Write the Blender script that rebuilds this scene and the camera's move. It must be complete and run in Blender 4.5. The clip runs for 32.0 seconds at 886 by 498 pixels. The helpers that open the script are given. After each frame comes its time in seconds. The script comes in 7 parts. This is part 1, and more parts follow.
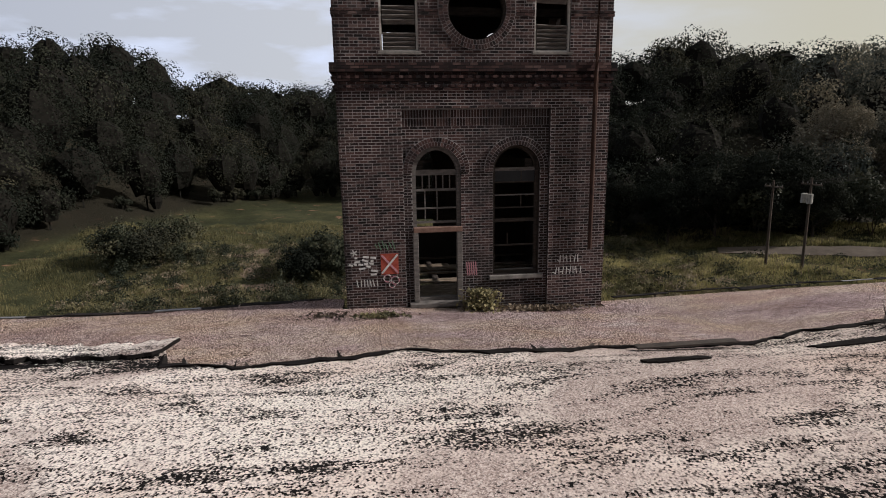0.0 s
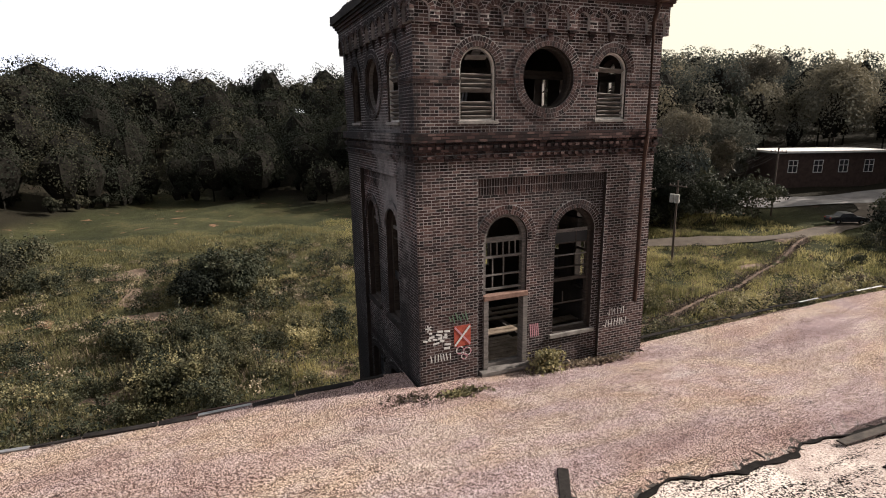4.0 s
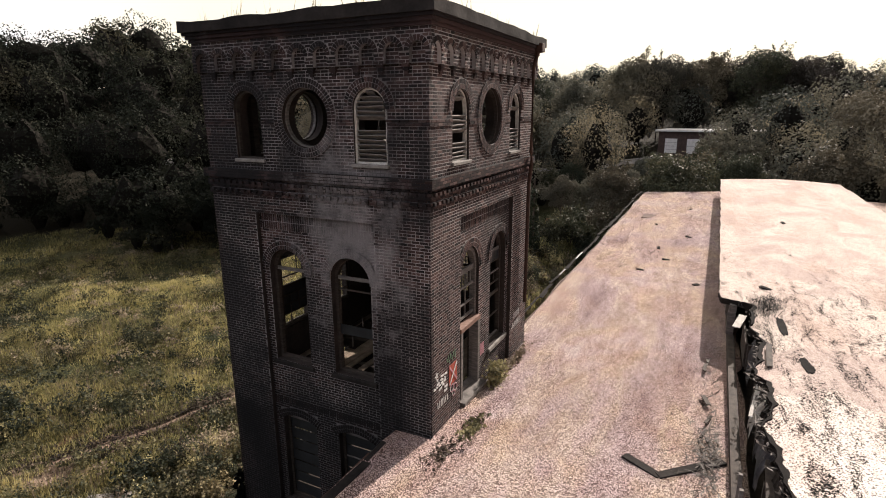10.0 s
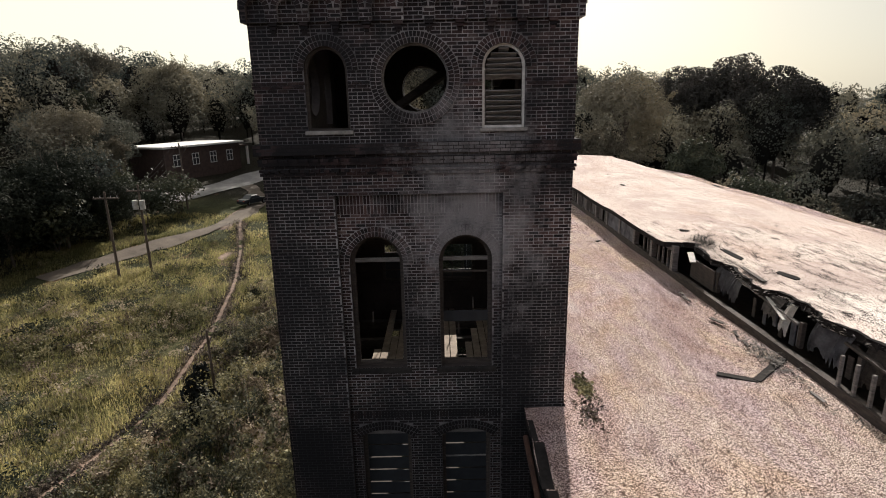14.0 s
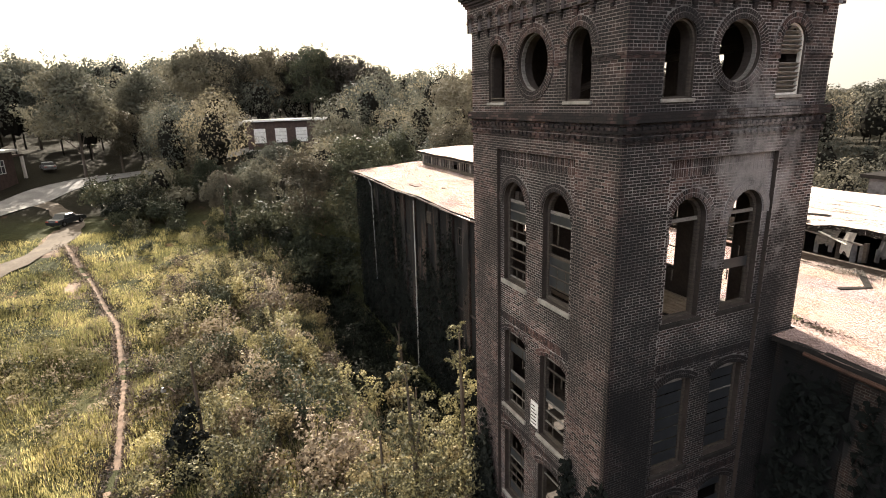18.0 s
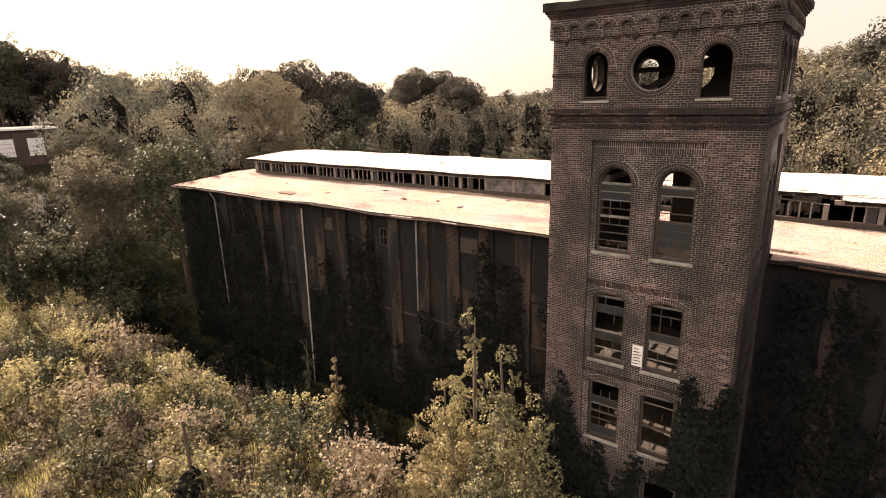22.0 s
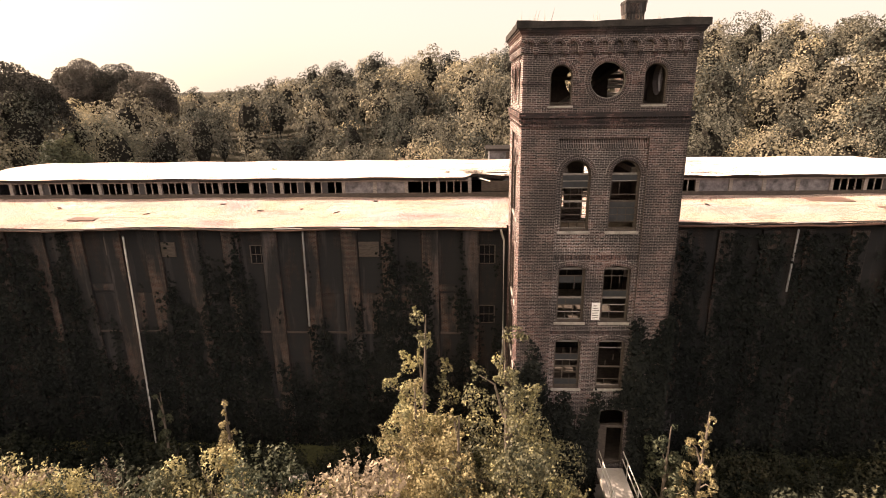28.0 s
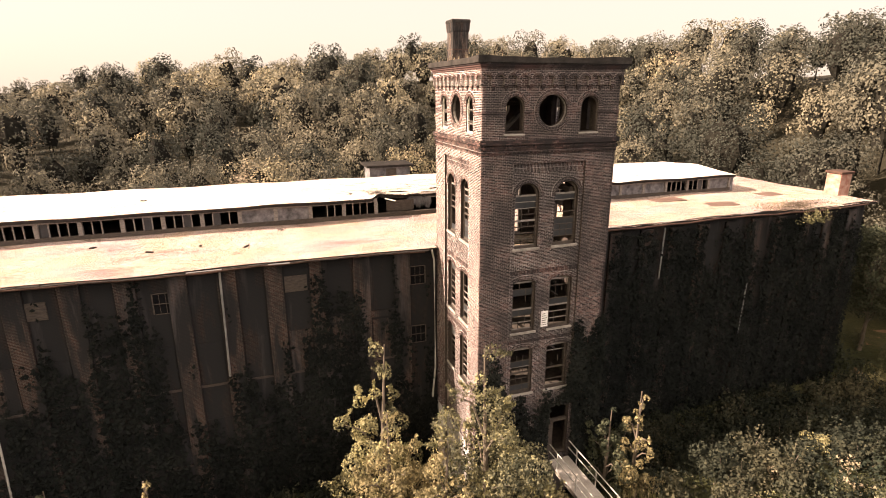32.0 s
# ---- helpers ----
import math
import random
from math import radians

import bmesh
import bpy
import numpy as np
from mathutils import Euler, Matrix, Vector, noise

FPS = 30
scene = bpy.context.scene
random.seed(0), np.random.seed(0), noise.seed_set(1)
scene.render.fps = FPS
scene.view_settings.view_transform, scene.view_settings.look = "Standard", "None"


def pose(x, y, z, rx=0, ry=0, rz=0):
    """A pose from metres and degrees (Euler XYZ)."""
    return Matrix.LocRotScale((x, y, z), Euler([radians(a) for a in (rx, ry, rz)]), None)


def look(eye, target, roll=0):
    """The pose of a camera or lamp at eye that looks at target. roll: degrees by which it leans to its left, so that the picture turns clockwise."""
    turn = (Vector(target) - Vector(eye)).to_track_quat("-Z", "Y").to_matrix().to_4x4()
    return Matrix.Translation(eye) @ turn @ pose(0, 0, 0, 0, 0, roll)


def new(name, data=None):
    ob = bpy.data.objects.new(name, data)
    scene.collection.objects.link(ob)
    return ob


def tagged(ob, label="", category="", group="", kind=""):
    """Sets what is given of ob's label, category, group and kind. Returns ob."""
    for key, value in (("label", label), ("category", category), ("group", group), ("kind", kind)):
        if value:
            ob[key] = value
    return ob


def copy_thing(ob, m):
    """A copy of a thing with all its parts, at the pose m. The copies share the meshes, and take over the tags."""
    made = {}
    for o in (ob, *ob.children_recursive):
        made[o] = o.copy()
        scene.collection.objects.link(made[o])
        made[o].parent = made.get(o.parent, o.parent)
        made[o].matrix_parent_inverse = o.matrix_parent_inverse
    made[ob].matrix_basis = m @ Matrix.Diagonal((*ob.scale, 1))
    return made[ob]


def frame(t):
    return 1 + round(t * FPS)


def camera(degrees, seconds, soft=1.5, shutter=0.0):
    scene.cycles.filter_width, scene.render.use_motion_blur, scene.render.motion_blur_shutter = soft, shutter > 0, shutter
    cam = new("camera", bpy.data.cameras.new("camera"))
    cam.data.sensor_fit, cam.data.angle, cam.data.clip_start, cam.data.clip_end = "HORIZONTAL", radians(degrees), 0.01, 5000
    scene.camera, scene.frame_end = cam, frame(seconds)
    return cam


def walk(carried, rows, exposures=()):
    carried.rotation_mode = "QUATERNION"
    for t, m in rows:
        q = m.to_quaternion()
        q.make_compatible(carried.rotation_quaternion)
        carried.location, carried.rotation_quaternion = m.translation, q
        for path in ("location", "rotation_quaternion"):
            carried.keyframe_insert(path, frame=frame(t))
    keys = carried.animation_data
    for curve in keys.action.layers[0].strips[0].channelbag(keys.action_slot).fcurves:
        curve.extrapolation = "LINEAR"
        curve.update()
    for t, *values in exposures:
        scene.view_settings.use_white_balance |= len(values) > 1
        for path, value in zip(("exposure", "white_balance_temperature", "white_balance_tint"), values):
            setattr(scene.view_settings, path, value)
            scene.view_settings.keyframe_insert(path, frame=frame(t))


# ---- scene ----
cam = camera(78.4, 32.0, soft=1.0)
PATH = [
    (0, (2.728, 13.9, 16.459), (2.478, 11.958, 16.054), -1.0),
    (0.5, (3.457, 13.753, 16.536), (3.164, 11.817, 16.132), -1.1),
    (1, (4.125, 13.569, 16.723), (3.829, 11.634, 16.312), -1.0),
    (1.5, (4.857, 13.332, 17.049), (4.507, 11.408, 16.63), -0.9),
    (2, (5.496, 13.057, 17.375), (5.011, 11.164, 16.95), -1.0),
    (2.5, (6.176, 12.714, 17.652), (5.606, 10.845, 17.222), -1.1),
    (4.5, (8.169, 11.414, 18.667), (7.309, 9.668, 18.207), -0.8),
    (5, (8.604, 11.119, 18.8), (7.613, 9.444, 18.338), -0.9),
    (5.5, (9.108, 10.723, 18.928), (8.04, 9.097, 18.465), -0.8),
    (6, (9.599, 10.326, 19.083), (8.465, 8.746, 18.615), -0.8),
    (6.5, (10.122, 9.809, 19.257), (8.918, 8.285, 18.78), -0.8),
    (7, (10.7, 9.262, 19.392), (9.451, 7.776, 18.911), -0.7),
    (7.5, (11.326, 8.628, 19.538), (10.023, 7.191, 19.048), -0.6),
    (8, (11.961, 8.064, 19.639), (10.571, 6.713, 19.146), -0.7),
    (8.5, (12.484, 7.408, 19.683), (10.978, 6.19, 19.186), -0.5),
    (9, (12.893, 6.735, 19.687), (11.293, 5.644, 19.19), -0.4),
    (9.5, (13.326, 6.062, 19.648), (11.661, 5.069, 19.158), -0.3),
    (10, (13.696, 5.379, 19.662), (11.961, 4.516, 19.168), -0.2),
    (10.5, (14.017, 4.666, 19.652), (12.214, 3.956, 19.158), -0.3),
    (11, (14.318, 3.891, 19.638), (12.474, 3.295, 19.144), -0.3),
    (11.5, (14.603, 3.028, 19.625), (12.73, 2.541, 19.121), -0.4),
    (12, (14.821, 2.092, 19.53), (12.918, 1.743, 19.023), -0.5),
    (12.5, (14.943, 0.939, 19.397), (13.026, 0.692, 18.886), -0.6),
    (13, (15.05, -0.208, 19.173), (13.121, -0.357, 18.669), -0.9),
    (13.5, (15.042, -1.504, 19.059), (13.11, -1.587, 18.55), -1.0),
    (14, (14.995, -2.805, 18.96), (13.061, -2.801, 18.45), -1.2),
    (14.5, (14.795, -4.225, 18.871), (12.863, -4.155, 18.36), -1.3),
    (16.5, (13.791, -9.937, 18.678), (11.881, -9.62, 18.176), -2.0),
    (17, (13.489, -11.484, 18.664), (11.604, -11.051, 18.153), -1.8),
    (17.5, (13.141, -13.149, 18.666), (11.308, -12.543, 18.144), -1.9),
    (18, (12.721, -14.791, 18.629), (10.952, -14.023, 18.1), -1.8),
    (18.5, (12.129, -16.447, 18.636), (10.436, -15.525, 18.105), -1.7),
    (19, (11.344, -18.059, 18.673), (9.736, -16.995, 18.141), -1.8),
    (19.5, (10.405, -19.575, 18.705), (8.867, -18.413, 18.173), -2.1),
    (20, (9.351, -21.13, 18.715), (7.86, -19.908, 18.183), -1.9),
    (20.5, (8.012, -22.796, 18.743), (6.65, -21.432, 18.208), -1.8),
    (21, (7.154, -23.898, 18.768), (5.877, -22.455, 18.233), -1.8),
    (21.5, (6.31, -24.807, 18.793), (5.096, -23.311, 18.254), -1.8),
    (22, (5.418, -25.668, 18.805), (4.274, -24.119, 18.264), -1.7),
    (22.5, (4.519, -26.444, 18.815), (3.452, -24.842, 18.273), -1.7),
    (23, (3.553, -27.13, 18.823), (2.577, -25.472, 18.278), -1.7),
    (23.5, (2.575, -27.708, 18.86), (1.697, -25.997, 18.312), -1.6),
    (24, (1.592, -28.166, 18.896), (0.823, -26.404, 18.345), -1.5),
    (24.5, (0.583, -28.569, 18.899), (-0.069, -26.761, 18.347), -1.4),
    (25, (-0.437, -28.944, 18.923), (-0.996, -27.105, 18.369), -1.3),
    (25.5, (-1.475, -29.282, 18.953), (-1.947, -27.42, 18.397), -1.4),
    (27.5, (-4.833, -30.113, 19.305), (-5.039, -28.208, 18.733), -1.0),
    (28, (-5.72, -30.245, 19.328), (-5.817, -28.331, 18.757), -0.9),
    (28.5, (-6.463, -30.297, 19.408), (-6.478, -28.381, 18.836), -0.9),
    (29, (-7.381, -30.311, 19.523), (-7.341, -28.395, 18.953), -1.0),
    (29.5, (-8.435, -30.318, 19.677), (-8.329, -28.404, 19.107), -0.9),
    (30, (-9.442, -30.295, 19.817), (-9.249, -28.387, 19.248), -0.6),
    (30.5, (-10.377, -30.22, 19.962), (-10.075, -28.326, 19.395), -0.5),
    (31, (-11.296, -29.962, 20.112), (-10.883, -28.089, 19.546), -0.3),
    (31.5, (-12.147, -29.534, 20.272), (-11.625, -27.688, 19.707), -0.3),
    (32, (-12.948, -29.063, 20.425), (-12.332, -27.245, 19.862), -0.2),
]
walk(cam, [(t, look(e, g, r)) for t, e, g, r in PATH],
     [(0.0, -0.15, 5500, 13), (2.5, 0.36, 5700, 13), (6.0, 0.98, 5900, 15), (9.0, 0.98, 5950, 16), (12.0, 0.7, 5800, 14), (14.5, 0.86, 5700, 10), (16.5, 1.9, 5900, 8),
      (19.0, 2.07, 6400, 14), (22.0, 2.1, 7200, 22), (25.0, 2.15, 7300, 23), (32.0, 2.17, 7300, 22)])


# ---------- light, sky, exposure ----------
SUN_EL, SUN_AZ = radians(30), radians(170)      # azimuth counter-clockwise from +x
sun_from = Vector((math.cos(SUN_EL) * math.cos(SUN_AZ), math.cos(SUN_EL) * math.sin(SUN_AZ), math.sin(SUN_EL)))
sun_data = bpy.data.lights.new("sun", "SUN")
sun_data.energy, sun_data.angle, sun_data.color = 5.0, radians(0.6), (1.0, 0.86, 0.68)
new("sun", sun_data).matrix_world = look((0, 0, 60), Vector((0, 0, 60)) - sun_from)

world = bpy.data.worlds.new("sky")
scene.world = world
world.use_nodes = True
wn, wl = world.node_tree.nodes, world.node_tree.links
sky = wn.new("ShaderNodeTexSky")
sky.sky_type, sky.sun_disc, sky.sun_elevation, sky.sun_rotation = "NISHITA", False, SUN_EL, radians(90) - SUN_AZ
sky.air_density, sky.dust_density, sky.ozone_density = 1.0, 2.6, 1.0
cl_map, cl_co = wn.new("ShaderNodeMapping"), wn.new("ShaderNodeTexCoord")
cl_map.inputs["Scale"].default_value = (2.2, 2.2, 9.0)
cl_noise, cl_ramp, cl_mix = wn.new("ShaderNodeTexNoise"), wn.new("ShaderNodeValToRGB"), wn.new("ShaderNodeMixRGB")
cl_noise.inputs["Scale"].default_value, cl_noise.inputs["Detail"].default_value = 2.6, 6
cl_ramp.color_ramp.elements[0].position, cl_ramp.color_ramp.elements[1].position = 0.46, 0.66
cl_ramp.color_ramp.elements[0].color = (0.45, 0.45, 0.45, 1)
cl_mix.inputs["Color2"].default_value = (10.0, 10.0, 10.4, 1)
wl.new(cl_co.outputs["Generated"], cl_map.inputs["Vector"])
wl.new(cl_map.outputs["Vector"], cl_noise.inputs["Vector"])
wl.new(cl_noise.outputs["Fac"], cl_ramp.inputs["Fac"])
cl_dot = wn.new("ShaderNodeVectorMath")
cl_dot.operation = "DOT_PRODUCT"
cl_dot.inputs[1].default_value = (0.5, -0.85, 0.0)
cl_near = wn.new("ShaderNodeMapRange")
cl_near.inputs["From Min"].default_value, cl_near.inputs["From Max"].default_value = 0.3, 0.8
cl_fac = wn.new("ShaderNodeMath")
cl_fac.operation = "MULTIPLY"
wl.new(cl_co.outputs["Generated"], cl_dot.inputs[0])
wl.new(cl_dot.outputs["Value"], cl_near.inputs["Value"])
wl.new(cl_ramp.outputs["Color"], cl_fac.inputs[0])
wl.new(cl_near.outputs[0], cl_fac.inputs[1])
wl.new(cl_fac.outputs[0], cl_mix.inputs["Fac"])
# thin haze over the whole sky, dimmer away from the sun
hz_dot, hz_map, hz_col, hz_mix = wn.new("ShaderNodeVectorMath"), wn.new("ShaderNodeMapRange"), wn.new("ShaderNodeMixRGB"), wn.new("ShaderNodeMixRGB")
hz_dot.operation = "DOT_PRODUCT"
hz_dot.inputs[1].default_value = (0.8, 0.6, 0.0)
hz_map.inputs["From Min"].default_value, hz_map.inputs["From Max"].default_value = -1.0, 0.35
hz_map.interpolation_type = "SMOOTHSTEP"
hz_col.inputs["Color1"].default_value, hz_col.inputs["Color2"].default_value = (8.8, 7.6, 5.0, 1), (2.8, 2.5, 2.1, 1)
hz_mix.inputs["Fac"].default_value = 0.88
wl.new(cl_co.outputs["Generated"], hz_dot.inputs[0])
wl.new(hz_dot.outputs["Value"], hz_map.inputs["Value"])
wl.new(hz_map.outputs[0], hz_col.inputs["Fac"])
wl.new(sky.outputs["Color"], hz_mix.inputs["Color1"])
wl.new(hz_col.outputs["Color"], hz_mix.inputs["Color2"])
wl.new(hz_mix.outputs["Color"], cl_mix.inputs["Color1"])
wl.new(cl_mix.outputs["Color"], wn["Background"].inputs["Color"])
wn["Background"].inputs["Strength"].default_value = 0.085


# ---------- materials ----------
def nodes_of(name, rough=0.85, metal=0.0, spec=0.3):
    m = bpy.data.materials.new(name)
    m.use_nodes = True
    n, l = m.node_tree.nodes, m.node_tree.links
    b = n["Principled BSDF"]
    b.inputs["Roughness"].default_value, b.inputs["Metallic"].default_value = rough, metal
    b.inputs["Specular IOR Level"].default_value = spec
    return m, n, l, b


def ramp(n, l, fac, stops, interp="LINEAR"):
    r = n.new("ShaderNodeValToRGB")
    r.color_ramp.interpolation = interp
    els = r.color_ramp.elements
    while len(els) < len(stops):
        els.new(0.5)
    for e, (p, c) in zip(els, stops):
        e.position, e.color = p, (*c, 1) if len(c) == 3 else c
    l.new(fac, r.inputs["Fac"])
    return r.outputs["Color"]


def noise_fac(n, l, scale, detail=4, rough=0.55, stretch=None, dist=0.0):
    co = n.new("ShaderNodeNewGeometry")
    t = n.new("ShaderNodeTexNoise")
    t.inputs["Scale"].default_value, t.inputs["Detail"].default_value = scale, detail
    t.inputs["Roughness"].default_value, t.inputs["Distortion"].default_value = rough, dist
    if stretch:
        mp = n.new("ShaderNodeMapping")
        mp.inputs["Scale"].default_value = stretch
        l.new(co.outputs["Position"], mp.inputs["Vector"])
        l.new(mp.outputs["Vector"], t.inputs["Vector"])
    else:
        l.new(co.outputs["Position"], t.inputs["Vector"])
    return t.outputs["Fac"]


def mix(n, l, fac, a, b, mode="MIX"):
    m = n.new("ShaderNodeMixRGB")
    m.blend_type = mode
    for key, v in (("Fac", fac), ("Color1", a), ("Color2", b)):
        if isinstance(v, (int, float)):
            m.inputs[key].default_value = v
        elif isinstance(v, tuple):
            m.inputs[key].default_value = (*v, 1)
        else:
            l.new(v, m.inputs[key])
    return m.outputs["Color"]


def bump(n, l, b, height, strength=0.5, dist=0.02):
    u = n.new("ShaderNodeBump")
    u.inputs["Strength"].default_value, u.inputs["Distance"].default_value = strength, dist
    l.new(height, u.inputs["Height"])
    l.new(u.outputs["Normal"], b.inputs["Normal"])


def plain(name, a, bcol, scale=3.0, fine=40.0, rough=0.85, metal=0.0, stretch=None, bump_s=0.4):
    """Two colours mixed by broad noise, broken up by fine grain."""
    m, n, l, b = nodes_of(name, rough, metal)
    c = ramp(n, l, noise_fac(n, l, scale, 5, 0.6, stretch), [(0.3, a), (0.7, bcol)])
    g = noise_fac(n, l, fine, 3, 0.6, stretch)
    c = mix(n, l, 0.5, c, ramp(n, l, g, [(0.3, (0.35, 0.35, 0.35)), (0.7, (0.65, 0.65, 0.65))]), "OVERLAY")
    l.new(c, b.inputs["Base Color"])
    if bump_s:
        bump(n, l, b, g, bump_s, 0.02)
    return m


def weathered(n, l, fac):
    """Less soot on the western and northern faces: their light put into the colour."""
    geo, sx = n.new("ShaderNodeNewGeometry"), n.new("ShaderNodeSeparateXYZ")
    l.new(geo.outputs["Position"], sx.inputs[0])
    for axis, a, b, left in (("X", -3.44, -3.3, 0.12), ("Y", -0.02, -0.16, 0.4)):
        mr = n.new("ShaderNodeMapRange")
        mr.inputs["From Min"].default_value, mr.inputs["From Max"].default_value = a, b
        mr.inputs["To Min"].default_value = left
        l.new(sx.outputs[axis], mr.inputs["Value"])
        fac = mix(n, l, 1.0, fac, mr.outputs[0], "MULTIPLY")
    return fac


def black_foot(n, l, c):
    """Near-black over the lower half of the eastern face, with a ragged upper edge, and patches over the rest."""
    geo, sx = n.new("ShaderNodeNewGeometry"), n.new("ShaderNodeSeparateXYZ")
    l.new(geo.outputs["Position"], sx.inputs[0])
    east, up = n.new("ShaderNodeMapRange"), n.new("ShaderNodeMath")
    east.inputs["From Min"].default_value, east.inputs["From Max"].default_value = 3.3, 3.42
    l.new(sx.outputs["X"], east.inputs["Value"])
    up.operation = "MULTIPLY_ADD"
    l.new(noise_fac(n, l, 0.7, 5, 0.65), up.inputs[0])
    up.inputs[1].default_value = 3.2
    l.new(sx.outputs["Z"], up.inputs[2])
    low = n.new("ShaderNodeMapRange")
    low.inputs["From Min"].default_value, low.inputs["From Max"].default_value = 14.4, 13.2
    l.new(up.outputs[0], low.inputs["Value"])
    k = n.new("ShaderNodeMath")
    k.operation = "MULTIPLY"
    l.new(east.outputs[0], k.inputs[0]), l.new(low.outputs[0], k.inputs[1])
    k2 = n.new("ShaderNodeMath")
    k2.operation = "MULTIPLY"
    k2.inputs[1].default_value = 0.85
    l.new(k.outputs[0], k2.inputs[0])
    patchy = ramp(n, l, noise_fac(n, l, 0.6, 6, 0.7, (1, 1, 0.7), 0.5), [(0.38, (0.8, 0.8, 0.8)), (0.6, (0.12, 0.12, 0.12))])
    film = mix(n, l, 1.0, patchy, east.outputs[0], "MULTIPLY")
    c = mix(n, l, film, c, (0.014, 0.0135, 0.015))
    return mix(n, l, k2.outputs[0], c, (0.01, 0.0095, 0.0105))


def brick_mat():
    m, n, l, b = nodes_of("brick", 0.9, spec=0.15)
    geo = n.new("ShaderNodeNewGeometry")
    info = n.new("ShaderNodeObjectInfo")
    add = n.new("ShaderNodeMath")
    add.operation = "ADD"
    l.new(geo.outputs["Random Per Island"], add.inputs[0])
    l.new(info.outputs["Random"], add.inputs[1])
    fr = n.new("ShaderNodeMath")
    fr.operation = "FRACT"
    l.new(add.outputs[0], fr.inputs[0])
    c = ramp(n, l, fr.outputs[0], [(0.0, (0.013, 0.011, 0.011)), (0.25, (0.036, 0.023, 0.023)), (0.55, (0.068, 0.039, 0.036)),
                                   (0.85, (0.112, 0.066, 0.059)), (1.0, (0.165, 0.115, 0.105))])
    soot = noise_fac(n, l, 0.45, 5, 0.6)
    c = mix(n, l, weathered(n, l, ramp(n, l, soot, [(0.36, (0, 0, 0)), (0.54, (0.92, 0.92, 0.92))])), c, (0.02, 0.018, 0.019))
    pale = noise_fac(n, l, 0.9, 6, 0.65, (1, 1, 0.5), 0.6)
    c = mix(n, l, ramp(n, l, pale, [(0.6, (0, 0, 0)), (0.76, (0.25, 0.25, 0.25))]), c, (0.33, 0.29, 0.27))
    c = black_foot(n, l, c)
    # lime bloom washed down over one face
    dist = n.new("ShaderNodeVectorMath")
    dist.operation = "DISTANCE"
    sc = n.new("ShaderNodeVectorMath")
    sc.operation = "MULTIPLY"
    sc.inputs[1].default_value = (1, 1, 0.6)
    l.new(geo.outputs["Position"], sc.inputs[0])
    l.new(sc.outputs[0], dist.inputs[0])
    dist.inputs[1].default_value = (3.5, -2.2, 10.0)
    fl = n.new("ShaderNodeMath")
    fl.operation = "MULTIPLY_ADD"
    l.new(dist.outputs["Value"], fl.inputs[0])
    fl.inputs[1].default_value = -0.22
    l.new(noise_fac(n, l, 1.6, 6, 0.7), fl.inputs[2])
    c = mix(n, l, ramp(n, l, fl.outputs[0], [(0.12, (0, 0, 0)), (0.42, (0.6, 0.6, 0.6))]), c, (0.34, 0.32, 0.32))
    # paler towards the west: that face's sunlight put into the brick colour
    west = n.new("ShaderNodeVectorMath")
    west.operation = "DISTANCE"
    l.new(sc.outputs[0], west.inputs[0])
    west.inputs[1].default_value = (-6.5, -3.3, 9.5)
    wf = n.new("ShaderNodeMath")
    wf.operation = "MULTIPLY_ADD"
    l.new(west.outputs["Value"], wf.inputs[0])
    wf.inputs[1].default_value = -0.14
    l.new(noise_fac(n, l, 1.6, 6, 0.7), wf.inputs[2])
    c = mix(n, l, ramp(n, l, wf.outputs[0], [(-0.0, (0, 0, 0)), (0.12, (0.16, 0.16, 0.16))]), c, (0.34, 0.29, 0.26))
    g = noise_fac(n, l, 60, 4, 0.7)
    c = mix(n, l, 0.6, c, ramp(n, l, g, [(0.3, (0.3, 0.3, 0.3)), (0.7, (0.7, 0.7, 0.7))]), "OVERLAY")
    l.new(c, b.inputs["Base Color"])
    bump(n, l, b, g, 0.5, 0.01)
    return m


def mortar_mat():
    """Lime mortar, sooted in the same clouds as the bricks."""
    m, n, l, b = nodes_of("mortar", 0.92)
    c = ramp(n, l, noise_fac(n, l, 0.7, 5, 0.6), [(0.3, (0.26, 0.24, 0.24)), (0.7, (0.58, 0.54, 0.53))])
    soot = noise_fac(n, l, 0.45, 5, 0.6)
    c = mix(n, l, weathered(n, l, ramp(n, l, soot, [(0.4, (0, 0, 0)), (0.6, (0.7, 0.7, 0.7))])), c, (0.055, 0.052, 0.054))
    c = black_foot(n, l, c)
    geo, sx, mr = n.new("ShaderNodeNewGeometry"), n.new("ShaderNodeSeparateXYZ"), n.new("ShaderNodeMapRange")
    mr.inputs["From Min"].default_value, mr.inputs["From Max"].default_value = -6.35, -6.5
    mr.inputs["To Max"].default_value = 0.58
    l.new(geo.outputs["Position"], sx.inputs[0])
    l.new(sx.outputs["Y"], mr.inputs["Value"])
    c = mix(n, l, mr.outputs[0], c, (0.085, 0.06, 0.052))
    l.new(c, b.inputs["Base Color"])
    return m


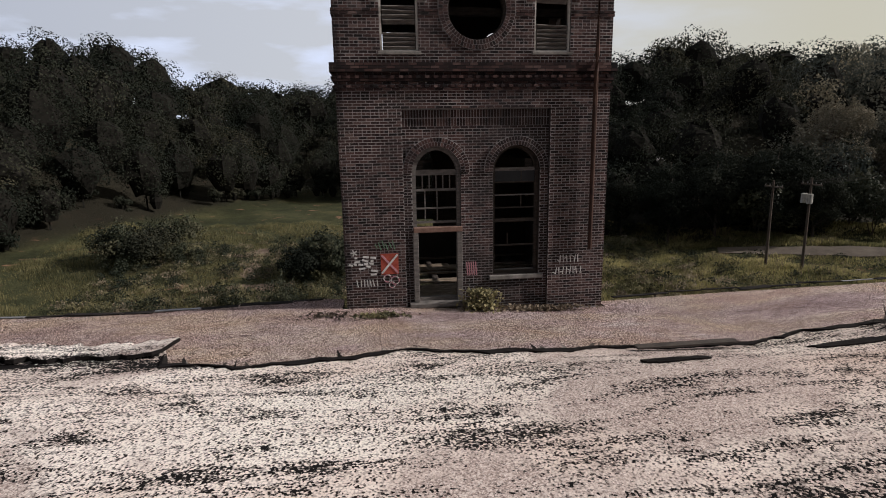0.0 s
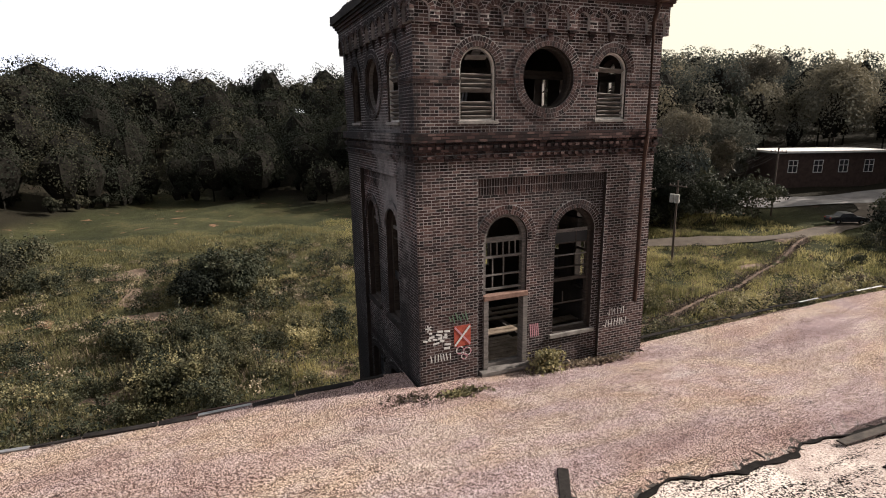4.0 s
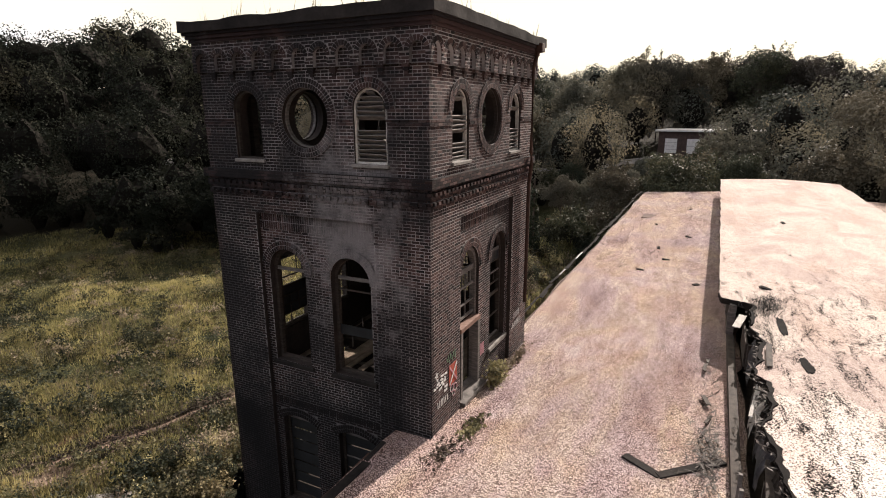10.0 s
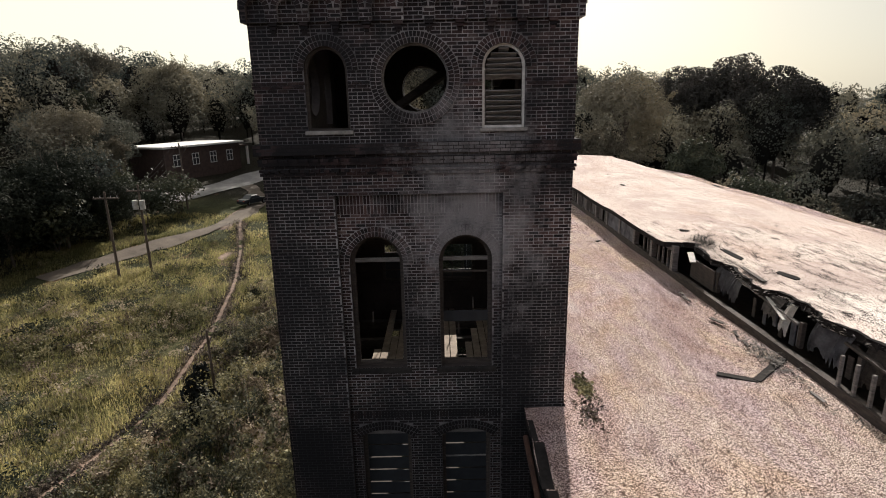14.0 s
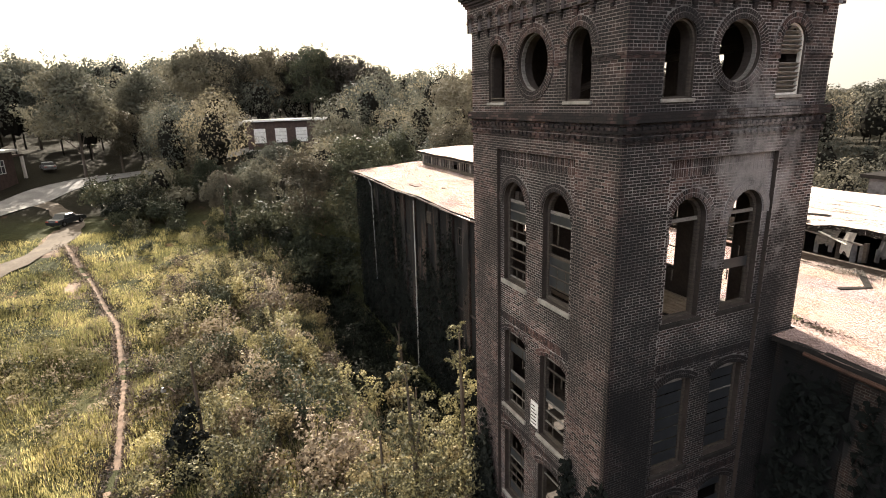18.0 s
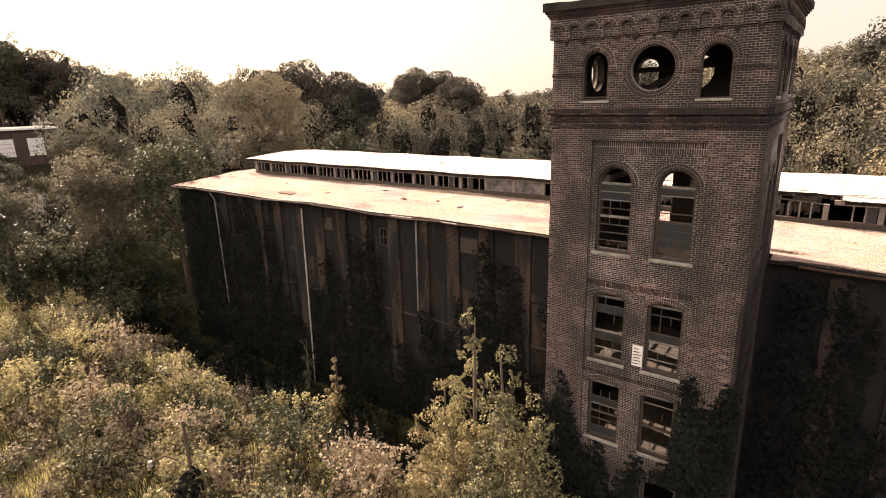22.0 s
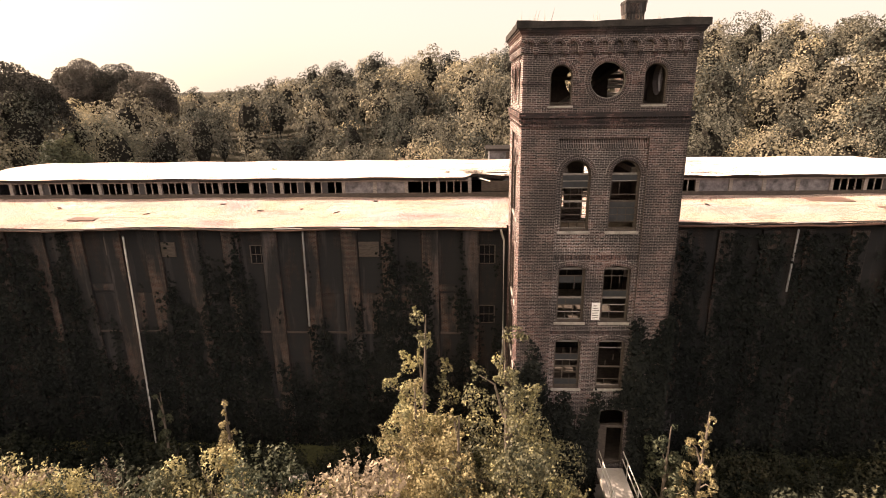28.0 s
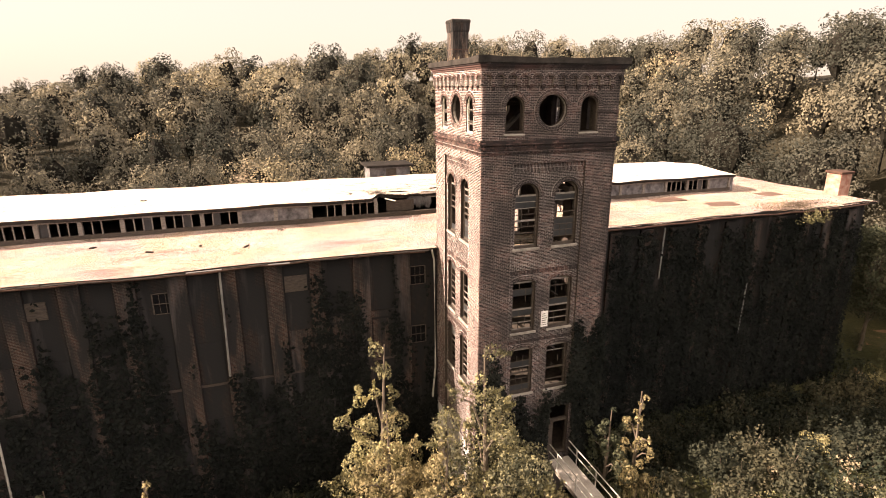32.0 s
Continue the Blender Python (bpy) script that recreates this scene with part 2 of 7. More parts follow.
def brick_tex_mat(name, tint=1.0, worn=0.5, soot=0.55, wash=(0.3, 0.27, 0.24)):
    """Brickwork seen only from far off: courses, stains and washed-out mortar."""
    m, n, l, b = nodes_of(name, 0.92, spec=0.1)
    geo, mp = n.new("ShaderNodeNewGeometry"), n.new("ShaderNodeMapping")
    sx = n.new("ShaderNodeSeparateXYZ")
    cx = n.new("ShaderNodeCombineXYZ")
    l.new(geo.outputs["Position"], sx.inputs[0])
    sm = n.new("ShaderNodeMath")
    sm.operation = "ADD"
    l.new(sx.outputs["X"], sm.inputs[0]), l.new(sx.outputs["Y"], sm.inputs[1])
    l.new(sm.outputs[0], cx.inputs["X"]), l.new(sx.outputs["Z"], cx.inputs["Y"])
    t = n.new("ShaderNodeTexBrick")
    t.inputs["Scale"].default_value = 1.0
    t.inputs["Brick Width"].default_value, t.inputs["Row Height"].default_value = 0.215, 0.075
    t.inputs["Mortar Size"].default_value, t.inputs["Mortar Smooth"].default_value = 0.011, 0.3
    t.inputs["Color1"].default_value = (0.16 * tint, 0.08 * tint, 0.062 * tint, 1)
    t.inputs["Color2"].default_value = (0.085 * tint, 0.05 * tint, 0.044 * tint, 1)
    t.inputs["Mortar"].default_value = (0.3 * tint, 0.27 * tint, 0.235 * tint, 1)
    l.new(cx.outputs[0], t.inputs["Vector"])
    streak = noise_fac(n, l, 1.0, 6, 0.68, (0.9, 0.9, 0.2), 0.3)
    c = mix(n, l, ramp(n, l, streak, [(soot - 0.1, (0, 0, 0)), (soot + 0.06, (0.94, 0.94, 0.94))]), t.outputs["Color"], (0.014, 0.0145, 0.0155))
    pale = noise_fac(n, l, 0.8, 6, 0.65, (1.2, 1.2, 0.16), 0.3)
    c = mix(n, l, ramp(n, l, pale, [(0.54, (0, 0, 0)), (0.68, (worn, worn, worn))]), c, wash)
    l.new(c, b.inputs["Base Color"])
    bump(n, l, b, t.outputs["Fac"], -0.5, 0.02)
    return m


def gravel_mat(name="roof_gravel", white=False):
    """Washed pebbles in tar: pale stones, dark tar between and bare patches."""
    m, n, l, b = nodes_of(name, 0.95, spec=0.03)
    geo = n.new("ShaderNodeNewGeometry")
    v = n.new("ShaderNodeTexVoronoi")
    v.inputs["Scale"].default_value = 46 if white else 50
    l.new(geo.outputs["Position"], v.inputs["Vector"])
    stone = ramp(n, l, v.outputs["Color"], [(0.0, (0.018, 0.015, 0.015)), (0.31, (0.1, 0.08, 0.078)), (0.38, (0.72, 0.62, 0.605)), (1.0, (1.0, 0.95, 0.94))] if not white else
                 [(0.0, (0.012, 0.01, 0.01)), (0.27, (0.03, 0.025, 0.023)), (0.32, (0.92, 0.86, 0.8)), (1.0, (1.0, 0.96, 0.91))])
    gap = ramp(n, l, v.outputs["Distance"], [(0.42, (0, 0, 0)), (0.62, (1, 1, 1))] if not white else [(0.5, (0, 0, 0)), (0.75, (1, 1, 1))])
    c = mix(n, l, gap, stone, (0.5, 0.46, 0.44) if white else (0.1, 0.075, 0.068))
    broad = ramp(n, l, noise_fac(n, l, 0.35, 5, 0.6, (0.5, 1.6, 1)), [(0.3, (0.66, 0.57, 0.6)), (0.45, (0.86, 0.78, 0.79)), (0.54, (0.95, 0.88, 0.78)), (0.62, (0.9, 0.8, 0.8)), (0.72, (1.0, 0.97, 0.96))] if not white else [(0.34, (0.8, 0.72, 0.68)), (0.48, (0.93, 0.88, 0.86)), (0.6, (1.0, 0.99, 0.97))])
    c = mix(n, l, 1.0, c, broad, "MULTIPLY")
    blot = ramp(n, l, noise_fac(n, l, 1.5, 6, 0.7, (0.45, 1.6, 1), 0.5), [(0.38, (0.62, 0.55, 0.55)), (0.56, (1, 1, 1))])
    c = mix(n, l, 0.15 if white else 0.6, c, blot, "MULTIPLY")
    if not white:
        lichen = ramp(n, l, noise_fac(n, l, 0.22, 5, 0.65, None, 0.6), [(0.44, (1, 1, 1)), (0.56, (1.0, 0.94, 0.82)), (0.66, (1.0, 0.97, 0.92))])
        c = mix(n, l, 0.9, c, lichen, "MULTIPLY")
    # bare tar round the broken edge of the raised roof
    sx = n.new("ShaderNodeSeparateXYZ")
    l.new(geo.outputs["Position"], sx.inputs[0])

    def window(axis, lo, hi, soft):
        a, bb = n.new("ShaderNodeMapRange"), n.new("ShaderNodeMapRange")
        for q, p0, p1 in ((a, lo - soft, lo + soft), (bb, hi + soft, hi - soft)):
            q.inputs["From Min"].default_value, q.inputs["From Max"].default_value = p0, p1
            l.new(sx.outputs[axis], q.inputs["Value"])
        mu = n.new("ShaderNodeMath")
        mu.operation = "MULTIPLY"
        l.new(a.outputs[0], mu.inputs[0]), l.new(bb.outputs[0], mu.inputs[1])
        return mu.outputs[0]
    if white:
        c = mix(n, l, window("X", 2.0, 40, 4), mix(n, l, 1.0, c, (0.78, 0.73, 0.71), "MULTIPLY"), c)
        fine = n.new("ShaderNodeTexVoronoi")
        fine.inputs["Scale"].default_value = 75
        l.new(geo.outputs["Position"], fine.inputs["Vector"])
        pink = ramp(n, l, fine.outputs["Color"], [(0.0, (0.06, 0.045, 0.04)), (0.35, (0.28, 0.21, 0.19)), (0.6, (0.5, 0.4, 0.36)), (1.0, (0.8, 0.72, 0.68))])
        c = mix(n, l, ramp(n, l, noise_fac(n, l, 0.42, 4, 0.6, None, 0.4), [(0.52, (0, 0, 0)), (0.6, (0.8, 0.8, 0.8))]), c, pink)
    near = n.new("ShaderNodeMath")
    near.operation = "MULTIPLY"
    l.new(window("X", -8, 15, 3), near.inputs[0]), l.new(window("Z", 12.9, 15, 0.2), near.inputs[1])
    near2 = n.new("ShaderNodeMath")
    near2.operation = "MULTIPLY"
    l.new(near.outputs[0], near2.inputs[0]), l.new(window("Y", 4, 12.5, 1.8), near2.inputs[1])
    tar = noise_fac(n, l, 1.9, 6, 0.72, (0.4, 1.5, 1), 0.5)
    one = n.new("ShaderNodeSeparateXYZ")
    l.new(v.outputs["Color"], one.inputs[0])
    loose = n.new("ShaderNodeMath")
    loose.operation = "MULTIPLY_ADD"
    l.new(one.outputs["Y"], loose.inputs[0])
    loose.inputs[1].default_value = 0.26
    l.new(tar, loose.inputs[2])
    tar = loose.outputs[0]
    th = n.new("ShaderNodeMath")
    th.operation = "MULTIPLY_ADD"
    l.new(near2.outputs[0], th.inputs[0])
    th.inputs[1].default_value = 0.115 if white else 0.18
    l.new(tar, th.inputs[2])
    if white:
        lip = n.new("ShaderNodeMath")
        lip.operation = "MULTIPLY"
        l.new(window("X", 4.5, 14, 1.0), lip.inputs[0]), l.new(window("Y", 6.35, 6.95, 0.2), lip.inputs[1])
        th2 = n.new("ShaderNodeMath")
        th2.operation = "MULTIPLY_ADD"
        l.new(lip.outputs[0], th2.inputs[0])
        th2.inputs[1].default_value = 0.15
        l.new(th.outputs[0], th2.inputs[2])
        th = th2
    c = mix(n, l, ramp(n, l, th.outputs[0], [(0.83, (0, 0, 0)), (0.86, (1, 1, 1))]), c, (0.011, 0.01, 0.01))
    l.new(c, b.inputs["Base Color"])
    bump(n, l, b, v.outputs["Distance"], -0.9, 0.03)
    return m


def leaf_mat(name, stops, scale=0.13, glow=0.35, vary=0.3, gloss=0.13, each=0.34):
    """Leaves: colour drifts from tree to tree and leaf to leaf; thin, so light comes through."""
    m, n, l, b = nodes_of(name, 0.62, spec=gloss)
    geo = n.new("ShaderNodeNewGeometry")
    broad = noise_fac(n, l, scale, 3, 0.6)
    f = n.new("ShaderNodeMath")
    f.operation = "MULTIPLY_ADD"
    l.new(geo.outputs["Random Per Island"], f.inputs[0])
    f.inputs[1].default_value = vary
    l.new(broad, f.inputs[2])
    info = n.new("ShaderNodeObjectInfo")
    f2 = n.new("ShaderNodeMath")
    f2.operation = "MULTIPLY_ADD"
    l.new(info.outputs["Random"], f2.inputs[0])
    f2.inputs[1].default_value = each
    l.new(f.outputs[0], f2.inputs[2])
    sub = n.new("ShaderNodeMath")
    sub.operation = "SUBTRACT"
    l.new(f2.outputs[0], sub.inputs[0])
    sub.inputs[1].default_value = each / 2 + vary / 2
    tint = n.new("ShaderNodeAttribute")
    tint.attribute_name = "tree_tint"
    f3 = n.new("ShaderNodeMath")
    f3.operation = "ADD"
    l.new(sub.outputs[0], f3.inputs[0]), l.new(tint.outputs["Fac"], f3.inputs[1])
    c = ramp(n, l, f3.outputs[0], stops)
    l.new(c, b.inputs["Base Color"])
    tr = n.new("ShaderNodeBsdfTranslucent")
    l.new(c, tr.inputs["Color"])
    ms = n.new("ShaderNodeMixShader")
    ms.inputs[0].default_value = glow
    l.new(b.outputs[0], ms.inputs[1]), l.new(tr.outputs[0], ms.inputs[2])
    l.new(ms.outputs[0], n["Material Output"].inputs["Surface"])
    return m


def ground_mat():
    m, n, l, b = nodes_of("ground_cover", 0.95, spec=0.1)
    c = ramp(n, l, noise_fac(n, l, 0.12, 6, 0.65), [(0.3, (0.027, 0.031, 0.016)), (0.5, (0.05, 0.053, 0.025)), (0.62, (0.082, 0.078, 0.036)), (0.75, (0.088, 0.073, 0.043))])
    c = mix(n, l, 0.6, c, ramp(n, l, noise_fac(n, l, 2.2, 6, 0.7), [(0.3, (0.25, 0.25, 0.25)), (0.7, (0.75, 0.75, 0.75))]), "OVERLAY")
    red = noise_fac(n, l, 0.3, 5, 0.6, (1, 1.4, 1), 0.5)
    c = mix(n, l, ramp(n, l, red, [(0.63, (0, 0, 0)), (0.69, (0.9, 0.9, 0.9))]), c, (0.3, 0.17, 0.11))
    # ground colour goes to dark brown inside the woods
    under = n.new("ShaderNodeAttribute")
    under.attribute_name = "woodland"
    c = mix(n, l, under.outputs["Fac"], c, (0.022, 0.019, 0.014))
    l.new(c, b.inputs["Base Color"])
    bump(n, l, b, noise_fac(n, l, 3.5, 6, 0.75), 1.0, 0.25)
    return m


BRICK = brick_mat()
MORTAR = mortar_mat()
INNER = plain("inner_brick", (0.025, 0.02, 0.018), (0.05, 0.038, 0.033), 1.5, 12)
# Wall brick darkened past its stains: the long wall's shade put into the colour.
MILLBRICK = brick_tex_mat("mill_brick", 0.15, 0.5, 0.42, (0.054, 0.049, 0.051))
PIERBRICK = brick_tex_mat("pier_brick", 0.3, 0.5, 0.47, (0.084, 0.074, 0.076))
DARKNESS = plain("dim_interior", (0.004, 0.004, 0.005), (0.009, 0.009, 0.01), 2, 9, 0.95, 0, None, 0)
DARKNESS.node_tree.nodes["Principled BSDF"].inputs["Specular IOR Level"].default_value = 0.02
STACKBRICK = brick_tex_mat("stack_brick", 0.42, 0.6, 0.5, (0.13, 0.115, 0.105))
STONE = plain("sill_stone", (0.14, 0.13, 0.12), (0.3, 0.28, 0.26), 3, 25)
CORNICE = plain("cornice_coating", (0.016, 0.015, 0.015), (0.045, 0.04, 0.037), 1.3, 14, 0.8)
GRAVEL = gravel_mat()
GRAVEL_WHITE = gravel_mat("white_roof_gravel", True)
TAR = plain("tar", (0.012, 0.011, 0.011), (0.034, 0.03, 0.028), 2, 20, 0.9)
BARE_TAR = plain("bare_tar", (0.007, 0.006, 0.006), (0.02, 0.018, 0.017), 3, 30, 0.85)
WOOD = plain("weathered_wood", (0.09, 0.082, 0.077), (0.22, 0.2, 0.185), 4, 25, 0.85, 0, (1, 1, 6))
WOOD_DARK = plain("dark_wood", (0.03, 0.025, 0.022), (0.075, 0.06, 0.05), 4, 25, 0.85, 0, (1, 1, 5))
WOOD_PALE = plain("painted_wood", (0.5, 0.47, 0.43), (0.72, 0.69, 0.64), 5, 22, 0.8)
LINTEL_RED = plain("faded_red_paint", (0.15, 0.085, 0.062), (0.26, 0.165, 0.13), 5, 22, 0.8)
FLOORWOOD = plain("floorboards", (0.16, 0.12, 0.085), (0.3, 0.24, 0.18), 3, 25, 0.8)
RUST = plain("rusty_metal", (0.035, 0.02, 0.016), (0.085, 0.045, 0.032), 3, 30, 0.75, 0.3)
LEAD = plain("grey_metal", (0.16, 0.16, 0.165), (0.3, 0.3, 0.3), 2, 15, 0.5, 0.5)
PIPE_WHITE = plain("pipe_metal", (0.3, 0.29, 0.27), (0.58, 0.56, 0.52), 2, 20, 0.55, 0.4)
BOARD = plain("grey_boarding", (0.035, 0.034, 0.038), (0.17, 0.165, 0.175), 1.9, 15, 0.85)
CONCRETE = plain("concrete", (0.2, 0.18, 0.165), (0.38, 0.345, 0.315), 1.0, 15)
DECK = plain("exposed_deck", (0.055, 0.034, 0.028), (0.13, 0.078, 0.062), 1.6, 14, 0.9)
# Shade inside the crowns, put in as near-black cores; far trunks share the colour.
CROWN_SHADE_BARK = plain("crown_shade_and_bark", (0.008, 0.0078, 0.0068), (0.018, 0.0165, 0.0135), 1.5, 9, 0.95, 0, None, 0.2)
BARK = plain("bark", (0.06, 0.048, 0.038), (0.13, 0.105, 0.085), 3, 18, 0.95, 0, (1, 1, 0.3))
POLE_WOOD = plain("pole_wood", (0.06, 0.045, 0.035), (0.12, 0.095, 0.075), 3, 20, 0.9, 0, (1, 1, 0.2))
PATHDIRT = plain("trodden_earth", (0.08, 0.056, 0.043), (0.25, 0.178, 0.135), 1.4, 7, 0.95)
TRACKDIRT = plain("grey_track_dirt", (0.07, 0.056, 0.044), (0.14, 0.114, 0.088), 0.5, 6, 0.95)
DIRT = plain("red_dirt", (0.13, 0.088, 0.063), (0.27, 0.2, 0.15), 0.6, 8, 0.95)
ASPHALT = plain("asphalt", (0.16, 0.15, 0.145), (0.25, 0.24, 0.23), 0.5, 12, 0.9)
WHITE = plain("white_paint", (0.62, 0.6, 0.57), (0.8, 0.78, 0.75), 2, 15, 0.7)
HOUSE_BRICK = plain("house_brick", (0.05, 0.034, 0.03), (0.09, 0.06, 0.05), 2, 10)
GLASS_DARK = plain("old_glass", (0.02, 0.022, 0.025), (0.03, 0.032, 0.036), 2, 5, 0.35, 0.0, None, 0)
SPRAY_WHITE = plain("white_spray", (0.55, 0.54, 0.53), (0.75, 0.74, 0.72), 9, 40, 0.7, 0, None, 0)
SPRAY_RED = plain("red_spray", (0.3, 0.05, 0.035), (0.42, 0.1, 0.06), 9, 40, 0.7, 0, None, 0)
SPRAY_PINK = plain("pink_spray", (0.45, 0.22, 0.26), (0.55, 0.3, 0.33), 9, 40, 0.7, 0, None, 0)
SPRAY_GREEN = plain("green_spray", (0.12, 0.2, 0.14), (0.2, 0.3, 0.2), 9, 40, 0.7, 0, None, 0)
GROUND = ground_mat()
for tarred in (TAR, BARE_TAR, CORNICE, CROWN_SHADE_BARK):
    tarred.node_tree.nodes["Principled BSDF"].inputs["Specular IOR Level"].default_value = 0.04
LEAF_WOODS = leaf_mat("woods_leaves", [(0.2, (0.038, 0.04, 0.034)), (0.38, (0.075, 0.072, 0.058)), (0.52, (0.135, 0.122, 0.092)), (0.66, (0.2, 0.176, 0.128)), (0.8, (0.235, 0.2, 0.13)), (0.92, (0.225, 0.176, 0.135))], 0.05, 0.12, 0.1, 0.02, 0.3)
# Dark copy of the woods leaves: the southern slopes' dimness put into the colour.
LEAF_DIMMED = leaf_mat("dimmed_green_leaves", [(0.2, (0.011, 0.0135, 0.0105)), (0.45, (0.021, 0.0245, 0.0185)), (0.62, (0.036, 0.038, 0.027)), (0.85, (0.085, 0.078, 0.049))], 0.05, 0.2, 0.06, 0.02, 0.3)
# Near-black leaves: shade of the wall strip and thicket put into the colour.
LEAF_SHADE = leaf_mat("shade_dark_leaves", [(0.2, (0.008, 0.01, 0.008)), (0.45, (0.016, 0.019, 0.015)), (0.62, (0.03, 0.032, 0.023)), (0.85, (0.08, 0.073, 0.047))], 0.05, 0.06, 0.15, 0.02, 0.3)
# Olive leaves lifted and cooled: the valley's haze put into their colour.
LEAF_WEST = leaf_mat("hazed_olive_leaves", [(0.2, (0.044, 0.052, 0.047)), (0.45, (0.09, 0.092, 0.074)), (0.62, (0.15, 0.14, 0.104)), (0.85, (0.24, 0.205, 0.137))], 0.05, 0.32, 0.12, 0.03, 0.3)
LEAF_OAK = leaf_mat("dark_oak_leaves", [(0.2, (0.022, 0.022, 0.019)), (0.5, (0.055, 0.05, 0.042)), (0.8, (0.12, 0.1, 0.085))], 0.2, 0.1, 0.15, 0.03, 0.3)
LEAF_GREEN = leaf_mat("green_leaves", [(0.2, (0.02, 0.026, 0.018)), (0.5, (0.052, 0.058, 0.037)), (0.8, (0.105, 0.1, 0.06))], 0.3, 0.18, 0.3, 0.1)
LEAF_OLIVE = leaf_mat("olive_leaves", [(0.15, (0.026, 0.029, 0.019)), (0.36, (0.1, 0.095, 0.06)), (0.55, (0.25, 0.226, 0.118)), (0.8, (0.46, 0.4, 0.205))], 0.5, 0.26, 0.3, 0.13, 0.5)
LEAF_FIELD = leaf_mat("field_weed_leaves", [(0.15, (0.018, 0.022, 0.013)), (0.4, (0.05, 0.053, 0.03)), (0.6, (0.125, 0.118, 0.062)), (0.85, (0.27, 0.24, 0.13))], 0.4, 0.25, 0.3, 0.1, 0.4)
LEAF_TAN = leaf_mat("autumn_leaves", [(0.2, (0.056, 0.05152, 0.0392)), (0.5, (0.1288, 0.112, 0.0784)), (0.8, (0.2, 0.174, 0.118))], 0.1, 0.15, 0.3, 0.05)
LEAF_YELLOW = leaf_mat("yellow_leaves", [(0.15, (0.05, 0.044, 0.026)), (0.5, (0.21, 0.175, 0.095)), (0.85, (0.46, 0.38, 0.21))], 0.6, 0.28, 0.45)
LEAF_DRY = leaf_mat("dry_weeds", [(0.15, (0.036, 0.03, 0.025)), (0.36, (0.13, 0.103, 0.078)), (0.55, (0.25, 0.2, 0.145)), (0.8, (0.38, 0.315, 0.22))], 0.5, 0.26, 0.3, 0.13, 0.5)
# Ivy near black: part of the shaded wall's darkness put into the leaf colour.
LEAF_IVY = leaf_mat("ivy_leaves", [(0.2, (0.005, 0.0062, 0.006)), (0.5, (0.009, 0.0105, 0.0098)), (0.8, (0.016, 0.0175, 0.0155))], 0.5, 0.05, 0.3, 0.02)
GRASS_DULL = leaf_mat("dull_grass_blades", [(0.2, (0.03, 0.033, 0.019)), (0.42, (0.068, 0.07, 0.035)), (0.56, (0.14, 0.134, 0.064)), (0.75, (0.24, 0.215, 0.105))], 0.14, 0.4)
GRASS = leaf_mat("grass_blades", [(0.2, (0.088, 0.088, 0.04)), (0.42, (0.2, 0.19, 0.084)), (0.56, (0.45, 0.395, 0.175)), (0.75, (0.56, 0.48, 0.23))], 0.14, 0.55)


# ---------- building blocks ----------
def np_mesh(name, verts, faces, mats, mat_index=None):
    """A mesh from arrays: verts (n, 3), faces (m, k)."""
    verts, faces = np.asarray(verts, np.float32), np.asarray(faces, np.int32)
    me = bpy.data.meshes.new(name)
    k = faces.shape[1]
    me.vertices.add(len(verts)), me.loops.add(faces.size), me.polygons.add(len(faces))
    me.vertices.foreach_set("co", verts.ravel())
    me.loops.foreach_set("vertex_index", faces.ravel())
    me.polygons.foreach_set("loop_start", np.arange(0, faces.size, k, dtype=np.int32))
    me.polygons.foreach_set("use_smooth", np.zeros(len(faces), bool))
    for mt in mats:
        me.materials.append(mt)
    if mat_index is not None:
        me.polygons.foreach_set("material_index", np.asarray(mat_index, np.int32))
    me.update(calc_edges=True)
    return me


def thing(name, label, category, group="", kind=""):
    ob = new(name)
    ob.empty_display_size = 0.3
    return tagged(ob, label, category, group, kind)


def part(name, data, material, parent, label=""):
    """Links a bmesh or a mesh as one mesh object under a thing or part."""
    if isinstance(data, bmesh.types.BMesh):
        me = bpy.data.meshes.new(name)
        data.to_mesh(me)
        data.free()
    else:
        me = data
    if material is not None and not me.materials:
        me.materials.append(material)
    ob = new(name, me)
    if parent is not None:
        ob.parent = parent


    if label:
        ob["label"] = label
    return ob


def box_into(bm, lo, hi, m=None, bevel=0.0):
    r = bmesh.ops.create_cube(bm, size=1.0)
    lo, hi = Vector(lo), Vector(hi)
    tm = Matrix.Translation((lo + hi) / 2) @ Matrix.Diagonal((*(hi - lo), 1))
    bmesh.ops.transform(bm, matrix=(m @ tm) if m else tm, verts=r["verts"])
    if bevel:
        es = {e for v in r["verts"] for e in v.link_edges}
        bmesh.ops.bevel(bm, geom=list(es), offset=bevel, segments=1, affect="EDGES")


def box(lo, hi, m=None, bevel=0.0):
    bm = bmesh.new()
    box_into(bm, lo, hi, m, bevel)
    return bm


def beam(a, b, w, h=None, bevel=0.0):
    """A squared timber from a to b."""
    a, b = Vector(a), Vector(b)
    d = b - a
    q = d.to_track_quat("Z", "Y").to_matrix().to_4x4()
    return box((-w / 2, -(h or w) / 2, 0), (w / 2, (h or w) / 2, d.length), Matrix.Translation(a) @ q, bevel)


